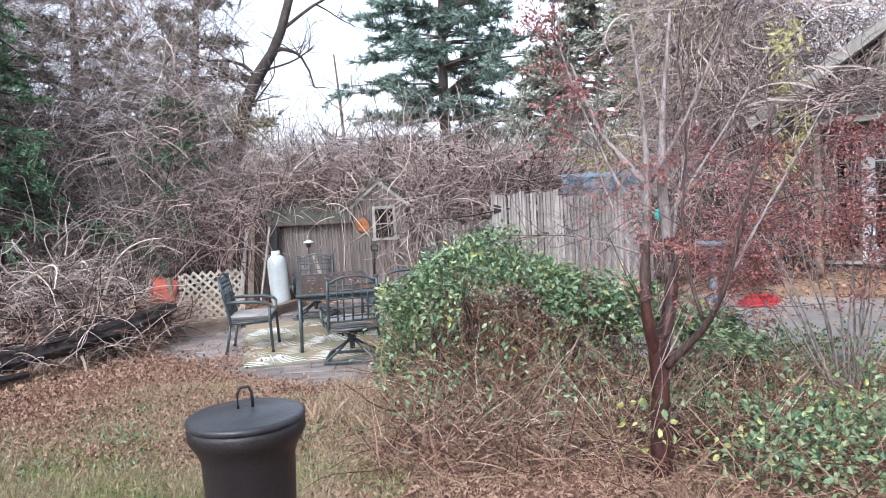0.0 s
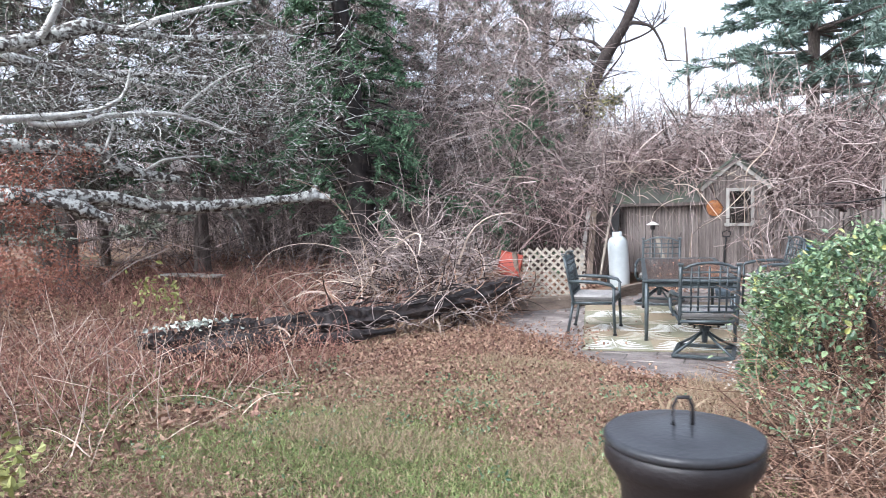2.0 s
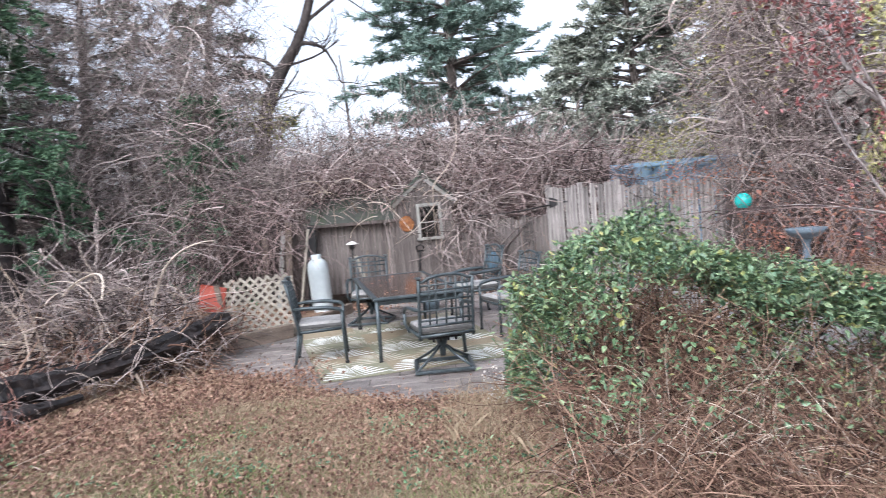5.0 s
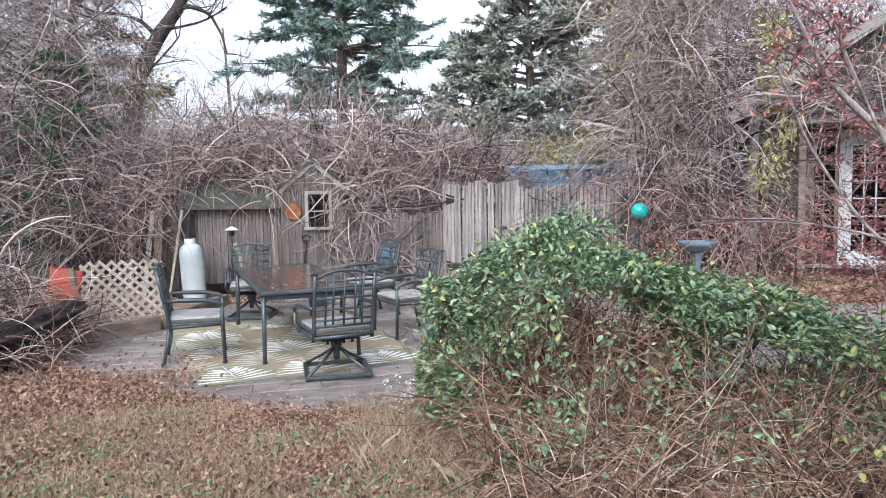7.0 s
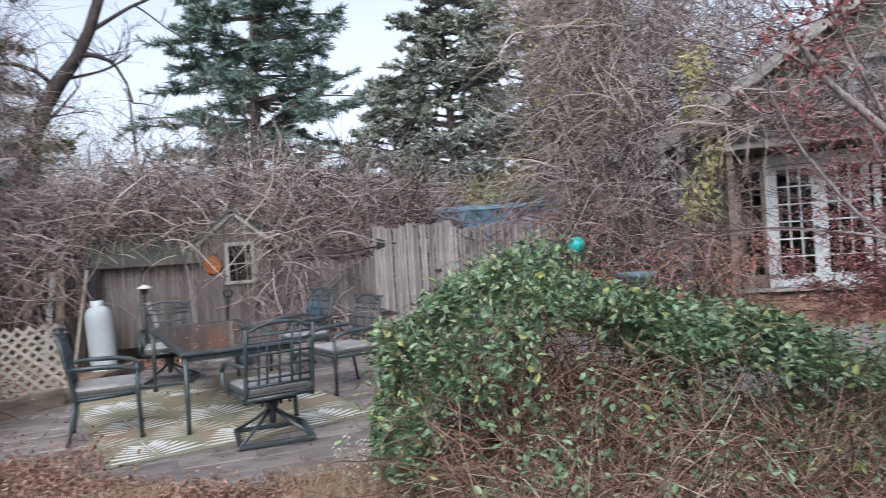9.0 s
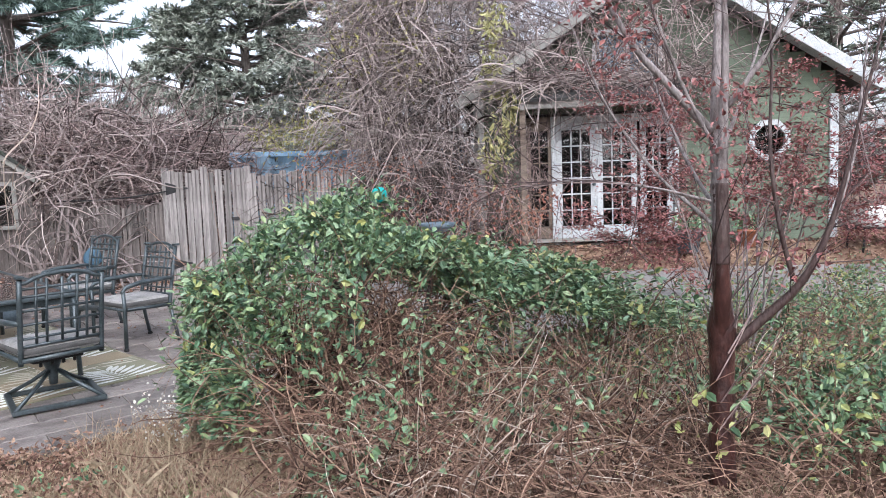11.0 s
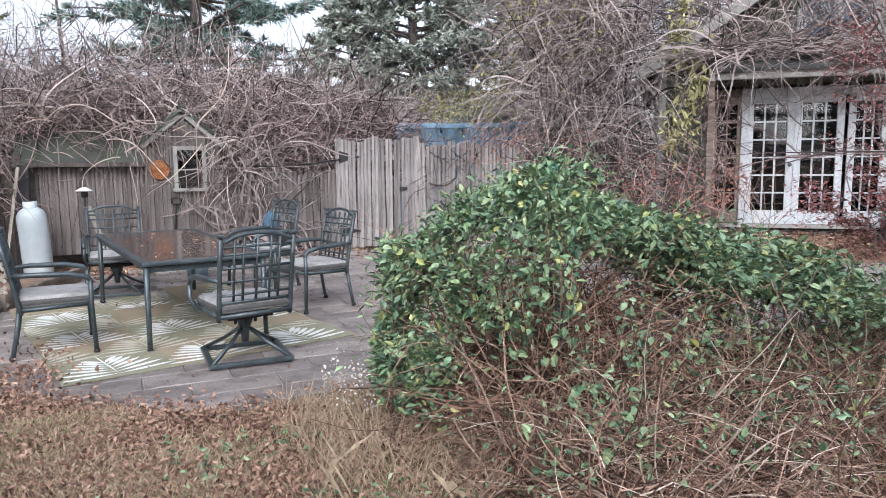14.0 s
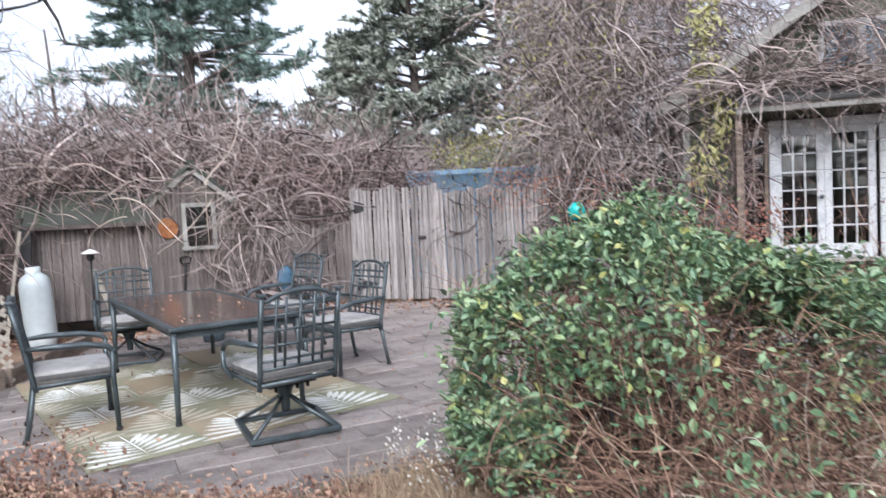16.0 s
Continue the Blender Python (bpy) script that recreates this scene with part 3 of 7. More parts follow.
part("arch", pipem([(-0.2, 0, 0), (-0.2, 0, 0.8), (-0.14, 0, 0.98), (0, 0, 1.06), (0.14, 0, 0.98), (0.2, 0, 0.8), (0.2, 0, 0)], 0.01, 6), M_black, tre)
for z in (0.25, 0.5, 0.75):
    part("scroll", pipem([(0.16 * math.cos(a) * (1 - a / 14), 0, z + 0.1 * math.sin(a) * (1 - a / 14)) for a in np.arange(0, 12, 0.6)], 0.007, 5), M_black, tre)


# ---- container behind the fence ----
def build_container():
    c = thing("shipping_container", pose(3.75, 7.75, 0.2, 0, 0, -23), "faded blue corrugated steel container behind the fence", "container")
    n = 44
    xs = np.linspace(0, 4.6, n)
    prof = [(x, -0.03 if i % 4 in (1, 2) else 0.0) for i, x in enumerate(xs)]
    bm = bmesh.new()
    lo, hi = [bm.verts.new((x, y, 0.1)) for x, y in prof], [bm.verts.new((x, y, 2.0)) for x, y in prof]
    for i in range(n - 1):
        bm.faces.new((lo[i], lo[i + 1], hi[i + 1], hi[i]))
    bmesh.ops.solidify(bm, geom=bm.faces[:], thickness=0.02)
    part("side_wall", bm, M_blue, c)
    part("top_rail", boxm((2.3, 0, 2.04), (4.7, 0.09, 0.1), None, 0.01), M_blue, c)
    part("roof", boxm((2.3, 1.2, 2.05), (4.6, 2.4, 0.05), None, 0.01), M_blue, c)
    part("bottom_rail", boxm((2.3, 0, 0.08), (4.7, 0.09, 0.14), None, 0.01), M_blue, c)
    for x in (-0.0, 4.6):
        part("corner_post", boxm((x, 0.0, 1.05), (0.12, 0.12, 2.1), None, 0.01), M_blue, c)
    for x in np.arange(0.4, 4.5, 0.42):
        part("lashing_ring", boxm((x, -0.06, 1.93), (0.03, 0.03, 0.07), None, 0.005), M_black, c)


build_container()


# ---- house ----
def build_house():
    hs = thing("house", pose(HO[0], HO[1], 0, 0, 0, math.degrees(math.atan2(HU[1], HU[0]))), "green clapboard gabled house with white trim, overgrown at one corner", "house")
    eave, slope, W = 2.9, 0.65, 6.0
    holes = [(0.80, 3.28, 0.54, 2.56), (1.95, 3.02, 3.12, 3.86), (4.46, 4.94, 1.81, 2.29)]
    rng = random.Random(11)
    core = bmesh.new()
    z, k = 0.45, 0.155
    unit_board = bpy.data.meshes.new("siding_board")
    bm = boxm((0.5, 0, 0.5), (1, 1, 1))
    for v in bm.verts:
        if v.co.z > 0.5 and v.co.y < 0:
            v.co.y = -0.1
    bm.to_mesh(unit_board)
    bm.free()
    unit_board.materials.append(M_siding)
    while z < eave + W / 2 * slope - 0.15:
        inset = max(0.0, (z + k - eave) / slope)
        spans = [(0.05 + inset, W - 0.3 - max(0, inset - 0.3))]
        for s0, s1, z0, z1 in holes:
            if z + k > z0 + 0.02 and z < z1 - 0.02:
                cut = []
                for a, b in spans:
                    if s0 > a and s1 < b:
                        cut += [(a, s0), (s1, b)]
                    elif s1 <= a or s0 >= b:
                        cut.append((a, b))
                    else:
                        cut.append((a, s0) if s0 > a else (s1, b))
                spans = cut
        for a, b in spans:
            if b - a < 0.05:
                continue
            o = part("siding_board", unit_board, None, hs)
            o.location, o.scale = (a, -0.012, z), (b - a, 0.03, k + 0.012)
            box(core, ((a + b) / 2, 0.08, z + k / 2), (b - a, 0.14, k))
        z += k
    part("wall", core, M_siding, hs)
    part("foundation", boxm((2.85, 0.08, 0.2), (5.7, 0.12, 0.55), None, 0.01), M_grey_trim, hs)
    part("side_wall", boxm((5.68, 3.5, 1.6), (0.12, 6.8, 2.7)), M_siding, hs)
    part("side_wall", boxm((0.08, 3.5, 1.6), (0.12, 6.8, 2.7)), M_siding, hs)
    part("rear_wall", boxm((2.9, 7.0, 2.2), (5.8, 0.12, 4.0)), M_siding, hs)
    a = math.degrees(math.atan(slope))
    for sgn in (-1, 1):
        m = pose(0, 0, 0, 0, a * sgn, 0)
        L = 3.3 / math.cos(radians(a))
        cx, cz = 3.0 + sgn * 1.6, eave + 3.0 * slope - 1.6 * slope + 0.08
        part("roof", boxm((cx, 3.3, cz), (L, 7.5, 0.07), m, 0.01), M_roof, hs)
        part("soffit", boxm((cx, -0.22, cz - 0.065), (L, 0.40, 0.02), m, 0.004), M_white, hs)
        part("rake_board", boxm((cx, -0.44, cz - 0.04), (L, 0.04, 0.17), m, 0.008), M_white if sgn > 0 else M_grey_trim, hs, "white rake board" if sgn > 0 else "grey weathered rake board")
    part("corner_board", boxm((5.68, -0.04, 1.58), (0.13, 0.05, 2.3), None, 0.006), M_white, hs)
    part("corner_board", boxm((0.06, -0.04, 1.75), (0.13, 0.05, 2.4), None, 0.006), M_grey_trim, hs)
    # interior seen through the glass; its near-black walls put the room's shade into colour
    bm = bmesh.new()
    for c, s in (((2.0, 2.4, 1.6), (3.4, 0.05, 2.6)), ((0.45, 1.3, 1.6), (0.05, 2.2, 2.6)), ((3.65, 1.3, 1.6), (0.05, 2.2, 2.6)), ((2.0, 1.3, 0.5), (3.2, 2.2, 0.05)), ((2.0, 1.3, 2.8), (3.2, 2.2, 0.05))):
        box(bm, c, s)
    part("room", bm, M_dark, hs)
    # frame of the door wall
    part("door_head", boxm((2.27, -0.02, 2.50), (2.04, 0.14, 0.12), None, 0.01), M_white, hs)
    part("side_light_head", boxm((1.02, -0.02, 2.50), (0.45, 0.13, 0.12), None, 0.01), M_old_wood, hs)
    part("door_sill", boxm((2.04, -0.06, 0.545), (2.6, 0.22, 0.05), None, 0.01), M_grey_trim, hs)
    for x in (0.83, 1.29, 3.25):
        part("door_jamb", boxm((x, -0.02, 1.5), (0.07, 0.13, 1.9), None, 0.008), M_white if x > 1 else M_old_wood, hs)
    pane = bpy.data.meshes.new("pane")
    bm = boxm((0, 0, 0), (1, 0.005, 1))
    bm.to_mesh(pane)
    bm.free()
    pane.materials.append(M_glass)

    def leaf(x0, x1, cols, rows, name, label, y=-0.02, paint=M_white):
        bm = bmesh.new()
        z0, z1 = 0.575, 2.44
        st, tr, brl = 0.095 if cols == 3 else 0.05, 0.10, 0.20
        for cx, sx in ((x0 + st / 2, st), (x1 - st / 2, st)):
            box(bm, (cx, y, (z0 + z1) / 2), (sx, 0.045, z1 - z0), None, 0.004)
        box(bm, ((x0 + x1) / 2, y, z1 - tr / 2), (x1 - x0 - 2 * st, 0.043, tr), None, 0.004)
        box(bm, ((x0 + x1) / 2, y, z0 + brl / 2), (x1 - x0 - 2 * st, 0.043, brl), None, 0.004)
        d = part(name, bm, paint, hs, label)
        gx0, gx1, gz0, gz1 = x0 + st, x1 - st, z0 + brl, z1 - tr
        mu = 0.022
        for i in range(1, cols):
            part("muntin", boxm((gx0 + (gx1 - gx0) * i / cols, y, (gz0 + gz1) / 2), (mu, 0.03, gz1 - gz0), None, 0.003), paint, d)
        for j in range(1, rows):
            part("muntin", boxm(((gx0 + gx1) / 2, y + 0.001, gz0 + (gz1 - gz0) * j / rows), (gx1 - gx0, 0.028, mu), None, 0.003), paint, d)
        for i in range(cols):
            for j in range(rows):
                o = part("pane", pane, None, d)
                o.visible_shadow = False
                o.location = (gx0 + (gx1 - gx0) * (i + 0.5) / cols, y, gz0 + (gz1 - gz0) * (j + 0.5) / rows)
                o.scale = ((gx1 - gx0) / cols - mu, 1, (gz1 - gz0) / rows - mu)
        return d

    leaf(0.87, 1.25, 2, 6, "side_light", "narrow dark wood side light behind vines", -0.02, M_old_wood)
    d = leaf(1.33, 1.98, 3, 6, "french_door", "white french door with small panes")
    part("door_knob", lathe(bmesh.new(), [(0.012, 0), (0.012, 0.03), (0.03, 0.045), (0.03, 0.06), (0.01, 0.07)], 14, pose(1.93, -0.04, 1.45, 90, 0, 0)), M_metal, d)
    leaf(1.985, 2.63, 3, 6, "french_door", "white french door with small panes")
    leaf(2.68, 3.20, 3, 6, "french_door", "white french door with small panes, edge by the maple")
    # awning over the doors
    part("awning_beam", boxm((1.98, -0.72, 2.72), (2.3, 0.08, 0.17), None, 0.01), M_grey_trim, hs)
    m = pose(0, 0, 0, 22, 0, 0)
    part("awning_roof", boxm((2.02, -0.38, 2.93), (2.5, 0.95, 0.05), m, 0.008), M_roof, hs)
    for x in (0.78, 3.2):
        part("awning_post", boxm((x, -0.68, 1.55), (0.09, 0.09, 2.25), None, 0.008), M_old_wood, hs, "dark weathered awning post")
        part("awning_bracket", boxm((x, -0.36, 2.68), (0.07, 0.8, 0.12), None, 0.008), M_grey_trim, hs)
        part("brace", boxm((x, -0.3, 2.25), (0.06, 0.75, 0.07), pose(0, 0, 0, -40, 0, 0), 0.008), M_grey_trim, hs)
    part("eave_post", boxm((0.12, -0.3, 1.55), (0.1, 0.1, 2.35), None, 0.01), M_grey_trim, hs, "grey weathered corner post")
    part("eave_beam", boxm((0.12, -0.2, 2.76), (0.1, 0.42, 0.12), None, 0.01), M_grey_trim, hs)
    # upper window
    bm = bmesh.new()
    for c, s in (((1.98, -0.03, 3.49), (0.08, 0.08, 0.82)), ((2.48, -0.03, 3.49), (0.10, 0.08, 0.74)), ((2.99, -0.03, 3.49), (0.08, 0.08, 0.82)), ((2.48, -0.03, 3.86), (0.94, 0.08, 0.08)), ((2.48, -0.05, 3.12), (1.2, 0.12, 0.06))):
        box(bm, c, s, None, 0.006)
    w = part("window", bm, M_white, hs, "upper window with white trim and a blue blind")
    for x in (2.23, 2.74):
        part("pane", boxm((x, 0.0, 3.49), (0.40, 0.006, 0.66)), M_glass, w)
    part("blind", boxm((2.48, 0.12, 3.49), (1.0, 0.02, 0.7)), M_blue, w, "faded blue blind")
    # octagonal window
    bm = bmesh.new()
    ring = []
    for r, y in ((0.34, -0.01), (0.34, -0.06), (0.25, -0.06), (0.25, 0.02)):
        ring.append([bm.verts.new((4.70 + r * math.cos(t), y, 2.05 + r * math.sin(t))) for t in (np.arange(8) + 0.5) * math.pi / 4])
    for p, q in zip(ring, ring[1:] + ring[:1]):
        for i in range(8):
            bm.faces.new((p[i], p[(i + 1) % 8], q[(i + 1) % 8], q[i]))
    bmesh.ops.recalc_face_normals(bm, faces=bm.faces)
    o = part("octagonal_window", bm, M_white, hs, "white octagonal window")
    part("pane", boxm((4.70, 0.0, 2.05), (0.5, 0.006, 0.5)), M_glass, o)
    # near-black block painted as the shade behind the octagonal pane
    part("room_shade_block", boxm((4.7, 0.5, 2.05), (0.7, 0.6, 0.7)), M_dark, hs)
    part("downpipe", pipem([(4.02, -0.06, 2.95), (4.02, -0.06, 4.0)], 0.03), M_white, hs)


build_house()


# ---- patio furniture ----
def back_panel(parent, top_arc=True):
    """Two posts, an arched top rail and the square lattice of a chair back; leans backwards."""
    hw, y0, y1, z0, z1 = 0.282, -0.24, -0.35, 0.42, 0.99

    def at(x, f):
        return (x, y0 + (y1 - y0) * f * (0.85 + 0.15 * abs(f)), z0 + (z1 - z0) * f)
    bf = bmesh.new()
    arc = [(-1, 0.93), (-0.82, 0.94), (-0.66, 0.985), (-0.4, 1.02), (0, 1.035), (0.4, 1.02), (0.66, 0.985), (0.82, 0.94), (1, 0.93)]
    pipe(bf, [at(u * hw, f) for u, f in arc], 0.015)
    fr = part("back_frame", bf, M_metal, parent)
    part("lower_rail", pipem([at(u * hw, 0.12) for u in (-1, 1)], 0.012), M_metal, fr)
    for sgn in (-1, 1):
        p = part("back_post", pipem([at(sgn * hw, f) for f in (-0.12, 0.0, 0.3, 0.6, 0.98)], 0.019), M_metal, parent)
        x, y, z = at(sgn * hw, 1.0)
        part("finial", boxm((x, y, z + 0.005), (0.055, 0.055, 0.022), None, 0.006), M_metal, p)
    for u in (-0.62, -0.37, 0.0, 0.37, 0.62):
        part("lattice_bar", pipem([at(u * hw, f) for f in (0.12, 0.5, 0.97)], 0.0105, 6), M_metal, fr)
    for f in (0.22, 0.40, 0.58, 0.76, 0.86):
        part("lattice_bar", pipem([at(u * hw, f) for u in (-0.98, 0, 0.98)], 0.0105, 6), M_metal, fr)


def seat_parts(parent):
    bm = bmesh.new()
    pipe(bm, [(-0.28, -0.25, 0.385), (-0.29, 0.26, 0.40), (0.29, 0.26, 0.40), (0.28, -0.25, 0.385)], 0.018, 8, True)
    for x in (-0.12, 0.0, 0.12):
        pipe(bm, [(x, -0.25, 0.385), (x, 0.26, 0.40)], 0.010, 6)
    part("seat_frame", bm, M_metal, parent)
    bm = boxm((0, 0.01, 0.445), (0.55, 0.52, 0.085), None, 0.03)
    bmesh.ops.subdivide_edges(bm, edges=[e for e in bm.edges if e.calc_length() > 0.3], cuts=3, use_grid_fill=True)
    for v in bm.verts:
        if v.co.z > 0.46:
            v.co.z += 0.02 * max(0, 1 - (v.co.x / 0.27) ** 2) * max(0, 1 - (v.co.y / 0.26) ** 2)
    for f in bm.faces:
        f.smooth = True
    c = part("cushion", bm, M_cushion, parent, "weathered grey seat cushion")
    bm = boxm((0, 0.01, 0.443), (0.558, 0.528, 0.05), None, 0.02)
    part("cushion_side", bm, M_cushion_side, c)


def arms(parent, legs):
    for sgn in (-1, 1):
        x = sgn * 0.325
        pts = [(sgn * 0.282, -0.29, 0.66), (x, -0.15, 0.665), (x, 0.1, 0.655), (x, 0.24, 0.625), (x, 0.285, 0.57)]
        part("armrest", pipem(pts, [0.016, 0.022, 0.024, 0.022, 0.017]), M_metal, parent)
        low = [(x, 0.27, 0.60), (x, 0.265, 0.4), (x * 1.02, 0.28, 0.0)] if legs else [(x, 0.285, 0.57), (x, 0.29, 0.46), (sgn * 0.29, 0.22, 0.37)]
        p = part("front_leg" if legs else "arm_support", pipem(low, 0.019), M_metal, parent)
        if legs:
            part("foot", lathe(bmesh.new(), [(0.022, 0), (0.026, 0.01), (0.02, 0.03)], 10, pose(x * 1.02, 0.28, 0)), M_black, p)


def build_armchair():
    c = thing("patio_armchair", Matrix(), "dark metal patio armchair with lattice back and grey cushion", "chair", "chairs round the patio table")
    seat_parts(c), back_panel(c), arms(c, True)
    for sgn in (-1, 1):
        p = part("rear_leg", pipem([(sgn * 0.275, -0.24, 0.40), (sgn * 0.28, -0.27, 0.2), (sgn * 0.285, -0.31, 0.0)], 0.018), M_metal, c)
        part("foot", lathe(bmesh.new(), [(0.022, 0), (0.026, 0.01), (0.02, 0.03)], 10, pose(sgn * 0.285, -0.31, 0)), M_black, p)
    return c


def build_swivel(base_turn):
    c = thing("swivel_chair", Matrix(), "dark metal swivel patio chair on a square base, grey cushion", "chair", "chairs round the patio table")
    seat_parts(c), back_panel(c), arms(c, False)
    R = pose(0, 0, 0, 0, 0, base_turn)

    def rot(p):
        return tuple(R @ Vector(p))
    bm = bmesh.new()
    q = 0.29
    ring = [(-q, -q, 0.02), (q, -q, 0.02), (q, q, 0.02), (-q, q, 0.02)]
    for a, b in zip(ring, ring[1:] + ring[:1]):
        mid, d = (Vector(a) + Vector(b)) / 2, Vector(b) - Vector(a)
        box(bm, rot(mid), (d.length + 0.04, 0.045, 0.035), R @ pose(0, 0, 0, 0, 0, math.degrees(math.atan2(d.y, d.x))), 0.008)
    part("base_frame", bm, M_metal, c)
    for p in ((-q, -q), (q, -q), (q, q), (-q, q)):
        part("base_strut", pipem([rot((p[0], p[1], 0.03)), rot((p[0] * 0.45, p[1] * 0.45, 0.14)), rot((p[0] * 0.1, p[1] * 0.1, 0.23))], 0.015), M_metal, c)
    part("column", lathe(bmesh.new(), [(0.03, 0.12), (0.035, 0.2), (0.05, 0.25), (0.06, 0.28), (0.075, 0.31), (0.05, 0.33)], 16), M_metal, c)
    bm = boxm((0, 0.0, 0.345), (0.36, 0.30, 0.035), None, 0.008)
    part("rocker_plate", bm, M_black, c)
    for x in (-0.12, -0.04, 0.04, 0.12):
        part("spring", pipem([(x, -0.13 + 0.008 * (i % 2), 0.30 + 0.008 * i) for i in range(9)], 0.012, 6), M_black, c)
    return c


def stand(ob, x, y, rz):
    ob.matrix_world = pose(x, y, float(height(x, y)) + 0.012, 0, 0, rz)


sw = build_swivel(-12)
stand(sw, 0.165, 0.08, 17)
ch = build_armchair()
stand(ch, -1.29, 0.93, -81)
copy_thing(ch, pose(1.0, 1.78, float(height(1.0, 1.78)) + 0.012, 0, 0, 110))
copy_thing(ch, pose(0.6, 2.95, float(height(0.6, 2.95)) + 0.012, 0, 0, 112))
sw2 = copy_thing(sw, pose(-1.03, 3.45, float(height(-1.0, 3.45)) + 0.012, 0, 0, 186))


def build_table():
    t = thing("patio_table", pose(-0.37, 1.80, 0.006, 1.0, 0, 14), "long dark metal patio table with a wet brown glass top", "table")
    w, l, zt = 1.05, 2.45, 0.74
    bm = bmesh.new()
    for c, s in (((0, -l / 2 + 0.03, zt), (w, 0.06, 0.035)), ((0, l / 2 - 0.03, zt), (w, 0.06, 0.035)), ((-w / 2 + 0.03, 0, zt), (0.06, l - 0.12, 0.033)), ((w / 2 - 0.03, 0, zt), (0.06, l - 0.12, 0.033))):
        box(bm, c, s, None, 0.012)
    part("table_rim", bm, M_metal, t)
    part("glass_top", boxm((0, 0, zt + 0.006), (w - 0.11, l - 0.11, 0.012), None, 0.003), M_table_glass, t, "brown tinted glass top")
    bm = bmesh.new()
    for c, s in (((0, -l / 2 + 0.06, zt - 0.05), (w - 0.1, 0.02, 0.05)), ((0, l / 2 - 0.06, zt - 0.05), (w - 0.1, 0.02, 0.05)), ((-w / 2 + 0.06, 0, zt - 0.05), (0.02, l - 0.14, 0.05)), ((w / 2 - 0.06, 0, zt - 0.05), (0.02, l - 0.14, 0.05))):
        box(bm, c, s, None, 0.004)
    part("apron", bm, M_metal, t)
    for sx in (-1, 1):
        for sy in (-1, 1):
            x, y = sx * (w / 2 - 0.04), sy * (l / 2 - 0.04)
            p = part("leg", pipem([(x, y, zt - 0.02), (x, y, 0.36), (x * 1.01, y * 1.01, 0.0)], [0.026, 0.024, 0.021]), M_metal, t)
            part("foot", lathe(bmesh.new(), [(0.024, 0), (0.03, 0.012), (0.022, 0.04)], 10, pose(x * 1.01, y * 1.01, 0)), M_black, p)
    return t


build_table()


def build_rug():
    r = thing("patio_rug", pose(-0.45, 1.62, 0.006, 0, 0, 17.2), "olive outdoor rug with white fern fronds, lying under the table", "rug")
    W, L = 2.32, 3.2
    n, mm = 8, 12
    bm = bmesh.new()
    bmesh.ops.create_grid(bm, x_segments=n, y_segments=mm, size=0.5, matrix=Matrix.Diagonal((W, L, 1, 1)))
    bmesh.ops.solidify(bm, geom=bm.faces[:], thickness=-0.006)
    for v in bm.verts:
        wx = r.matrix_world @ v.co
        v.co.z += float(height(wx.x, wx.y)) + 0.001 * math.sin(9 * v.co.x + 5 * v.co.y)
    part("rug_base", bm, M_rug, r)
    rng = random.Random(5)
    cw, cl = W / 3, L / 4

    def lift(x, y):
        p = r.matrix_world @ Vector((x, y, 0))
        return float(height(p.x, p.y)) + 0.0085
    for i in range(3):
        for j in range(4):
            cx, cy = -W / 2 + cw * (i + 0.5), -L / 2 + cl * (j + 0.5)
            if (i + j) % 2:
                bm = boxm((cx, cy, lift(cx, cy) - 0.0012), (cw * 0.98, cl * 0.98, 0.002), pose(0, 0, 0, 2.4 if cy > -0.1 else 0, 0, 0))
                part("rug_panel", bm, M_rug_brown, r)
    for j in range(6):
        for i in range(3 if j % 2 == 0 else 4):
            c = Vector((-W / 2 + cw * (i + (0.5 if j % 2 == 0 else 0.0)), -L / 2 + 0.05 + 0.53 * j, 0))
            ang = radians(94 + rng.uniform(-3, 3))
            d, s = Vector((math.cos(ang), math.sin(ang), 0)), Vector((-math.sin(ang), math.cos(ang), 0))
            bm = bmesh.new()

            def leaflet(o, e, w):
                ax = (e - o)
                side = Vector((-ax.y, ax.x, 0)).normalized() * w
                ring = [o, o + ax * 0.4 + side, o + ax * 0.8 + side * 0.8, e, o + ax * 0.8 - side * 0.8, o + ax * 0.4 - side]
                ring = [Vector((min(max(q.x, -W / 2 + 0.01), W / 2 - 0.01), min(max(q.y, -L / 2 + 0.01), L / 2 - 0.01), 0)) for q in ring]
                bm.faces.new([bm.verts.new((q.x, q.y, lift(q.x, q.y))) for q in ring])
            leaflet(c, c + d * 0.66, 0.007)
            for k in range(7):
                f = k / 6
                o = c + d * (0.02 + 0.36 * f)
                ln = 0.43 - 0.22 * f
                for sg in (-1, 1):
                    leaflet(o, o + (d * (0.12 + 1.1 * f) + s * sg).normalized() * ln, 0.025)
            bmesh.ops.dissolve_degenerate(bm, dist=0.0005, edges=bm.edges[:])
            for f in bm.faces:
                f.normal_update()
                if f.normal.z < 0:
                    f.normal_flip()
            part("fern_frond", bm, M_frond if j % 2 == 0 else M_frond_tan, r, "white woven fern frond" if j % 2 == 0 else "beige woven fern frond")


build_rug()


# ---- propane tank, planks, lattice, edging ----
tk = thing("propane_tank", pose(-2.2, 5.5, float(height(-2.2, 5.5)) - 0.02, 0, -3, 0), "tall pale blue-white propane cylinder standing beside the shed", "gas cylinder")
part("cylinder", lathe(bmesh.new(), [(0.15, 0.0), (0.17, 0.03), (0.185, 0.07), (0.19, 0.12), (0.19, 0.80), (0.182, 0.87), (0.155, 0.93), (0.10, 0.97), (0.06, 0.985)], 32), M_tank, tk)
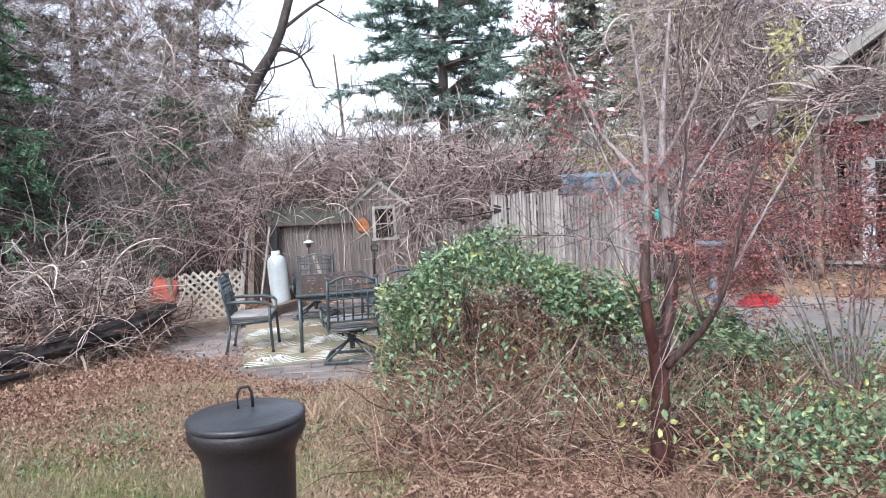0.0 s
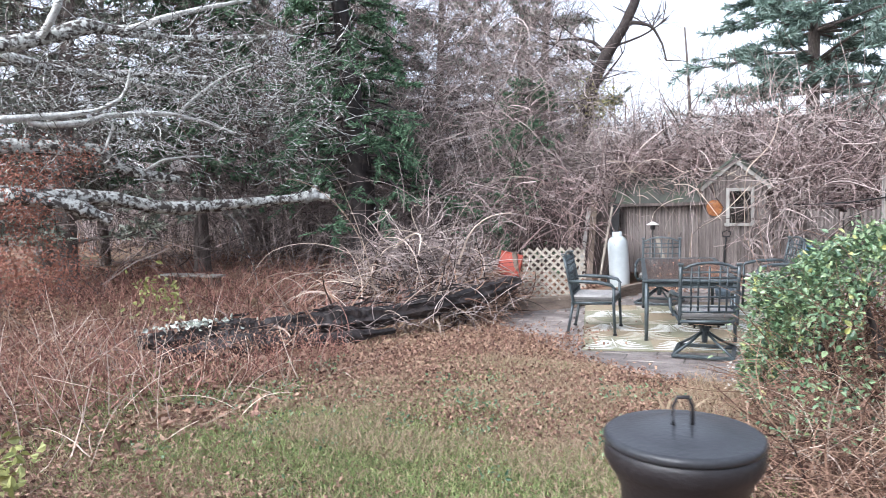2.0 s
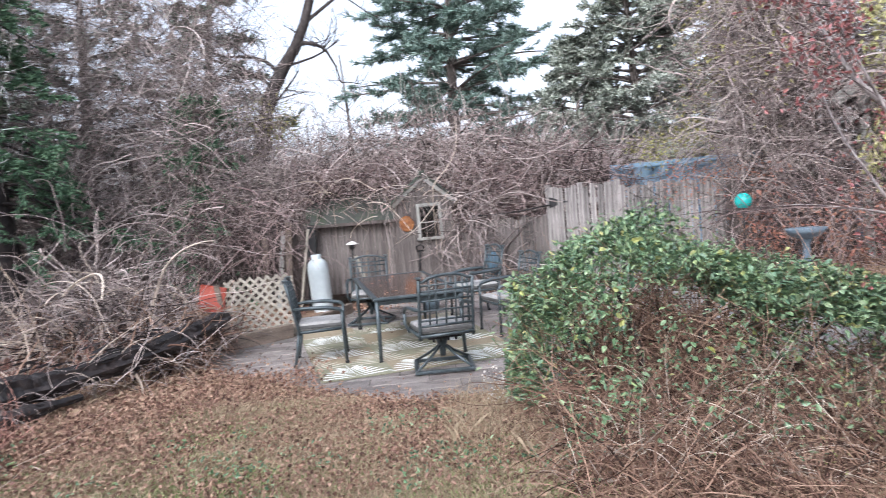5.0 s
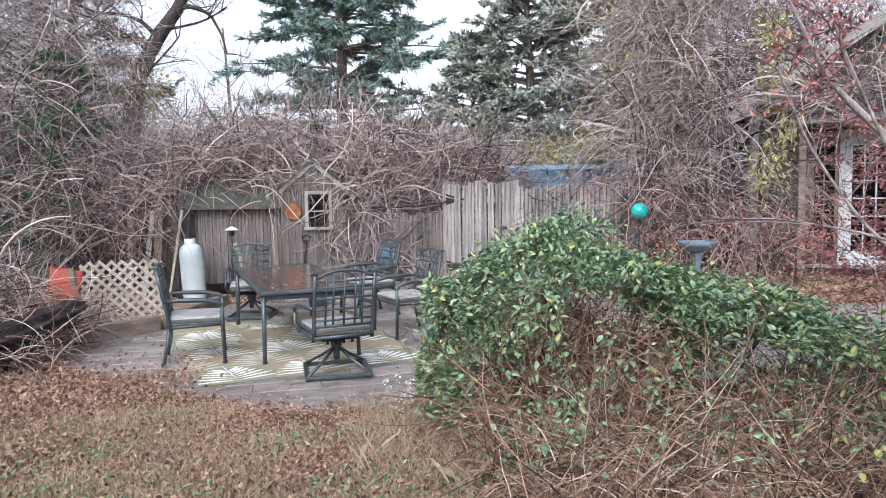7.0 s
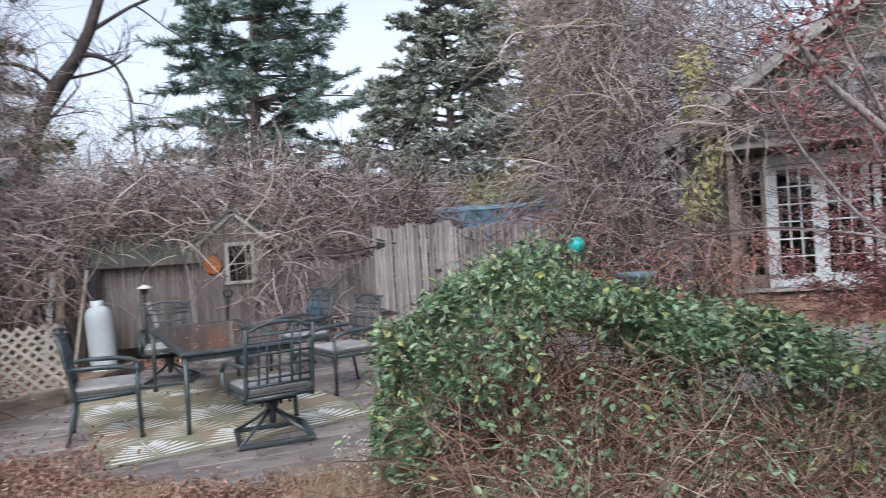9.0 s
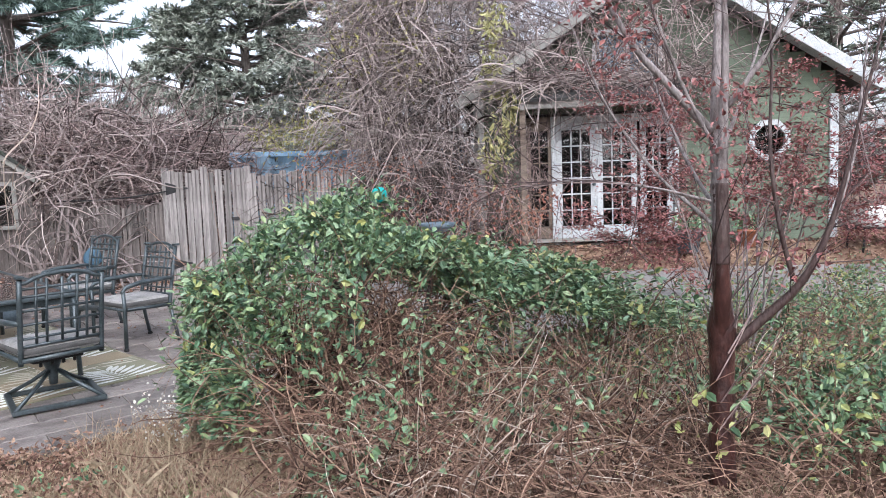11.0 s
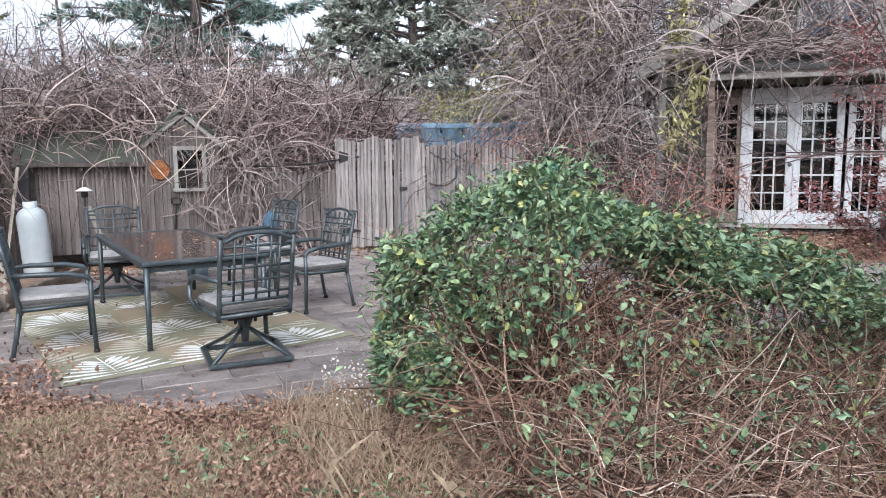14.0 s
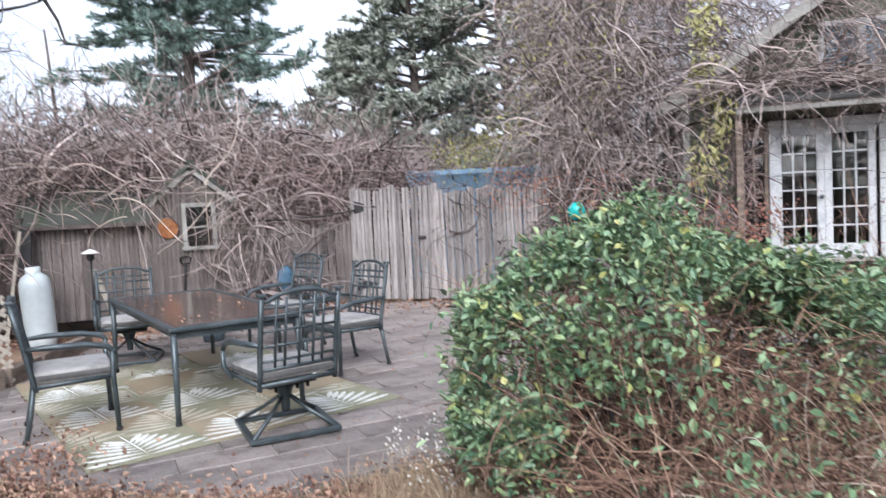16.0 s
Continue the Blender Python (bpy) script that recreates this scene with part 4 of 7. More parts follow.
part("collar", lathe(bmesh.new(), [(0.09, 0.965), (0.09, 1.06), (0.083, 1.06), (0.083, 0.965)], 24, None, False), M_tank, tk)
part("valve", lathe(bmesh.new(), [(0.025, 0.98), (0.025, 1.04), (0.04, 1.045), (0.04, 1.075), (0.015, 1.08)], 14), M_black, tk)
part("foot_ring", lathe(bmesh.new(), [(0.165, -0.03), (0.17, 0.05), (0.16, 0.05), (0.155, -0.03)], 24, None, False), M_tank, tk)

rng_p = random.Random(21)
for x, y, ht, lean, roll, w, mt, lab, nm in (
        (-2.62, 5.5, 1.55, -12, 5, 0.045, M_pale_wood, "pale plank leaning on the shed", "leaning_plank"),
        (-2.85, 5.6, 1.65, -10, 3, 0.12, M_old_wood, "dark weathered plank leaning on the shed", "leaning_plank"),
        (-3.05, 5.6, 1.5, -14, 6, 0.08, M_grey_trim, "grey weathered plank leaning on the shed", "leaning_plank"),
        (-2.45, 5.75, 1.6, -8, 2, 0.16, M_black, "black board leaning on the shed", "leaning_board"),
        (-3.25, 5.6, 1.35, -12, -4, 0.1, M_old_wood, "dark weathered plank leaning on the shed", "leaning_plank"),
        (-1.25, 5.55, 1.0, -12, -16, 0.07, M_pale_wood, "pale board leaning among the chairs", "leaning_plank"),
        (-1.45, 5.6, 1.05, -10, 8, 0.035, M_old_wood, "thin brown pole leaning on the shed", "leaning_pole"),
        (-1.0, 5.65, 1.0, -9, 4, 0.03, M_old_wood, "thin brown pole leaning on the shed", "leaning_pole")):
    bm = boxm((0, 0, ht / 2), (w, 0.025, ht), None, 0.005)
    me = bpy.data.meshes.new(nm)
    bm.to_mesh(me)
    bm.free()
    me.materials.append(mt)
    o = solo(nm, me, lab, "plank")
    o.matrix_world = pose(x, y, float(height(x, y)) - 0.01, lean, roll, rng_p.uniform(-20, 20))

lat = thing("lattice_panel", pose(-2.5, 2.72, float(height(-2.5, 2.7)) + 0.02, -14, 0, 22), "pale wooden garden lattice panel leaning behind the patio edging", "lattice")
W_l, H_l = 0.98, 0.92
slat_rng = random.Random(2)
for sgn in (-1, 1):
    for k in np.arange(-1.0, 1.9, 0.128):
        pts = []
        for x in np.linspace(-W_l / 2, W_l / 2, 60):
            z = (k + (x + W_l / 2)) if sgn > 0 else (k + (W_l / 2 - x))
            if 0 <= z <= H_l:
                pts.append((x, z))
        if len(pts) < 4:
            continue
        (xa, za), (xb, zb) = pts[0], pts[-1]
        ln = math.hypot(xb - xa, zb - za)
        part("slat", boxm(((xa + xb) / 2, 0.006 * sgn, (za + zb) / 2), (ln, 0.009, 0.038), pose(0, 0, 0, 0, -math.degrees(math.atan2(zb - za, xb - xa)), 0)), M_pale_wood, lat)

for a, b, lab in (((-3.5, 1.25), (-2.14, 2.84), "long weathered timber edging beam along the patio"), ((-2.12, 2.9), (-1.95, 3.5), "weathered timber edging beam along the patio"), ((-1.93, 3.55), (-1.6, 4.9), "weathered timber edging beam along the patio")):
    A, B = Vector((*a, 0)), Vector((*b, 0))
    d = B - A
    bm = boxm((0, 0, 0.09), (d.length, 0.11, 0.24), None, 0.014)
    bmesh.ops.subdivide_edges(bm, edges=[e for e in bm.edges if e.calc_length() > 0.3], cuts=6)
    for v in bm.verts:
        v.co += Vector(noise.noise_vector(v.co * 6)) * 0.008
    me = bpy.data.meshes.new("edging_beam")
    bm.to_mesh(me)
    bm.free()
    me.materials.append(M_old_wood)
    o = solo("edging_beam", me, lab, "beam", "patio edging beams")
    mid = (A + B) / 2
    o.matrix_world = pose(mid.x, mid.y, float(height(mid.x, mid.y)) - 0.04, 0, 0, math.degrees(math.atan2(d.y, d.x)))

post = thing("short_post", pose(-2.82, 2.2, float(height(-2.8, 2.2)) - 0.05, 0, -8, 10), "short weathered wooden post beside the brush pile", "post")
part("post_body", boxm((0, 0, 0.45), (0.07, 0.07, 0.95), None, 0.012), M_old_wood, post)
ob = thing("orange_lid", pose(-3.02, 2.1, 0.58, 68, 14, 24), "dented orange-red plastic lid leaning in the brush pile", "lid")
bm = boxm((0, 0.14, 0), (0.33, 0.36, 0.045), None, 0.018)
bmesh.ops.subdivide_edges(bm, edges=[e for e in bm.edges if e.calc_length() > 0.1], cuts=4, use_grid_fill=True)
for v in bm.verts:
    v.co += Vector(noise.noise_vector(v.co * 5)) * 0.035
for f in bm.faces:
    f.smooth = True
part("lid_panel", bm, M_orange_red, ob)
part("rim", pipem([(-0.165, -0.04, 0.01), (0.165, -0.04, 0.0), (0.165, 0.32, 0.0), (-0.165, 0.32, 0.02)], 0.014, 6, True), M_orange_red, ob)

lamp = thing("garden_lamp", pose(-1.55, 5.35, float(height(-1.5, 5.3)) + 0.1), "slim black garden lamp with a pale conical cap", "garden lamp")
part("pole", pipem([(0, 0, -0.05), (0, 0, 1.02)], 0.012), M_black, lamp)
part("lamp_body", lathe(bmesh.new(), [(0.03, 0.98), (0.045, 1.0), (0.045, 1.06), (0.03, 1.07)], 14), M_black, lamp)
part("cap", lathe(bmesh.new(), [(0.11, 1.07), (0.112, 1.078), (0.06, 1.11), (0.015, 1.13)], 20), M_light_bag, lamp)

pot = thing("flower_pot", pose(-0.13, 3.90, float(height(-0.13, 3.90))), "dark grey flower pot with a yellow rim beyond the table", "flower pot")
part("pot_wall", lathe(bmesh.new(), [(0.11, 0), (0.12, 0.0), (0.16, 0.26), (0.14, 0.26), (0.11, 0.03)], 24), M_slate, pot)
part("rim", lathe(bmesh.new(), [(0.165, 0.25), (0.18, 0.26), (0.18, 0.30), (0.16, 0.30)], 24), M_yellow, pot)
bm = bmesh.new()
bmesh.ops.create_icosphere(bm, subdivisions=3, radius=0.5)
for v in bm.verts:
    v.co += Vector(noise.noise_vector(v.co * 2.2)) * 0.12
    v.co = Vector((v.co.x * 0.26, v.co.y * 0.22, (v.co.z + 0.5) * 0.40))
me = bpy.data.meshes.new("blue_sack")
bm.to_mesh(me)
bm.free()
me.materials.append(M_sack)
o = solo("blue_sack", me, "slumped blue sack leaning against the fence", "sack")
o.location = (0.98, 5.5, float(height(0.98, 5.5)) + 0.22)
o.data.polygons.foreach_set("use_smooth", [True] * len(o.data.polygons))
st = solo("wood_stump", raw_mesh("wood_stump", *tube_arrays(np.array([[(0.98, 5.5, 0.0), (0.98, 5.5, 0.2), (0.98, 5.5, 0.34), (0.98, 5.5, 0.40), (0.98, 5.5, 0.405)]]), np.array([[0.2, 0.18, 0.17, 0.165, 0.01]]), 14), M_bark), "short cut stump against the fence", "stump")

# ---- yard things near the house ----
sled = thing("red_sled", pose(5.85, 2.35, float(height(5.8, 2.35)) + 0.01, 0, 0, 10), "red plastic snow sled lying upside down on the drive", "sled")
sled.scale = (0.62, 0.62, 0.8)
bm = bmesh.new()
rows = []
for i, fx in enumerate(np.linspace(-1, 1, 15)):
    wy = 0.24 * (1 - 0.35 * max(0, fx) ** 3)
    row = []
    for fy in np.linspace(-1, 1, 11):
        dome = 0.17 * (1 - fx ** 6) * (1 - abs(fy) ** 5) + 0.012 * math.cos(fy * 9)
        row.append(bm.verts.new((fx * 0.5, fy * wy, dome)))
    rows.append(row)
for a, b in zip(rows, rows[1:]):
    for i in range(10):
        bm.faces.new((a[i], b[i], b[i + 1], a[i + 1])).smooth = True
bmesh.ops.solidify(bm, geom=bm.faces[:], thickness=0.012)
part("shell", bm, M_red, sled)
part("lip", pipem([(0.5, -0.15, 0.01), (0.3, -0.245, 0.01), (-0.5, -0.25, 0.01), (-0.5, 0.25, 0.01), (0.3, 0.245, 0.01), (0.5, 0.15, 0.01)], 0.014, 6, True), M_red, sled)

for x, y, r, hh, mt, lab in ((8.85, 1.2, 0.26, 0.34, M_slate, "blue-grey plastic planter with a dry stem on the leaf bank"), (9.75, 0.75, 0.16, 0.26, M_terra, "terracotta pot with a green plant against the house")):
    p = thing("planter", pose(x, y, float(height(x, y))), lab, "planter")
    part("planter_wall", lathe(bmesh.new(), [(r * 0.72, 0), (r * 0.95, hh * 0.9), (r, hh * 0.9), (r, hh), (r * 0.9, hh), (r * 0.8, hh * 0.8)], 24), mt, p)
    rg = np.random.default_rng(int(x * 10))
    C = np.c_[rg.normal(0, r * 0.5, 160), rg.normal(0, r * 0.5, 160), hh + 0.02 + rg.random(160) * 0.18]
    part("plant", raw_mesh("plant", *leaf_arrays(C, rg.normal(size=(160, 3)) + (0, 0, 0.8), 0.05 + 0.05 * rg.random(160), 0.5, 0.2, rg), M_leaf), None, p)

ball = thing("gazing_ball", pose(4.75, 3.5, float(height(4.75, 3.5))), "teal glass gazing ball on a slim iron stand", "garden ornament")
part("stand", pipem([(0, 0, 0), (0, 0, 1.2)], 0.014), M_black, ball)
part("globe", lathe(bmesh.new(), [(0.03, 1.2)] + [(0.125 * math.sin(t), 1.32 - 0.125 * math.cos(t)) for t in np.linspace(0.25, math.pi - 0.05, 16)], 24), M_teal, ball)
bowl = thing("bird_bath", pose(5.3, 2.75, float(height(5.3, 2.75))), "blue-grey bird bath bowl on a pedestal", "bird bath")
part("pedestal", lathe(bmesh.new(), [(0.14, 0), (0.15, 0.03), (0.06, 0.12), (0.05, 0.7), (0.09, 0.78)], 20), M_slate, bowl)
part("bowl", lathe(bmesh.new(), [(0.06, 0.76), (0.2, 0.82), (0.27, 0.92), (0.285, 0.92), (0.22, 0.84), (0.02, 0.80)], 26), M_slate, bowl)
cart = thing("covered_cart", pose(11.0, -0.6, float(height(11.0, -0.6)), 0, 0, -30), "black metal cart with a pale canvas bundle by the house", "cart")
bm = boxm((0, 0, 0.52), (0.75, 0.45, 0.3), None, 0.12)
bmesh.ops.subdivide_edges(bm, edges=bm.edges[:], cuts=2, use_grid_fill=True)
for v in bm.verts:
    v.co += Vector(noise.noise_vector(v.co * 5)) * 0.03
part("canvas_bundle", bm, M_light_bag, cart, "pale canvas bundle")
part("frame", pipem([(-0.42, -0.2, 0.36), (0.42, -0.2, 0.36), (0.42, 0.2, 0.36), (-0.42, 0.2, 0.36)], 0.018, 8, True), M_black, cart)
for sx in (-0.36, 0.36):
    for sy in (-0.2, 0.2):
        part("leg", pipem([(sx, sy, 0.36), (sx * 1.1, sy, 0.0)], 0.016), M_black, cart)


# ---- black canister on a post beside the path ----
def build_canister():
    x, y = 1.15, -6.565
    b = thing("canister_torch", pose(x, y, 0.965, 0, 0, 25), "black lidded canister of a garden torch on a black post", "garden torch")
    k = 0.453

    def turned(prof, sides=48):
        return lathe(bmesh.new(), [(r * k, z * k) for r, z in prof], sides)
    part("canister", turned([(0.05, 0.0), (0.19, 0.0), (0.205, 0.02), (0.215, 0.3), (0.228, 0.60), (0.25, 0.655), (0.274, 0.69), (0.287, 0.72), (0.287, 0.755), (0.278, 0.772), (0.272, 0.775), (0.26, 0.76)]), M_bin, b)
    lid = part("lid", turned([(0.268, 0.765), (0.284, 0.775), (0.29, 0.785), (0.288, 0.80), (0.276, 0.808), (0.262, 0.806), (0.2, 0.822), (0.1, 0.832), (0.0015, 0.835)]), M_bin_lid, b, "round grey-black lid")
    part("lid_handle", pipem([(-0.016, 0.0, 0.376), (-0.016, 0, 0.41), (-0.009, 0, 0.425), (0.009, 0, 0.425), (0.016, 0, 0.41), (0.016, 0, 0.376)], 0.0036), M_bin, lid)
    part("post", pipem([(0, 0, float(height(x, y)) - 1.0), (0, 0, -0.3), (0, 0, 0.004)], [0.022, 0.022, 0.03], 12), M_black, b)


build_canister()


# ---- fallen log and lichened limbs ----
def knobbly(pts, rad, sides, rng, amp=0.1, n=40):
    """A bark-covered limb: a smooth tapered tube with ridges and bumps, ends closed by short cones."""
    pts, rad = np.array(pts, float), np.array(rad, float)
    t = np.linspace(0, 1, len(pts))
    tt = np.linspace(0, 1, n)
    P = np.stack([np.interp(tt, t, pts[:, k]) for k in range(3)], 1)
    k = np.ones(5) / 5
    for c in range(3):
        P[2:-2, c] = np.convolve(P[:, c], k, "valid")
    sw_noise = np.convolve(rng.normal(size=n + 8), np.ones(9) / 9, 'valid')
    R = np.interp(tt, t, rad) * (1 + amp * 1.2 * sw_noise)
    R[0] *= 0.05
    R[1] = R[2] * 0.97
    R[-1] *= 0.05
    R[-2] = R[-3] * 0.97
    P[0], P[-1] = P[1] + (P[0] - P[1]) * 0.06, P[-2] + (P[-1] - P[-2]) * 0.06
    V, Fq = tube_arrays(P[None], R[None], sides)
    ctr = np.repeat(P, sides, 0)
    ph = rng.random(sides) * amp
    V = ctr + (V - ctr) * (1 + np.tile(ph, n) - amp / 2 + rng.normal(0, amp * 0.14, len(V)))[:, None]
    return V, Fq


def stack(*arrs):
    V, Fq, o = [], [], 0
    for v, f in arrs:
        V.append(v), Fq.append(f + o)
        o += len(v)
    return np.concatenate(V), np.concatenate(Fq)


rg = np.random.default_rng(31)
log = thing("fallen_log", pose(0, 0, 0), "long dark wet fallen trunk with a pale lichened end", "log")
part("trunk", raw_mesh("trunk", *knobbly([(-5.15, -2.95, 0.28), (-4.75, -2.3, 0.31), (-4.4, -1.75, 0.27), (-4.0, -1.1, 0.29), (-3.66, -0.5, 0.27), (-3.1, 0.6, 0.35), (-2.62, 1.65, 0.54)], [0.05, 0.12, 0.15, 0.14, 0.125, 0.115, 0.095], 22, rg, 0.38, 120), M_dark_bark, False), None, log)
part("split_trunk", raw_mesh("split_trunk", *knobbly([(-4.85, -3.0, 0.16), (-4.3, -2.2, 0.17), (-3.75, -1.3, 0.13), (-3.4, -0.5, 0.12)], [0.05, 0.105, 0.08, 0.04], 18, rg, 0.4, 80), M_dark_bark, False), None, log)
k = 150
f = rg.random((k, 1))
axis = np.array([(0.545, 0.838, 0.03)])
C = np.array([(-5.05, -2.8, 0.27)]) * (1 - f) + np.array([(-2.9, 1.0, 0.42)]) * f + rg.normal(0, 0.075, (k, 3))
part("bark_strip_growth", raw_mesh("bark", *leaf_arrays(C, axis + rg.normal(0, 0.14, (k, 3)), 0.08 + 0.2 * rg.random(k), 0.14, 0.3, rg), M_dark_bark), None, log)
u, w = rg.normal(0, 0.22, (130, 1)), rg.normal(0, 0.06, (130, 1))
C = np.array([(-4.80, -2.40, 0.45)]) + u * axis + w * np.array([(0.84, -0.545, 0.0)]) - np.abs(w) * (0, 0, 0.5) + rg.normal(0, 0.01, (130, 3))
part("lichen", raw_mesh("lichen", *leaf_arrays(C, rg.normal(size=(130, 3)) * (1, 1, 0.3), 0.03 + 0.05 * rg.random(130), 0.8, 0.3, rg), M_lichen_patch), None, log)
st = [(-4.4, -1.8), (-4.1, -1.3), (-3.9, -0.95), (-3.3, 0.3), (-3.1, 0.7), (-4.7, -2.3)]
n = 230
f = rg.random((n, 1))
C = np.array([(-5.2, -3.1, 0.1)]) * (1 - f) + np.array([(-2.6, 1.1, 0.2)]) * f + rg.normal(0, 1, (n, 3)) * (0.18, 0.18, 0.06)
solo("brush_pile", raw_mesh("brush_pile", *tube_arrays(wander(rg, C, rg.normal(size=(n, 3)) * (1, 1, 0.5) + (0, 0, 0.9), 0.3 + 0.6 * rg.random(n), 9, 0.25, 0.14), taper(0.0025 + 0.004 * rg.random(n), 9), 3), M_vine), "thin bare stems lying across the fallen log", "brush", kind="stuff")
part("snapped_twig_growth", raw_mesh("snapped_twig_growth", *tube_arrays(wander(rg, np.array([(x, y, 0.35) for x, y in st] * 3) + rg.normal(0, 0.08, (18, 3)), rg.normal(size=(18, 3)) + (0, 0, 1.3), 0.25 + 0.4 * rg.random(18), 7, 0.3), taper(np.full(18, 0.014), 7), 5), M_brown_cane), None, log)

# the tree whose lichened limbs reach in from the side
lt = thing("lichened_tree", pose(0, 0, 0), "old tree with pale lichened limbs reaching over the yard", "tree")
part("trunk", raw_mesh("trunk", *knobbly([(-9.3, -3.6, -0.1), (-9.2, -3.4, 1.5), (-9.0, -3.2, 3.2), (-9.1, -3.0, 5.0), (-9.3, -2.8, 7.5)], [0.34, 0.28, 0.24, 0.19, 0.10], 18, rg, 0.12, 50), M_lichen, True), None, lt)
for pts, rad in (
        ([(-9.1, -3.3, 2.0), (-7.9, -3.1, 1.95), (-7.16, -2.94, 1.9), (-7.04, -2.38, 1.9), (-6.86, -1.87, 1.87), (-6.69, -1.5, 1.76), (-6.54, -1.17, 1.71), (-6.35, -0.74, 1.73), (-5.92, -0.06, 1.78), (-5.64, 0.37, 1.81), (-5.54, 0.58, 1.9), (-5.52, 0.66, 2.0)],
         [0.14, 0.11, 0.105, 0.102, 0.1, 0.1, 0.098, 0.092, 0.085, 0.078, 0.062, 0.045]),
        ([(-5.66, 0.34, 1.81), (-5.51, 0.6, 1.84), (-5.38, 0.76, 1.8)], [0.07, 0.06, 0.05]),
        ([(-9.1, -3.3, 1.95), (-7.9, -3.2, 1.95), (-7.08, -2.99, 1.9), (-6.94, -2.67, 1.83), (-6.81, -2.4, 1.75), (-6.73, -2.2, 1.65), (-6.67, -2.04, 1.57)], [0.13, 0.11, 0.1, 0.098, 0.096, 0.095, 0.09]),
        ([(-9.1, -3.2, 2.5), (-7.68, -3.1, 2.53), (-7.44, -2.5, 2.52), (-7.24, -2.1, 2.53), (-7.11, -1.84, 2.49), (-7.05, -1.65, 2.29), (-6.86, -1.32, 2.17), (-6.63, -0.91, 2.09)], [0.12, 0.1, 0.095, 0.09, 0.085, 0.075, 0.065, 0.05]),
        ([(-9.0, -3.2, 2.7), (-7.39, -3.24, 2.78), (-7.18, -2.7, 2.86), (-6.98, -2.32, 2.91), (-6.83, -2.04, 2.98), (-6.69, -1.81, 3.12), (-6.65, -1.72, 3.3), (-6.62, -1.67, 3.57)], [0.07, 0.05, 0.042, 0.036, 0.03, 0.024, 0.02, 0.012]),
        ([(-7.25, -2.75, 2.82), (-7.09, -2.55, 2.77), (-6.88, -2.17, 2.82), (-6.78, -1.96, 2.92), (-6.46, -1.49, 2.97), (-6.29, -1.23, 2.95), (-6.1, -0.93, 2.86), (-5.86, -0.61, 2.71)], [0.03, 0.034, 0.036, 0.036, 0.034, 0.03, 0.024, 0.014]),
        ([(-6.3, -1.24, 2.95), (-6.18, -1.07, 3.16), (-5.96, -0.84, 3.42), (-5.8, -0.65, 3.56), (-5.56, -0.4, 3.7)], [0.024, 0.022, 0.019, 0.014, 0.008]),
        ([(-6.74, -1.91, 2.92), (-6.75, -1.89, 2.76), (-6.83, -1.96, 2.5)], [0.018, 0.017, 0.015]),
        ([(-6.9, -1.41, 2.2), (-6.63, -1.22, 2.38), (-6.47, -0.97, 2.42), (-6.25, -0.67, 2.43)], [0.02, 0.017, 0.014, 0.008]),
        ([(-9.1, -3.1, 3.6), (-7.79, -3.0, 3.71), (-7.58, -2.5, 3.85), (-7.43, -2.14, 3.99), (-7.28, -1.81, 4.15), (-7.22, -1.64, 4.15), (-7.02, -1.29, 4.11), (-6.77, -0.84, 4.1), (-6.36, -0.29, 4.14), (-5.89, 0.26, 4.2)],
         [0.11, 0.09, 0.085, 0.085, 0.08, 0.065, 0.058, 0.05, 0.04, 0.02]),
        ([(-7.15, -1.45, 4.1), (-6.79, -1.09, 4.29), (-6.59, -0.77, 4.44), (-6.38, -0.45, 4.56), (-6.0, 0.1, 4.75)], [0.05, 0.042, 0.036, 0.03, 0.015]),
        ([(-7.45, -2.33, 3.93), (-7.27, -2.31, 4.09), (-7.16, -2.25, 4.32), (-7.1, -2.1, 4.7)], [0.05, 0.045, 0.04, 0.025]),
        ([(-9.1, -3.0, 3.7), (-8.16, -2.45, 3.78), (-8.04, -2.02, 3.67), (-7.9, -1.62, 3.63), (-7.64, -1.11, 3.66), (-7.23, -0.47, 3.68), (-6.75, 0.18, 3.66)], [0.1, 0.08, 0.07, 0.065, 0.055, 0.045, 0.02]),
        ([(-7.8, -1.5, 3.65), (-7.39, -0.76, 3.49), (-7.12, -0.28, 3.4)], [0.045, 0.04, 0.03])):
    part("limb", raw_mesh("limb", *knobbly(pts, rad, 14, rg, 0.28, 60), M_lichen if rad[0] > 0.072 else M_lichen_limb, True), None, lt)
n = 900
src = rg.random((n, 1))
base = np.array([(-8.0, -2.6, 3.2)]) * (1 - src) + np.array([(-5.2, 0.4, 3.3)]) * src + rg.normal(0, 1, (n, 3)) * (0.45, 0.45, 0.55)
part("twig_growth", raw_mesh("twigs", *tube_arrays(wander(rg, base, rg.normal(size=(n, 3)) + (0.9, 0.9, 0.0), 0.4 + 0.9 * rg.random(n), 8, 0.35), taper(0.004 + 0.006 * rg.random(n), 8), 3), M_lichen), None, lt)
C = base[:300] + rg.normal(0, 0.2, (300, 3))
part("lichen", raw_mesh("lichen", *leaf_arrays(C, rg.normal(size=(300, 3)), 0.015 + 0.03 * rg.random(300), 0.7, 0.3, rg), M_lichen_patch), None, lt)


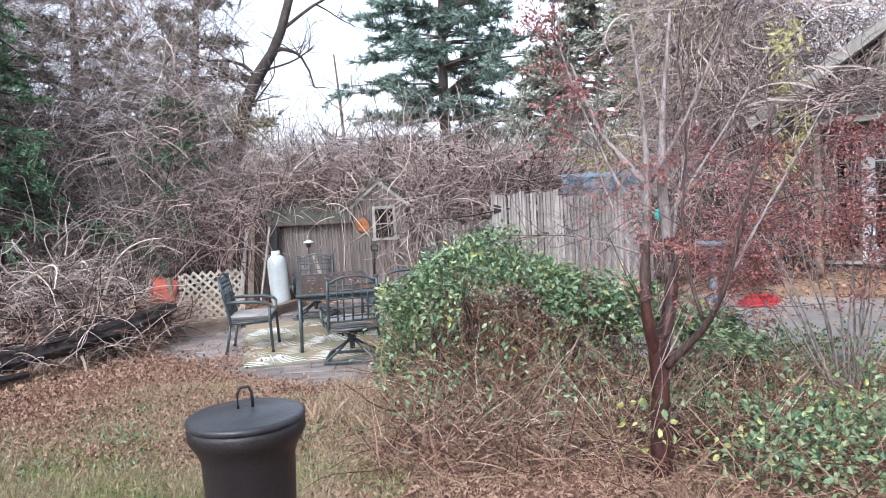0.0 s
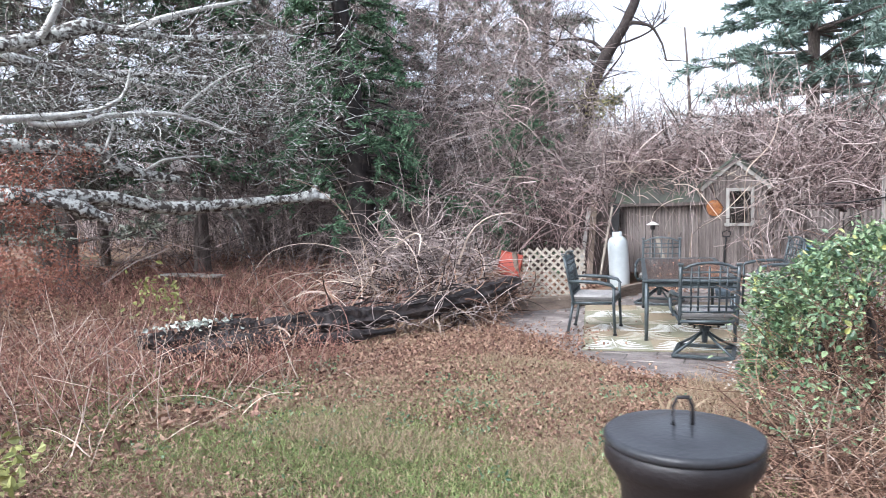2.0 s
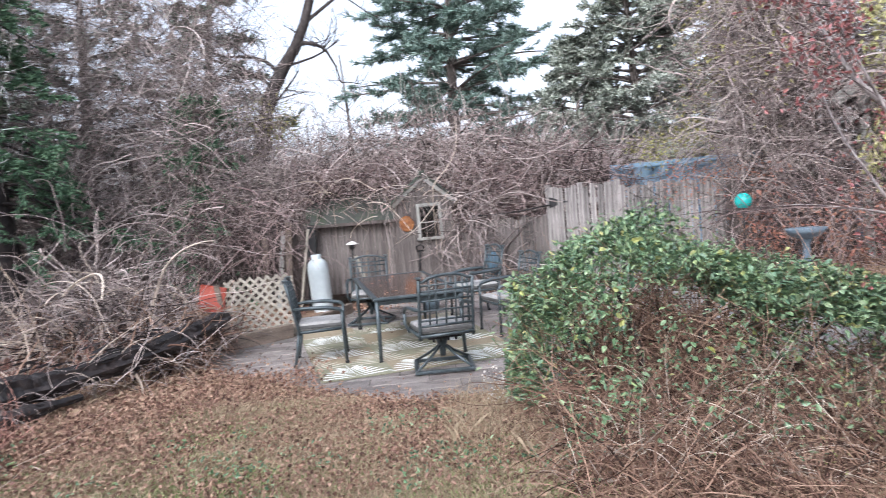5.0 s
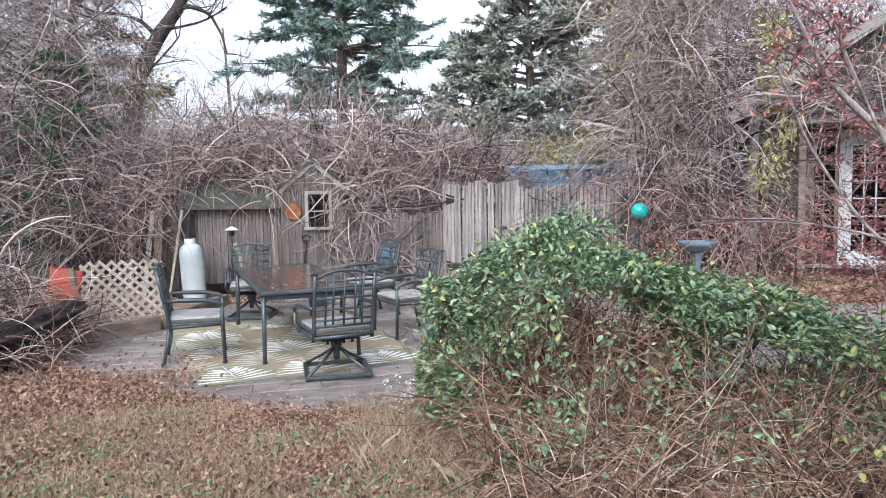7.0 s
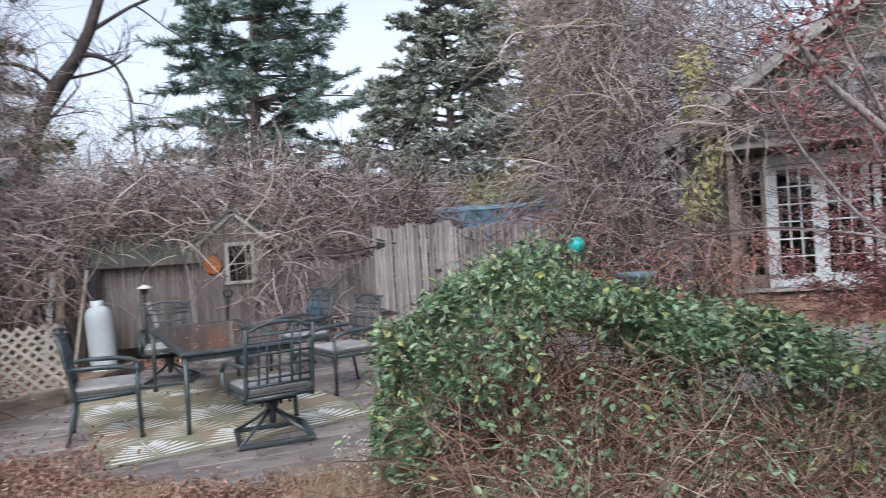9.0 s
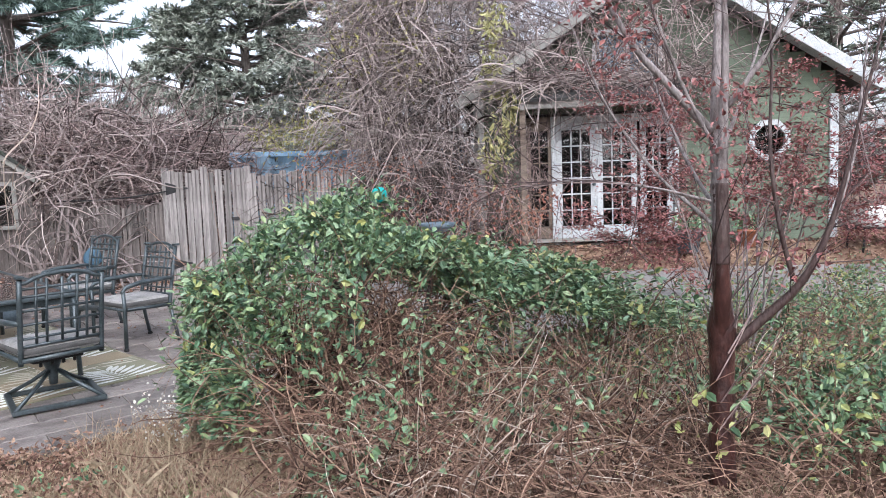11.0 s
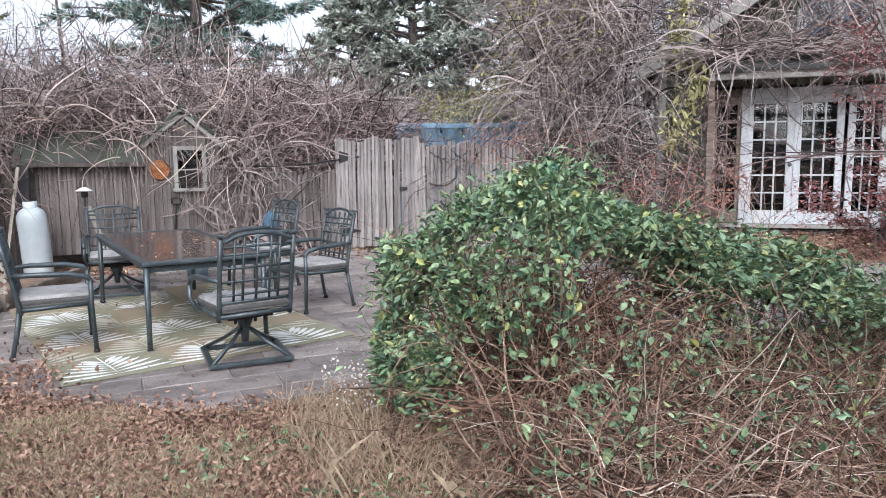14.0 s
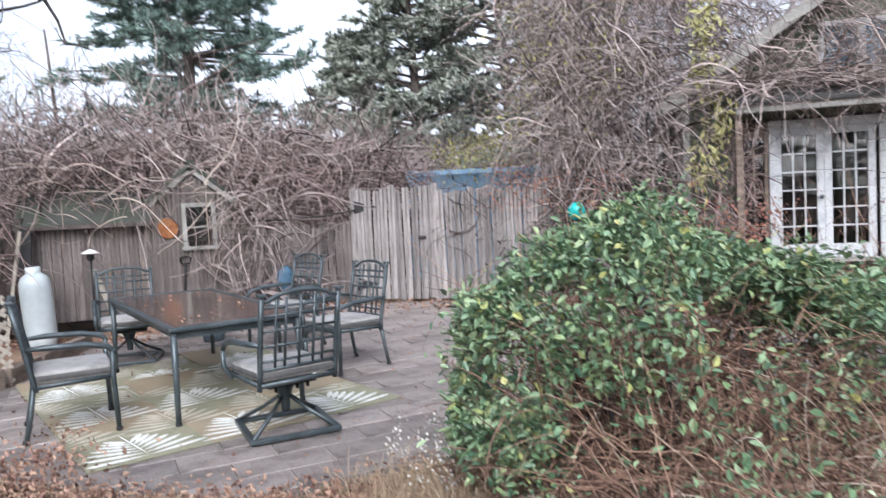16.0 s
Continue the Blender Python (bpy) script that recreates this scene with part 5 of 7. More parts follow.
# ---- trees ----
def grow(rng, start, heading, length, radius, depth, kids=4, spread=0.8, curl=0.14, lift=0.1, shrink=0.62, out=None, n=7, level=0):
    """Branching paths, listed level by level as (points, radii)."""
    out = {} if out is None else out
    P = wander(rng, np.array([start]), np.array([heading]), np.array([length]), n, curl, -lift * 0.3)[0]
    out.setdefault(level, []).append((P, np.linspace(radius, radius * 0.45 if depth else radius * 0.25, n)))
    if depth:
        for _ in range(kids):
            f = rng.uniform(0.3, 1.0)
            i = min(n - 2, int(f * (n - 1)))
            d = unit(P[i + 1] - P[i])
            nd = unit(d + spread * unit(rng.normal(size=3)) + np.array([0, 0, lift]))
            grow(rng, P[i] + (P[i + 1] - P[i]) * rng.random(), nd, length * shrink * rng.uniform(0.7, 1.15), radius * (0.62 - 0.25 * f), depth - 1, kids, spread, curl, lift, shrink, out, n, level + 1)
    return out


def tree_from(out, name, label, mat, loc=(0, 0, 0), category="tree", group="", sides=(10, 6, 4, 3, 3)):
    t = thing(name, pose(*loc), label, category, group)
    for lv, items in sorted(out.items()):
        P, R = np.stack([i[0] for i in items]), np.stack([i[1] for i in items])
        part(("trunk", "limb_growth", "branch_growth", "twig_growth", "fine_twig_growth")[lv], raw_mesh("wood", *tube_arrays(P, R, sides[lv]), mat, True), None, t)
    return t


# leaning bare tree behind the shed
rg = np.random.default_rng(41)
o = {}
lean = [(-4.6, 9.3, 0.2), (-4.4, 9.4, 2.2), (-3.95, 9.4, 4.3), (-3.72, 9.4, 4.85), (-3.45, 9.4, 5.3), (-3.12, 9.4, 5.75), (-2.85, 9.4, 6.3), (-2.55, 9.4, 7.2), (-2.0, 9.5, 9.0)]
o[0] = [(np.array(lean, float), np.array([0.25, 0.21, 0.17, 0.155, 0.15, 0.125, 0.115, 0.1, 0.05]))]
arms_l = [[(-3.55, 9.4, 5.1), (-3.66, 9.4, 5.32), (-3.85, 9.4, 5.5), (-4.14, 9.4, 5.62), (-4.45, 9.4, 5.66), (-4.74, 9.4, 5.67), (-5.1, 9.4, 5.8)],
          [(-3.05, 9.4, 5.8), (-2.88, 9.38, 5.84), (-2.71, 9.37, 5.8), (-2.52, 9.36, 5.72), (-2.38, 9.35, 5.6), (-2.19, 9.3, 5.23), (-2.09, 9.3, 4.83)]]
o[1] = [(np.array(a, float), np.linspace(0.062, 0.02, 7)) for a in arms_l]
for a in arms_l:
    for _ in range(7):
        q = np.array(a[rg.integers(2, 7)])
        for lv, it in grow(rg, q, rg.normal(size=3) + (0, 0, 0.5), rg.uniform(0.4, 1.1), 0.016, 2, 3, 0.7, 0.16, 0.0).items():
            o.setdefault(lv + 2, []).extend(it)
for i, d, L, r in ((3, (-0.7, 0.2, 0.7), 1.6, 0.04), (4, (0.9, 0, 0.4), 1.5, 0.035), (6, (0.8, 0.1, 0.5), 2.0, 0.05), (7, (-0.7, 0.1, 0.8), 2.0, 0.05), (2, (0.8, -0.2, 0.5), 1.3, 0.035), (7, (0.6, -0.2, 0.8), 1.8, 0.05)):
    for lv, it in grow(rg, np.array(lean[i]), np.array(d), L, r, 3, 4, 0.8, 0.16, 0.0).items():
        o.setdefault(lv + 1, []).extend(it)
tree_from(o, "leaning_tree", "dark bare leaning tree with crooked limbs behind the shed", M_tree_dark)

# bare woodland trees, three kinds, repeated
kinds = []
for k, (hh, r, kids) in enumerate(((8.0, 0.11, 4), (9.5, 0.15, 4), (6.5, 0.07, 4))):
    rg = np.random.default_rng(50 + k)
    o = {}
    P = wander(rg, np.array([(0, 0, -0.2)]), np.array([(0, 0, 1.0)]), np.array([hh]), 9, 0.05)[0]
    o[0] = [(P, np.linspace(r, r * 0.25, 9))]
    for i in range(15):
        f = rg.uniform(0.25, 0.98)
        j = min(7, int(f * 8))
        a = rg.random() * 6.28
        sub = grow(rg, P[j] + (P[j + 1] - P[j]) * rg.random(), np.array([math.cos(a), math.sin(a), 0.7]), (1.2 - 0.75 * f) * hh * 0.32, r * 0.38 * (1.1 - f), 2, kids, 0.7, 0.12, 0.15)
        for lv, it in sub.items():
            o.setdefault(lv + 1, []).extend(it)
    kinds.append((o, "tall bare grey woodland tree standing behind the yard"))
spots = [(-7.6, 13.5), (-8.6, 17.5), (-6.0, 19.0), (-10.0, 12.5), (-12.0, 10.8), (-13.0, 15.0), (-15.0, 11.5), (-13.5, 7.8), (-16.5, 8.8), (-17.5, 13.0), (-10.9, 9.2),
         (4.5, 27.0), (9.5, 23.5), (13.0, 18.0), (15.0, 14.0), (16.0, 7.5), (17.0, 10.0), (17.5, 1.0), (19.5, -4.0),
         (-15.5, 4.0), (-19.0, 6.0), (-20.5, 0.5), (-4.5, 27.0), (-2.0, 31.0)]
rr = random.Random(8)
made = [tree_from(o, "woodland_tree", lab, M_bark if i != 2 else M_pale_bark, (0, 0, -60), "tree", "bare woodland trees") for i, (o, lab) in enumerate(kinds)]
for i, (x, y) in enumerate(spots):
    m = pose(x, y, float(height(x, y)) - 0.05, rr.uniform(-4, 4), rr.uniform(-4, 4), rr.uniform(0, 360))
    if i < 3:
        made[i].matrix_world = m
    else:
        copy_thing(made[i % 3], m)


# evergreens
def conifer(name, label, loc, hgt, r, reach, n_limb, mat, seed, first=0.2, droop=0.1, up=0.15, leaf=0.12, per=120, wide=0.16, bark=M_bark, layered=False):
    rng = np.random.default_rng(seed)
    t = thing(name, pose(*loc), label, "tree")
    P = wander(rng, np.array([(0, 0, -0.2)]), np.array([(0, 0, 1.0)]), np.array([hgt]), 10, 0.02)
    part("trunk", raw_mesh("trunk", *tube_arrays(P, np.linspace(r, r * 0.15, 10)[None], 12), bark, True), None, t)
    f = np.linspace(first, 0.98, n_limb) + rng.normal(0, 0.01, n_limb)
    if layered:
        f = np.round(f * 16) / 16 + rng.normal(0, 0.006, n_limb)
    f = np.clip(f, 0.05, 0.99)
    a = np.arange(n_limb) * 2.4 + rng.normal(0, 0.5, n_limb)
    L = reach * (1.02 - f) ** 0.75 * rng.uniform(0.65, 1.15, n_limb) + 0.25
    base = np.stack([np.interp(f, np.linspace(0, 1, 10), P[0, :, k]) for k in range(3)], 1)
    D = np.stack([np.cos(a), np.sin(a), np.full(n_limb, up) + 0.6 * np.maximum(0, f - 0.75)], 1)
    B = wander(rng, base, D, L, 8, 0.06, droop)
    part("limb_growth", raw_mesh("limb_growth", *tube_arrays(B, taper(0.010 + 0.016 * L, 8, 0.25), 5), bark, True), None, t)
    # side shoots, then needles along them
    m = n_limb * 10
    li = rng.integers(0, n_limb, m)
    ff = rng.uniform(0.25, 1.0, m) * 6.99
    i0 = ff.astype(int)
    s = B[li, i0] + (B[li, i0 + 1] - B[li, i0]) * (ff - i0)[:, None]
    d = unit(B[li, i0 + 1] - B[li, i0]) + rng.normal(0, 0.7, (m, 3)) * (1, 1, 0.35)
    S = wander(rng, s, d, 0.18 + 0.20 * L[li] * rng.random(m), 5, 0.12, -0.03)
    part("shoot_growth", raw_mesh("shoot_growth", *tube_arrays(S, taper(np.full(m, 0.007), 5), 3), bark), None, t)
    k = n_limb * per
    si = rng.integers(0, m, k)
    g4 = rng.random(k) * 3.99
    j0 = g4.astype(int)
    c = S[si, j0] + (S[si, j0 + 1] - S[si, j0]) * (g4 - j0)[:, None]
    dd = unit(S[si, j0 + 1] - S[si, j0]) * 0.8 + rng.normal(0, 0.6, (k, 3)) * (1, 1, 0.6)
    part("crown", raw_mesh("crown", *leaf_arrays(c, dd, leaf * rng.uniform(0.6, 1.3, k), wide, 0.3, rng, True), mat), None, t)
    return t


conifer("hemlock_tree", "tall dark hemlock at the wood's edge", (-11.4, 3.6, 0.3), 9.5, 0.2, 2.6, 90, M_cedar, 160, 0.22, 0.05, 0.25, 0.17, 260, 0.34)
hm = conifer("hemlock_tree", "dark hemlock deep in the woods", (-13.5, 7.5, 0.3), 10.5, 0.22, 2.8, 64, M_hemlock, 161, 0.12, 0.05, 0.25, 0.21, 200, 0.32)
# copies from (-14, -14) on are unseen, added to darken reflections and cut light
for x, y, a in ((-9.0, 10.5, 40), (-16.5, 3.0, 200), (-14.0, -1.5, 90), (-12.3, 0.9, 15), (-16.0, -4.5, 75), (-6.4, 12.0, 310), (-14, -14, 10), (-7, -18, 50), (-1, -19, 120), (5, -18.5, 230), (11, -17, 300), (17, -12, 20), (21, -6, 140), (-19, -8, 260), (2, -23, 200), (-4, -15.5, 280), (8, -14.5, 160)):
    copy_thing(hm, pose(x, y, float(height(x, y)), 0, 0, a))
conifer("white_pine", "tall blue-green white pine with layered boughs against the sky", (0.56, 27.0, 0.2), 19.5, 0.36, 6.4, 175, M_pine, 61, 0.2, 0.02, 0.10, 0.36, 820, 0.13, layered=True)
conifer("cedar_tree", "dark green cedar with a bare brown trunk, hung with vines", (-7.35, 4.45, 0.25), 9.5, 0.33, 2.2, 120, M_cedar, 62, 0.2, 0.12, 0.1, 0.11, 420, 0.26, bark=M_dark_bark)
conifer("cedar_tree", "dark green cedar in the thicket", (-9.6, 6.4, 0.3), 8.5, 0.2, 2.2, 80, M_hemlock, 63, 0.25, 0.05, 0.25, 0.14, 240, 0.3)
conifer("cedar_tree", "dark green cedar in the thicket beside the screen", (-4.85, 6.7, 0.2), 4.4, 0.12, 1.5, 60, M_cedar, 68, 0.12, 0.08, 0.2, 0.1, 240, 0.24)
conifer("hemlock_tree", "grey-green hemlock behind the fence", (5.4, 11.6, 0.2), 9.2, 0.2, 2.9, 190, M_hemlock_pale, 64, 0.08, 0.06, 0.3, 0.15, 460, 0.3)
conifer("hemlock_tree", "grey-green hemlock behind the container", (7.3, 10.2, 0.2), 10.0, 0.2, 2.9, 190, M_hemlock_pale, 65, 0.08, 0.06, 0.3, 0.15, 460, 0.3)
conifer("hemlock_tree", "low grey-green hemlock beyond the gate", (3.9, 12.6, 0.2), 6.0, 0.14, 2.0, 120, M_hemlock_pale, 66, 0.08, 0.06, 0.3, 0.16, 320, 0.28)
conifer("hemlock_tree", "dark hemlock far beyond the house", (16.4, 3.0, 0.2), 11, 0.22, 3.4, 110, M_hemlock, 67, 0.08, 0.05, 0.3, 0.18, 280, 0.3)


# young red-leaved tree beside the path
def build_red_tree():
    rng = np.random.default_rng(71)
    t = thing("red_leaved_tree", pose(0, 0, 0), "slender tree with wet red-brown bark and sparse red leaves", "tree")
    b = np.array([2.72, -3.98, 0.0])
    zb = float(height(2.72, -3.98)) - 0.1
    part("trunk", raw_mesh("trunk", *knobbly([(2.715, -3.98, zb), (2.72, -3.97, 0.3), (2.735, -3.96, 0.6), (2.73, -3.96, 0.86), (2.73, -3.96, 0.95)], [0.068, 0.058, 0.055, 0.06, 0.045], 18, rng, 0.09, 44), M_wet_bark, True), None, t, "dark wet red-brown trunk")
    for nm, mt, pts, rad, lab in (
            ("lower_stem", M_wet_bark, [(2.72, -3.97, 0.8), (2.68, -4.0, 0.95), (2.65, -4.02, 1.12), (2.655, -4.02, 1.3)], [0.038, 0.036, 0.031, 0.029], "dark wet stem of the fork"),
            ("lower_stem", M_wet_bark, [(2.74, -3.95, 0.8), (2.79, -3.92, 0.97), (2.83, -3.88, 1.12), (2.855, -3.865, 1.28)], [0.046, 0.044, 0.041, 0.039], "dark wet stem of the fork"),
            ("middle_stem", M_mid_bark, [(2.651, -4.02, 1.14), (2.655, -4.02, 1.3), (2.665, -4.01, 1.52)], [0.032, 0.030, 0.0265], "half-wet mottled stem"),
            ("middle_stem", M_mid_bark, [(2.836, -3.876, 1.14), (2.855, -3.865, 1.28), (2.83, -3.87, 1.52)], [0.042, 0.040, 0.0355], "half-wet mottled stem"),
            ("upper_stem", M_stem_bark, [(2.655, -4.02, 1.26), (2.665, -4.01, 1.5), (2.69, -4.0, 1.8), (2.68, -4.02, 2.2), (2.62, -4.0, 2.8)], [0.028, 0.025, 0.02, 0.013, 0.005], "paler grey-brown upper stem"),
            ("upper_stem", M_stem_bark, [(2.855, -3.865, 1.24), (2.83, -3.87, 1.5), (2.80, -3.88, 1.8), (2.82, -3.87, 2.2), (2.9, -3.85, 2.9)], [0.038, 0.034, 0.028, 0.017, 0.006], "paler grey-brown upper stem")):
        part(nm, raw_mesh(nm, *knobbly(pts, rad, 14, rng, 0.12, 36), mt, True), None, t, lab)
    limbs = [([(2.80, -3.88, 1.72), (2.66, -3.78, 1.92), (2.49, -3.64, 2.17), (2.34, -3.45, 2.7)], [0.024, 0.02, 0.014, 0.006]),
             ([(2.69, -4.0, 1.82), (2.80, -4.1, 2.02), (2.91, -4.19, 2.26), (3.1, -4.3, 2.75)], [0.015, 0.012, 0.009, 0.004]),
             ([(2.74, -3.97, 0.72), (2.86, -4.1, 0.9), (2.95, -4.22, 1.05), (3.03, -4.3, 1.3), (3.12, -4.36, 1.75), (3.28, -4.4, 2.3)], [0.026, 0.023, 0.02, 0.013, 0.009, 0.004]),
             ([(2.93, -4.2, 1.02), (2.86, -4.16, 1.3), (2.84, -4.12, 1.65), (2.9, -4.1, 2.1), (2.86, -4.05, 2.6)], [0.013, 0.011, 0.009, 0.006, 0.003]),
             ([(3.03, -4.3, 1.3), (3.2, -4.3, 1.6), (3.45, -4.2, 1.95), (3.7, -4.1, 2.3)], [0.009, 0.007, 0.005, 0.003]),
             ([(2.655, -4.0, 1.42), (2.45, -3.82, 1.5), (2.2, -3.6, 1.55), (2.0, -3.4, 1.52)], [0.008, 0.006, 0.005, 0.003]),
             ([(2.84, -3.87, 1.35), (2.95, -3.6, 1.6), (3.1, -3.3, 1.95), (3.3, -2.95, 2.4)], [0.012, 0.009, 0.006, 0.003]),
             ([(2.82, -3.87, 1.6), (3.0, -3.85, 1.85), (3.25, -3.8, 2.2), (3.55, -3.7, 2.65)], [0.012, 0.009, 0.006, 0.003]),
             ([(2.67, -4.01, 1.6), (2.5, -3.95, 1.9), (2.35, -3.88, 2.3), (2.2, -3.82, 2.8)], [0.011, 0.008, 0.006, 0.003]),
             ([(2.66, -4.0, 1.3), (2.6, -3.7, 1.55), (2.52, -3.45, 1.9), (2.45, -3.25, 2.4)], [0.011, 0.008, 0.006, 0.003])]
    twigs, tips = [], []
    for pts, rad in limbs:
        part("limb", raw_mesh("limb", *knobbly(pts, rad, 8, rng, 0.12, 26), M_mid_bark if pts[0][2] < 1.1 else M_stem_bark, True), None, t)
        p = np.array(pts)
        for _ in range(15):
            f = rng.uniform(0.3, 1.0) * (len(p) - 1.001)
            i = int(f)
            s = p[i] + (p[i + 1] - p[i]) * (f - i)
            out = np.array([s[0] - b[0], s[1] - b[1], 0.35])
            sub = grow(rng, s, unit(out + rng.normal(0, 0.45, 3)), rng.uniform(0.25, 0.6), 0.0032, 1, 4, 0.7, 0.2, 0.05, 0.6)
            for lv, it in sub.items():
                twigs.extend(it)
                tips.extend([q[0] for q in it])
    P, R = np.stack([q[0] for q in twigs]), np.stack([q[1] for q in twigs])
    part("twig_growth", raw_mesh("twigs", *tube_arrays(P, R, 3), M_twig), None, t)
    tips = np.stack(tips)
    k = 9000
    i = rng.integers(0, len(tips), k)
    c = tips[i, rng.integers(2, 7, k)] + rng.normal(0, 0.025, (k, 3))
    near = np.hypot(c[:, 0] - 2.75, c[:, 1] + 3.95) < 0.12 + 0.4 * rng.random(k)
    low = near & (c[:, 2] < 2.0) & (c[:, 2] > 1.05)
    high = (c[:, 0] < 2.55) & (c[:, 2] > 2.0) & (c[:, 1] < -3.6)
    c = c[low | high]
    part("red_foliage", raw_mesh("red_foliage", *leaf_arrays(c, rng.normal(size=(len(c), 3)) + (0, 0, -0.5), rng.uniform(0.019, 0.036, len(c)), 0.55, 0.3, rng), M_leaf_red), None, t, "sparse red leaves")
    n = 26
    a = rng.random(n) * 6.28
    s = np.c_[2.73 + 0.06 * np.cos(a), -3.96 + 0.06 * np.sin(a), rng.uniform(0.2, 1.1, n)]
    part("climbing_vine_growth", raw_mesh("climbing_vine_growth", *tube_arrays(wander(rng, s, np.c_[-np.sin(a), np.cos(a), 1.5 + rng.random(n)], 0.4 + 0.5 * rng.random(n), 8, 0.12), taper(np.full(n, 0.0035), 8), 4), M_vine_red), None, t)
    c = np.c_[2.72 + rng.normal(0, 0.07, 14), -4.03 + rng.normal(0, 0.05, 14), rng.uniform(0.35, 0.9, 14)]
    part("ivy_foliage", raw_mesh("ivy_foliage", *leaf_arrays(c, rng.normal(size=(14, 3)) + (0, 0, -0.5), rng.uniform(0.05, 0.09, 14), 0.5, 0.2, rng), M_leaf), None, t)


build_red_tree()


# red maple between the drive and the house
def build_maple():
    rng = np.random.default_rng(72)
    t = thing("red_maple", pose(0, 0, 0), "small maple by the drive with clusters of dull red leaves", "tree")
    sprays = [(3.65, -2.59, 2.05), (3.99, -2.64, 2.02), (4.0, -2.86, 1.76), (3.71, -2.25, 1.26), (3.91, -2.44, 1.4), (3.7, -2.85, 1.5), (3.73, -2.95, 1.17),
              (4.45, -2.89, 2.05), (4.2, -3.31, 1.96), (4.29, -3.51, 1.93), (4.61, -2.93, 1.59), (4.49, -3.51, 1.61), (4.75, -3.41, 1.3), (4.36, -3.25, 1.43), (4.5, -2.3, 1.85), (4.9, -2.6, 1.5)]
    foot = np.array([4.35, -2.95, 0.05])
    stems, fine, leaves = [], [], []
    for c in sprays:
        c = np.array(c)
        mid = foot * 0.45 + c * 0.55 + (0, 0, 0.1)
        f = np.linspace(0, 1, 7)[:, None]
        P = (1 - f) ** 2 * foot + 2 * f * (1 - f) * mid + f ** 2 * c + rng.normal(0, 0.012, (7, 3))
        stems.append((P, np.linspace(0.010, 0.003, 7)))
        out = unit(np.array([c[0] - foot[0], c[1] - foot[1], 0.15]))
        for _ in range(12):
            q = grow(rng, P[rng.integers(4, 7)], unit(out + rng.normal(0, 0.8, 3) * (1, 1, 0.25)), rng.uniform(0.2, 0.42), 0.0035, 1, 3, 0.7, 0.15, 0.0, 0.6)
            for it in q.values():
                fine.extend(it)
                for w, _r in it:
                    j = rng.integers(2, 7, 20)
                    leaves.append(w[j] + rng.normal(0, 0.04, (20, 3)) * (1, 1, 0.4))
    for P, R in stems:
        part("stem", raw_mesh("stem", *tube_arrays(P[None], R[None], 6), M_stem_bark, True), None, t)
    part("twig_growth", raw_mesh("twig", *tube_arrays(np.stack([q[0] for q in fine]), np.stack([q[1] for q in fine]), 3), M_twig), None, t)
    c = np.concatenate(leaves)
    part("crown", raw_mesh("crown", *leaf_arrays(c, rng.normal(size=(len(c), 3)) * (1, 1, 0.4) + (0, 0, -0.2), rng.uniform(0.02, 0.04, len(c)), 0.55, 0.2, rng, True, 0.7), M_leaf_red), None, t, "dull red leaf sprays")


build_maple()


# ---- tangles of bare vine ----
def tangle(name, label, seed, n, place, length, rad, mat, curl=0.35, droop=0.05, heading=(0, 0, 0), pts=9, flat=1.0):
    """n winding stems; place(rng, n) gives where they start."""
    rng = np.random.default_rng(seed)
    s = place(rng, n)
    d = rng.normal(size=(n, 3)) * (1, 1, flat) + np.array(heading)
    P = wander(rng, s, d, rng.uniform(length[0], length[1], n), pts, curl, droop)
    P[..., 2] = np.maximum(P[..., 2], height(P[..., 0], P[..., 1]) + 0.01)
    R = taper(rng.uniform(rad[0], rad[1], n) * (1 + 1.2 * (rng.random(n) > 0.95)), pts)
    return solo(name, raw_mesh(name, *tube_arrays(P, R, 3), mat), label, "vines" if "vine" in name else "brush", kind="stuff")


def mound(cx, cy, rx, ry, z0, z1, shell=0.55):
    """Points in a heaped shape: dense towards its upper skin."""
    def place(rng, n):
        u = rng.uniform(-1, 1, n)
        v = rng.uniform(-1, 1, n)
        top = z0 + (z1 - z0) * np.sqrt(np.clip(1 - 0.75 * u ** 2 - 0.75 * v ** 2, 0, 1)) * (0.85 + 0.15 * np.sin(u * 9 + 1) * np.cos(v * 7))
        z = z0 + (top - z0) * rng.random(n) ** shell
        return np.c_[cx + rx * u, cy + ry * v, z]
    return place


def house_place(s0, s1, o0, o1, z0, z1):
    def place(rng, n):
        s, q = rng.uniform(s0, s1, n), rng.uniform(o0, o1, n)
        return np.c_[HO[0] + HU[0] * s + HN[0] * q, HO[1] + HU[1] * s + HN[1] * q, rng.uniform(z0, z1, n)]
    return place


tangle("bare_vine_heap", "heap of bare grey-brown vines burying the shed roof", 81, 3300, mound(-0.9, 7.9, 3.7, 1.5, 1.7, 3.7), (0.8, 2.2), (0.005, 0.011), M_vine, 0.3, 0.06, pts=11)
# stems coloured dark to paint the shade inside the heap
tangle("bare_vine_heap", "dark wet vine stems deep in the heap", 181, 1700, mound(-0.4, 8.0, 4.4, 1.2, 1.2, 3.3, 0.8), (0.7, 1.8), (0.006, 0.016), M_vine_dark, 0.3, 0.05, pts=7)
tangle("bare_vine_heap", "purple-brown bare vines over the shed and fence", 82, 2300, mound(1.0, 7.7, 3.2, 1.2, 1.4, 3.1), (0.6, 1.8), (0.004, 0.010), M_vine_red, 0.32, 0.06, pts=10)
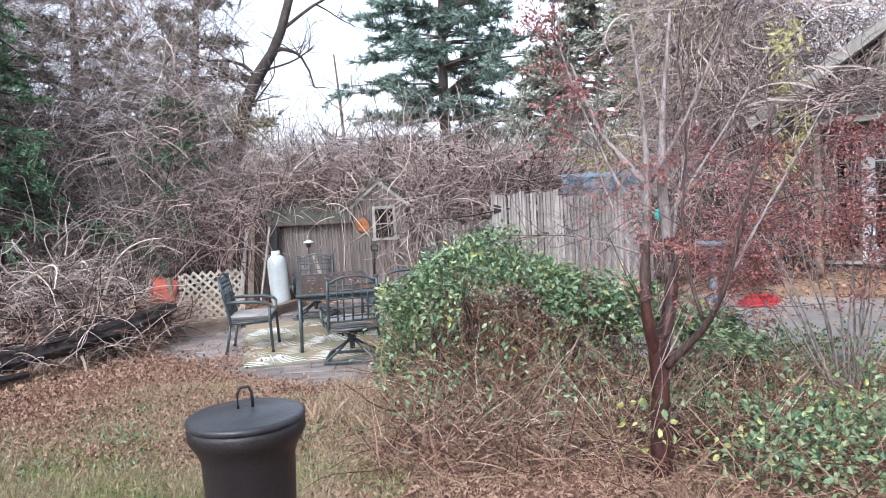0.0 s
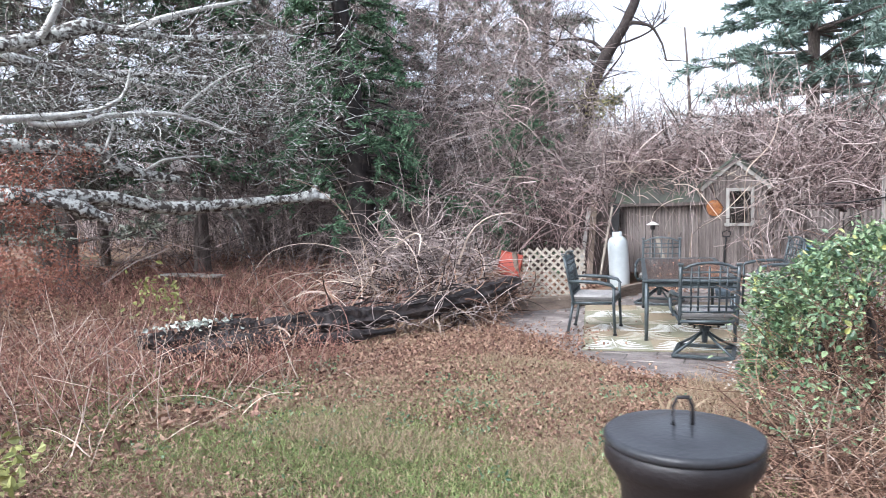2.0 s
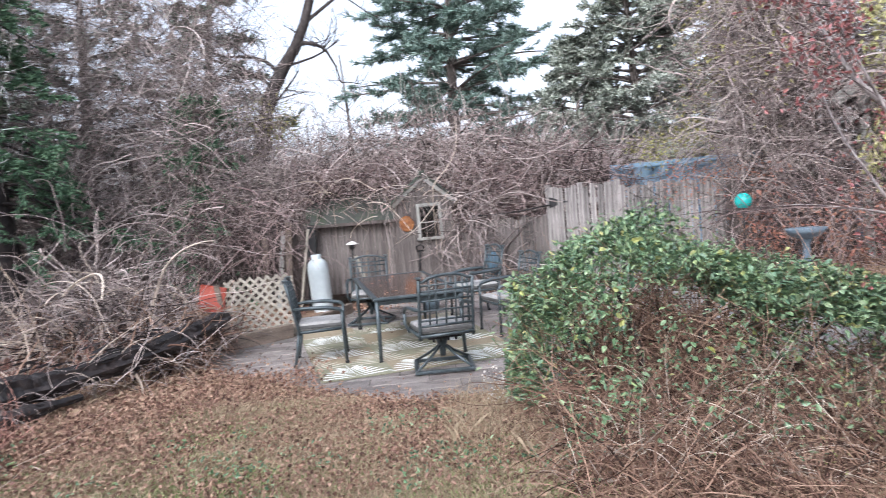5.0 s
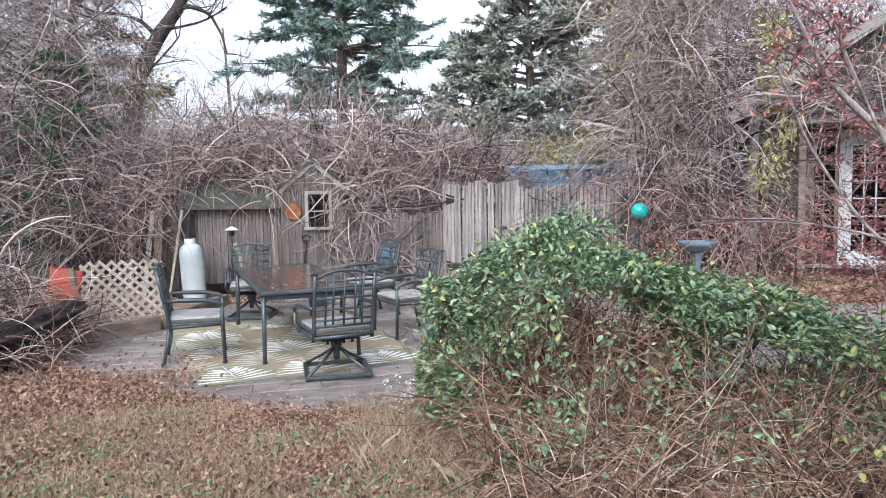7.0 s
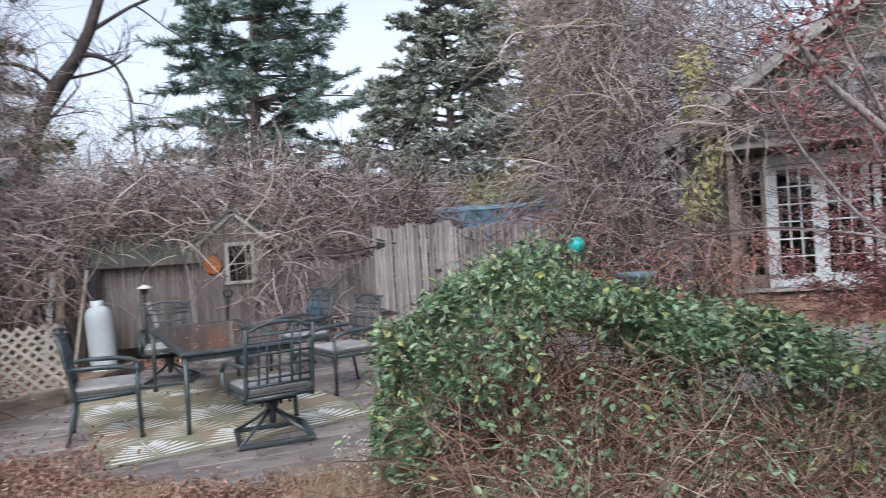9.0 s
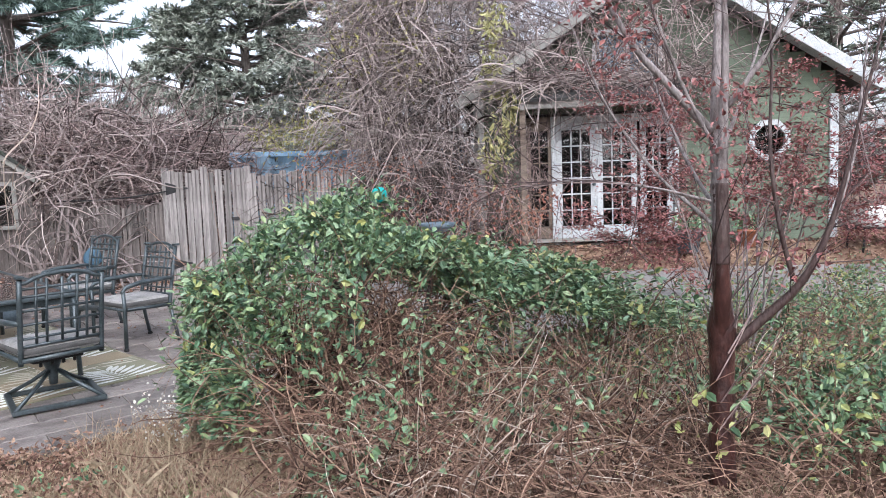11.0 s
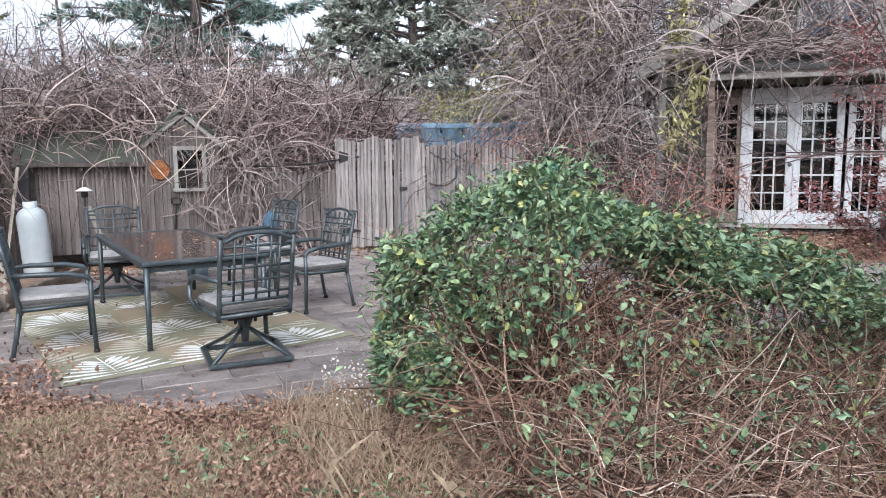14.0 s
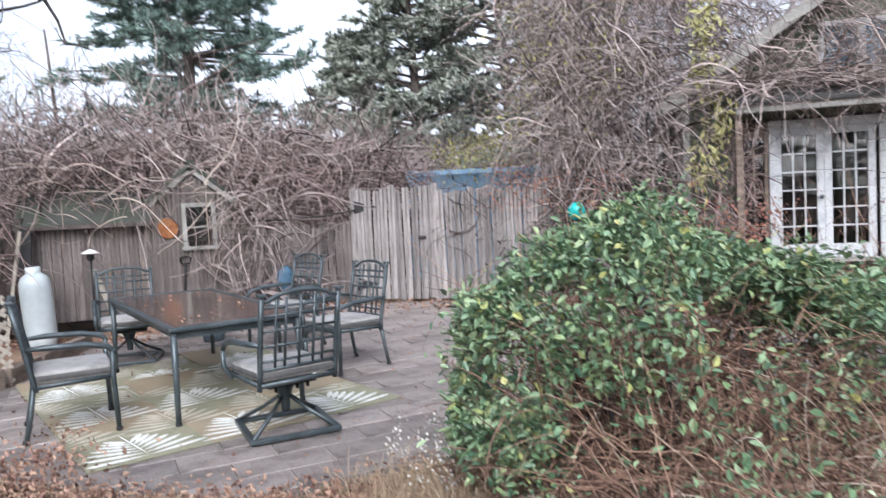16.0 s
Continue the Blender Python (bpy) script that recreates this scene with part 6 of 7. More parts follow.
tangle("bare_vine_heap", "bare vines spilling over the fence and container", 83, 1500, mound(5.2, 9.6, 3.0, 1.0, 2.2, 3.1), (0.5, 1.6), (0.005, 0.010), M_vine, 0.3, 0.06, pts=9)
tangle("bare_vine_heap", "bare vines over the fence beside the shed", 80, 1300, lambda r, n: np.c_[r.uniform(0.3, 2.1, n), r.uniform(6.1, 7.2, n), r.uniform(1.2, 2.5, n)], (0.4, 1.3), (0.004, 0.009), M_vine_red, 0.32, 0.06, pts=9)
tangle("looping_vines", "long thick pale vines looping over the shed and fence", 74, 230, lambda r, n: np.c_[r.uniform(-2.6, 2.4, n), r.uniform(6.2, 7.0, n), r.uniform(1.75, 3.0, n)], (0.8, 2.0), (0.007, 0.013), M_vine, 0.34, 0.10, pts=18)
tangle("looping_vines", "long pale vines looping in the curtain by the house", 73, 190, house_place(-2.6, 0.2, 0.1, 0.6, 1.4, 5.0), (0.9, 2.2), (0.006, 0.011), M_vine, 0.32, 0.12, pts=18)
tangle("hanging_vines", "bare vines hanging down over the fence by the shed", 84, 120, lambda r, n: np.c_[r.uniform(0.2, 1.15, n), r.uniform(5.7, 5.95, n), r.uniform(1.1, 2.0, n)], (0.6, 1.5), (0.005, 0.011), M_vine, 0.28, 0.14, pts=12)
tangle("bare_vine_heap", "bare vines lying on the lean-to roof", 76, 700, lambda r, n: np.c_[r.uniform(-2.6, -0.5, n), r.uniform(6.1, 7.0, n), r.uniform(1.85, 2.6, n)], (0.4, 1.1), (0.004, 0.009), M_vine_red, 0.32, 0.04, pts=9)
tangle("hanging_vines", "pale vines trailing over the shed front", 85, 34, lambda r, n: np.c_[r.uniform(-2.4, 0.4, n), r.uniform(5.7, 5.98, n), r.uniform(1.6, 2.2, n)], (0.6, 1.5), (0.006, 0.011), M_cane, 0.22, 0.12, pts=14)
tangle("hanging_vines", "thick twisted vine stems beside the shed", 86, 80, lambda r, n: np.c_[r.uniform(0.35, 1.25, n), r.uniform(5.6, 5.9, n), r.uniform(0.2, 0.35, n)], (1.3, 2.3), (0.012, 0.028), M_pale_bark, 0.36, 0.03, (0.1, 0.1, 1.9), 20)
tangle("hanging_vines", "dark vines hanging over the plank screen", 79, 360, lambda r, n: np.c_[r.uniform(-4.6, -2.5, n), r.uniform(5.4, 6.0, n), r.uniform(0.8, 2.2, n)], (0.5, 1.5), (0.004, 0.010), M_vine_red, 0.3, 0.1)
tangle("hanging_vines", "sparse dark vines climbing over the gate", 87, 70, lambda r, n: (lambda u: np.c_[3.3 + 1.5 * u, 4.9 - 0.64 * u, r.uniform(0.9, 1.9, n)])(r.random(n)), (0.4, 0.9), (0.004, 0.007), M_vine_dark, 0.4, 0.06)


tangle("hanging_vines", "great curtain of bare vines over the house corner", 88, 3800, house_place(-1.9, -0.1, -0.8, 0.5, 1.4, 6.2), (0.7, 2.0), (0.003, 0.008), M_vine, 0.32, 0.10, pts=10)
# dark stems added to deepen the curtain's inner shade
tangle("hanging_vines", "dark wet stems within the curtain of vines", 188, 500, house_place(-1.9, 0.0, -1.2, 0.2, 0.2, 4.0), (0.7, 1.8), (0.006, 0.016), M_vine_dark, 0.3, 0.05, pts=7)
tangle("hanging_vines", "vines growing behind the eave over the roof", 189, 1100, house_place(-0.3, 1.6, -1.4, -0.45, 3.2, 6.2), (0.7, 1.8), (0.004, 0.010), M_vine, 0.32, 0.06, pts=9)
tangle("hanging_vines", "bare vines high in the trees by the house", 78, 1100, house_place(-2.5, -0.9, -1.6, 0.2, 2.6, 6.6), (0.7, 1.8), (0.004, 0.009), M_vine, 0.32, 0.03, pts=9)
tangle("hanging_vines", "purple-brown vines massed low at the house corner", 89, 600, house_place(-1.6, 0.7, 0.0, 0.8, 0.2, 1.6), (0.5, 1.4), (0.004, 0.010), M_vine_red, 0.34, 0.08, pts=9)
tangle("hanging_vines", "bare vines lying over the porch awning", 90, 620, house_place(0.6, 3.5, 0.2, 0.9, 2.95, 3.15), (0.6, 1.5), (0.005, 0.010), M_vine, 0.22, 0.03, flat=0.2, pts=11)
tangle("hanging_vines", "thin vines across the house gable", 91, 1000, house_place(0.1, 3.8, 0.1, 0.5, 2.95, 4.6), (0.6, 1.6), (0.004, 0.009), M_vine, 0.28, 0.06, pts=10)
tangle("hanging_vines", "thin vines before the side light", 92, 240, house_place(0.2, 1.1, 0.35, 0.7, 0.7, 2.5), (0.4, 1.1), (0.003, 0.008), M_vine_red, 0.25, 0.14, pts=10)

# left-hand thicket
tangle("thicket_brush", "grey-brown thicket of bare stems and vines", 93, 6000, lambda r, n: np.c_[r.uniform(-14, -4.0, n), r.uniform(5.2, 10.5, n), 0.2 + 7.5 * r.random(n) ** 0.9], (0.8, 2.4), (0.004, 0.009), M_vine, 0.32, 0.06, pts=8)
tangle("thicket_brush", "dark inner thicket of bare stems", 94, 3000, lambda r, n: np.c_[r.uniform(-16, -4.5, n), r.uniform(8, 15, n), 0.2 + 5.0 * r.random(n)], (0.9, 2.6), (0.006, 0.014), M_wood_dark, 0.25, 0.02, pts=6)
tangle("thicket_brush", "pinkish bare vines draped over the thicket", 95, 1500, lambda r, n: np.c_[r.uniform(-5.8, -3.2, n), r.uniform(6.2, 8.5, n), 1.2 + 3.6 * r.random(n) ** 1.4], (0.8, 2.2), (0.004, 0.008), M_vine, 0.35, 0.1, pts=8)
tangle("thicket_brush", "fine grey-brown vines hung before the conifers", 75, 5200, lambda r, n: np.c_[r.uniform(-14.5, -8.2, n), r.uniform(-3.5, 7.5, n), 0.3 + 6.8 * r.random(n) ** 0.9], (0.6, 1.8), (0.003, 0.008), M_vine_dim, 0.32, 0.06, pts=8)
tangle("thicket_brush", "high grey vines closing the wood's edge", 193, 3600, lambda r, n: np.c_[r.uniform(-17, -4.6, n), r.uniform(6.5, 12.0, n), 3.0 + 6.5 * r.random(n)], (0.9, 2.6), (0.004, 0.010), M_vine, 0.3, 0.03, pts=8)
tangle("looping_vines", "pale vines looping through the thicket", 195, 420, lambda r, n: np.c_[r.uniform(-9.5, -3.6, n), r.uniform(4.8, 6.5, n), 0.6 + 3.6 * r.random(n)], (0.8, 2.2), (0.006, 0.011), M_vine, 0.3, 0.1, pts=16)
tangle("sapling_brush", "thin upright saplings in the far woods", 96, 1300, lambda r, n: np.c_[r.uniform(-34, -8, n), r.uniform(5.0, 26, n), np.full(n, 0.25)], (2.0, 5.5), (0.010, 0.03), M_wood_dark, 0.06, 0.0, (0, 0, 6), 6)
tangle("far_brush", "hazy far brush between the trunks", 97, 3800, lambda r, n: np.c_[r.uniform(-34, -9, n), r.uniform(9, 26, n), 0.2 + 4.2 * r.random(n)], (1.2, 3.5), (0.010, 0.02), M_vine, 0.25, 0.0, pts=6)
tangle("far_brush", "hazy far brush behind the pine", 98, 3400, lambda r, n: np.c_[r.uniform(-12, 14, n), r.uniform(15, 24, n), 0.2 + 3.4 * r.random(n) ** 1.2], (1.0, 2.6), (0.009, 0.016), M_vine, 0.25, 0.0, pts=6)
tangle("far_brush", "bare brush beyond the house and drive", 99, 1600, lambda r, n: np.c_[r.uniform(13, 20, n), r.uniform(-10, 10, n), 0.2 + 3.4 * r.random(n)], (1.2, 3.2), (0.008, 0.016), M_vine, 0.25, 0.0, pts=6)
tangle("thicket_brush", "low grey brush at the wood's edge", 77, 2600, lambda r, n: np.c_[r.uniform(-16, -6.5, n), r.uniform(3.5, 9.5, n), 0.2 + 2.4 * r.random(n)], (0.6, 1.6), (0.004, 0.009), M_wood_dark, 0.25, 0.03, pts=7)
tangle("low_brush", "low dead weeds beyond the fallen log", 100, 3600, lambda r, n: np.c_[r.uniform(-13, -3.6, n), r.uniform(-1.2, 6.0, n), np.full(n, 0.1)], (0.2, 0.7), (0.003, 0.006), M_red_cane, 0.25, 0.04, (0, 0, 2.2), 6)
tangle("low_brush", "low dead weeds before the fallen log", 101, 5200, lambda r, n: (lambda y: np.c_[r.uniform(-8, -3.2, n) - 0.25 * np.clip(-3 - y, 0, 3), y, np.full(n, 0.1)])(r.uniform(-6.0, -1.5, n)), (0.12, 0.42), (0.0022, 0.0045), M_red_cane, 0.25, 0.05, (0, 0, 1.6), 6)
tangle("low_brush", "broken tan stalks leaning in the dead weeds", 201, 420, lambda r, n: np.c_[r.uniform(-7.5, -2.6, n), r.uniform(-6.0, -2.4, n), np.full(n, 0.1)], (0.3, 0.9), (0.003, 0.006), M_cane, 0.14, 0.06, (0, 0, 1.2), 8)
tangle("brush_pile", "heap of tan cut canes and twigs behind the log", 102, 1100, mound(-4.3, 2.1, 0.95, 0.9, 0.12, 1.1, 0.8), (0.4, 1.1), (0.003, 0.008), M_vine, 0.3, 0.06)
tangle("brush_pile", "brown twigs heaped behind the log", 103, 1500, mound(-3.9, 1.6, 1.1, 0.8, 0.1, 0.75, 0.9), (0.3, 0.9), (0.004, 0.009), M_brown_cane, 0.3, 0.08)
tangle("brush_pile", "tall heap of pale looping canes thrown over the log", 202, 620, mound(-4.3, 1.5, 1.2, 0.8, 0.2, 1.5, 0.6), (0.7, 1.7), (0.004, 0.008), M_vine, 0.36, 0.13, pts=16, flat=0.5)
tangle("brush_pile", "a few pale bent canes on top of the heap", 205, 40, mound(-4.3, 1.3, 1.1, 0.7, 0.5, 1.5, 0.5), (0.9, 1.8), (0.006, 0.010), M_cane, 0.22, 0.16, (0, 0, 0.6), 18)
# near-black twigs carry the shade beneath the canes
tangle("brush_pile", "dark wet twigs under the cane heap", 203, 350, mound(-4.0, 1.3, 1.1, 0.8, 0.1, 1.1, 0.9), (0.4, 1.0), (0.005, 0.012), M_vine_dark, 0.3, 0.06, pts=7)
tangle("brush_pile", "pale canes lying across the fallen trunk", 204, 26, lambda r, n: (lambda f: np.c_[-4.7 + 1.9 * f, -2.0 + 3.2 * f, np.full(n, 0.15)])(r.random(n)), (0.6, 1.3), (0.006, 0.012), M_cane, 0.16, 0.14, (0.3, -0.3, 1.3), 12)
tangle("arching_canes", "long arching tan canes beside the brush pile", 104, 34, lambda r, n: np.c_[r.uniform(-5.6, -3.8, n), r.uniform(0.2, 1.8, n), r.uniform(0.2, 0.6, n)], (2.0, 3.4), (0.006, 0.011), M_cane, 0.09, 0.16, (-1.6, 0.2, 1.5), 16)
tangle("arching_canes", "pale vines looping up against the cedar", 105, 45, lambda r, n: np.c_[r.uniform(-6.0, -4.0, n), r.uniform(2.6, 4.2, n), r.uniform(0.6, 1.8, n)], (1.0, 2.2), (0.004, 0.009), M_vine, 0.24, 0.10, (0, 0, 1.4), 14)

bn = thing("plank_bench", pose(-9.9, 2.0, 0.02, 0, 0, 4), "low grey plank bench at the edge of the woods", "bench")
part("seat_plank", boxm((0, 0, 0.33), (1.5, 0.28, 0.045), None, 0.01), M_grey_trim, bn)
for sx in (-0.6, 0.6):
    part("leg", boxm((sx, 0, 0.12), (0.07, 0.25, 0.4), None, 0.01), M_old_wood, bn)

# rusty and yellow leaves in the thickets
def leaf_cloud(name, label, seed, n, place, size, mat, width=0.5, hang=-0.5, category="leaves"):
    rng = np.random.default_rng(seed)
    c = place(rng, n)
    return solo(name, raw_mesh(name, *leaf_arrays(c, rng.normal(size=(n, 3)) + (0, 0, hang), rng.uniform(size[0], size[1], n), width, 0.25, rng), mat), label, category, kind="stuff")


def clusters(k, spread, area):
    def place(rng, n):
        c = area(rng, k)
        return c[rng.integers(0, k, n)] + rng.normal(0, 1, (n, 3)) * spread
    return place


leaf_cloud("yellow_leaves", "yellow-green compound leaves hanging at the house corner", 111, 520, clusters(22, (0.09, 0.09, 0.16), house_place(0.2, 0.62, 0.5, 0.85, 1.8, 4.6)), (0.06, 0.14), M_leaf_gold, 0.42, -0.9)
leaf_cloud("yellow_leaves", "olive leaves on the vine curtain", 112, 1500, clusters(40, (0.2, 0.2, 0.4), house_place(-2.4, -0.6, -0.2, 0.6, 2.8, 6.2)), (0.04, 0.09), M_leaf_olive, 0.45, -0.9)
leaf_cloud("rust_leaves", "rust-coloured leaves at the foot of the house corner", 113, 800, clusters(26, (0.14, 0.14, 0.18), house_place(-1.6, 1.2, 0.5, 1.2, 0.5, 1.7)), (0.04, 0.08), M_leaf_rust, 0.6)
leaf_cloud("rust_leaves", "dead red-brown leaves clinging to the fence-top vines", 114, 500, clusters(30, (0.2, 0.1, 0.08), lambda r, n: np.c_[r.uniform(3.8, 6.2, n), r.uniform(4.0, 4.5, n), r.uniform(1.5, 2.0, n)]), (0.03, 0.055), M_leaf_rust, 0.6)
leaf_cloud("yellow_leaves", "olive leaves above the container", 115, 900, clusters(16, (0.25, 0.2, 0.2), lambda r, n: np.c_[r.uniform(4.2, 6.0, n), r.uniform(6.3, 7.5, n), r.uniform(2.3, 3.0, n)]), (0.04, 0.08), M_leaf_olive, 0.5)
leaf_cloud("rust_leaves", "rusty leaves on a shrub at the wood's edge", 116, 8000, clusters(60, (0.16, 0.16, 0.12), lambda r, n: np.c_[r.uniform(-8.4, -6.9, n), r.uniform(-3.5, -2.2, n), r.uniform(0.7, 2.5, n)]), (0.025, 0.045), M_leaf_rust, 0.6)
leaf_cloud("yellow_leaves", "yellow leaves on a low weed", 117, 120, clusters(6, (0.12, 0.12, 0.1), lambda r, n: np.c_[r.uniform(-6.6, -6.2, n), r.uniform(-1.9, -1.4, n), r.uniform(0.35, 0.75, n)]), (0.05, 0.1), M_leaf_yellow, 0.5)
leaf_cloud("yellow_leaves", "olive leaves on the leaning tree's vines", 118, 700, clusters(14, (0.25, 0.25, 0.25), lambda r, n: np.c_[r.uniform(-4.2, -3.4, n), r.uniform(8.5, 9.2, n), r.uniform(3.4, 4.4, n)]), (0.05, 0.09), M_leaf_olive, 0.5)


# ---- honeysuckle mound and hedge ----
def build_bush():
    rng = np.random.default_rng(121)
    t = thing("honeysuckle_bush", pose(0, 0, 0), "rounded honeysuckle bush, glossy green on top with bare brown stems beneath", "bush")
    cx, cy = 1.85, -1.85
    n = 800
    a = rng.random(n) * 6.28
    s = np.c_[cx + 0.35 * rng.normal(size=n), cy + 0.3 * rng.normal(size=n), 0.05 + 0.5 * rng.random(n)]
    d = np.c_[np.cos(a), np.sin(a), rng.uniform(0.5, 2.2, n)]
    P = wander(rng, s, d, rng.uniform(0.45, 1.0, n), 9, 0.2, 0.12)
    part("stem_growth", raw_mesh("stem_growth", *tube_arrays(P, taper(rng.uniform(0.003, 0.008, n), 9), 4), M_brown_cane), None, t)

    for pts, rad in (([(1.75, -2.0, 0.0), (1.7, -2.25, 0.45), (1.6, -2.3, 0.85), (1.5, -2.2, 1.1), (1.4, -2.0, 1.25)], [0.03, 0.026, 0.022, 0.018, 0.01]),
                     ([(1.95, -2.0, 0.0), (2.1, -2.2, 0.5), (2.2, -2.2, 0.85), (2.3, -2.1, 1.0)], [0.024, 0.02, 0.016, 0.01]),
                     ([(1.6, -2.0, 0.0), (1.35, -2.2, 0.5), (1.2, -2.2, 0.85), (1.15, -2.1, 1.05)], [0.022, 0.018, 0.014, 0.009]),
                     ([(2.4, -2.2, 0.0), (2.7, -2.45, 0.4), (3.0, -2.4, 0.75)], [0.02, 0.016, 0.01])):
        part("main_stem", raw_mesh("main_stem", *knobbly(pts, rad, 8, rng, 0.15, 24), M_tree_dark, True), None, t)

    def top(u, v):
        """Height of the green dome over (u, v) from its middle."""
        e = np.clip(1 - (u / 1.12) ** 2 - (v / 1.05) ** 2, 0, 1)
        return 1.47 * e ** 0.42 + 0.05 * np.sin(5 * u + 1) * np.cos(6 * v)

    def clump(p):
        """Uneven growth: full sprays and thin gaps."""
        return np.sin(7.1 * p[:, 0] + 2.0 * np.sin(5 * p[:, 2])) + np.sin(8.3 * p[:, 1] + 3 * p[:, 2]) + np.sin(11 * p[:, 2] + 4 * p[:, 0])
    k = 44000
    u, v = rng.uniform(-1.12, 1.12, k), rng.uniform(-1.05, 1.05, k)
    e = (u / 1.12) ** 2 + (v / 1.05) ** 2
    ok = (e < 1) & (rng.random(k) < 0.5 + 0.5 * e)
    u, v = u[ok], v[ok]
    z = top(u, v) - 0.25 * rng.random(len(u)) ** 2 + rng.normal(0, 0.05, len(u))
    C = np.c_[cx + u, cy + v, z]
    hollow = (v < 0.2) & (np.abs(u + 0.05) < 0.5 + 0.1 * np.sin(9 * z)) & (z < 1.12 + 0.08 * np.sin(7 * u)) & (rng.random(len(u)) < 0.6)
    bare = (v < 0.15) & (z < 0.9 + 0.2 * np.sin(4 * u + 1)) & (rng.random(len(u)) < 0.9) & (u > -0.9)
    thin = clump(C) < rng.normal(-0.35, 0.45, len(C))
    C = C[~bare & ~thin & ~hollow & (z > 0.2)]
    # trailing skirt on the patio side
    q = 3600
    ang = rng.uniform(2.3, 3.7, q)
    rr = rng.uniform(0.76, 0.94, q)
    K = np.c_[cx + 1.12 * rr * np.cos(ang), cy + 1.0 * rr * np.sin(ang), rng.uniform(0.3, 1.1, q)]
    C = np.vstack([C, K[clump(K) > rng.normal(-0.3, 0.6, q)]])
    # lower shoulder running right
    q = 15000
    x = rng.uniform(2.2, 3.75, q)
    zz = (1.27 - 0.33 * (x - 2.2)) * rng.uniform(0.68, 1.06, q)
    K = np.c_[x, -2.1 - 0.25 * (x - 2.2) + rng.normal(0, 0.36, q), zz]
    C = np.vstack([C, K[clump(K) > rng.normal(-0.4, 0.6, q)]])
    # strands hanging from the crown, leaves in pairs along them
    q = 120
    ang = np.where(rng.random(q) < 0.5, rng.uniform(2.2, 3.5, q), rng.uniform(3.9, 6.3, q))
    s = np.c_[cx + 0.95 * np.cos(ang) * rng.uniform(0.75, 1.0, q), cy + 0.92 * np.sin(ang) * rng.uniform(0.75, 1.0, q), rng.uniform(0.75, 1.2, q)]
    H = wander(rng, s, np.c_[0.5 * np.cos(ang), 0.5 * np.sin(ang), -0.2 + 0 * ang], rng.uniform(0.25, 0.7, q), 9, 0.2, 0.3)
    part("trailing_growth", raw_mesh("trailing_growth", *tube_arrays(H, taper(np.full(q, 0.0025), 9), 3), M_brown_cane), None, t)
    K = np.repeat(H[:, 1:].reshape(-1, 3), 2, 0)
    C = np.vstack([C, K + rng.normal(0, 0.018, K.shape)])
    D = np.c_[C[:, 0] - cx, C[:, 1] - cy, np.full(len(C), 0.25)] * 0.6 + rng.normal(0, 0.6, (len(C), 3)) + (0, 0, -0.15)
    part("foliage", raw_mesh("leaves", *leaf_arrays(C, D, 0.024 + 0.044 * rng.random(len(C)) ** 1.4, 0.54, 0.14, rng, False, 0.62), M_leaf), None, t)
    i = rng.random(len(C)) < 0.035
    part("yellow_foliage", raw_mesh("yellow_leaves", *leaf_arrays(C[i] + rng.normal(0, 0.03, (i.sum(), 3)), rng.normal(size=(i.sum(), 3)), rng.uniform(0.035, 0.07, i.sum()), 0.55, 0.2, rng), M_leaf_yellow), None, t, "scattered yellow leaves")
    n = 700
    x = rng.uniform(1.05, 3.8, n)
    P = wander(rng, np.c_[x, -2.0 + rng.normal(0, 0.4, n), rng.uniform(0.4, 1.0, n)], rng.normal(size=(n, 3)), rng.uniform(0.4, 1.0, n), 8, 0.25, 0.05)
    part("twig_growth", raw_mesh("twigs", *tube_arrays(P, taper(rng.uniform(0.0018, 0.004, n), 8), 3), M_brown_cane), None, t)


build_bush()
tangle("dead_canes", "tangle of dead brown canes in front of the bush", 131, 4600, lambda r, n: (lambda y: np.c_[r.uniform(0.95, 4.0, n), y, 0.05 + (0.16 + 0.2 * (y + 3.9)) * r.random(n)])(r.uniform(-3.9, -2.2, n)), (0.25, 0.8), (0.002, 0.0044), M_brown_cane, 0.28, 0.09, pts=10)
tangle("dead_canes", "pale straw canes in front of the bush", 132, 420, lambda r, n: np.c_[r.uniform(0.9, 3.6, n), r.uniform(-3.7, -2.7, n), 0.06 + 0.25 * r.random(n)], (0.25, 0.7), (0.0022, 0.0042), M_cane, 0.24, 0.09, (0, 0, 0.5))
tangle("dead_canes", "tall pale canes arching out of the bush", 133, 20, lambda r, n: np.c_[r.uniform(1.2, 3.4, n), r.uniform(-3.1, -2.5, n), np.full(n, 0.1)], (0.7, 1.2), (0.004, 0.006), M_cane, 0.12, 0.10, (0, 0, 2.6), 14)
tangle("dead_canes", "dead canes round the red-leaved tree", 134, 1500, lambda r, n: np.c_[r.uniform(2.4, 5.6, n), r.uniform(-5.2, -2.9, n), 0.06 + 0.22 * r.random(n)], (0.3, 0.8), (0.0022, 0.0042), M_brown_cane, 0.3, 0.09)
leaf_cloud("ground_ivy", "green ground ivy round the tree foot and drive edge", 135, 15000, clusters(420, (0.13, 0.13, 0.07), lambda r, n: np.c_[r.uniform(3.0, 8.5, n), r.uniform(-4.6, -1.6, n), 0.12 + 0.34 * r.random(n)]), (0.025, 0.058), M_leaf, 0.6, 0.0)
leaf_cloud("ground_ivy", "yellowing sprigs among the ground ivy", 139, 1100, clusters(90, (0.1, 0.1, 0.08), lambda r, n: np.c_[r.uniform(2.4, 7.5, n), r.uniform(-4.6, -1.8, n), r.uniform(0.15, 0.5, n)]), (0.025, 0.055), M_leaf_yellow, 0.6, 0.0)
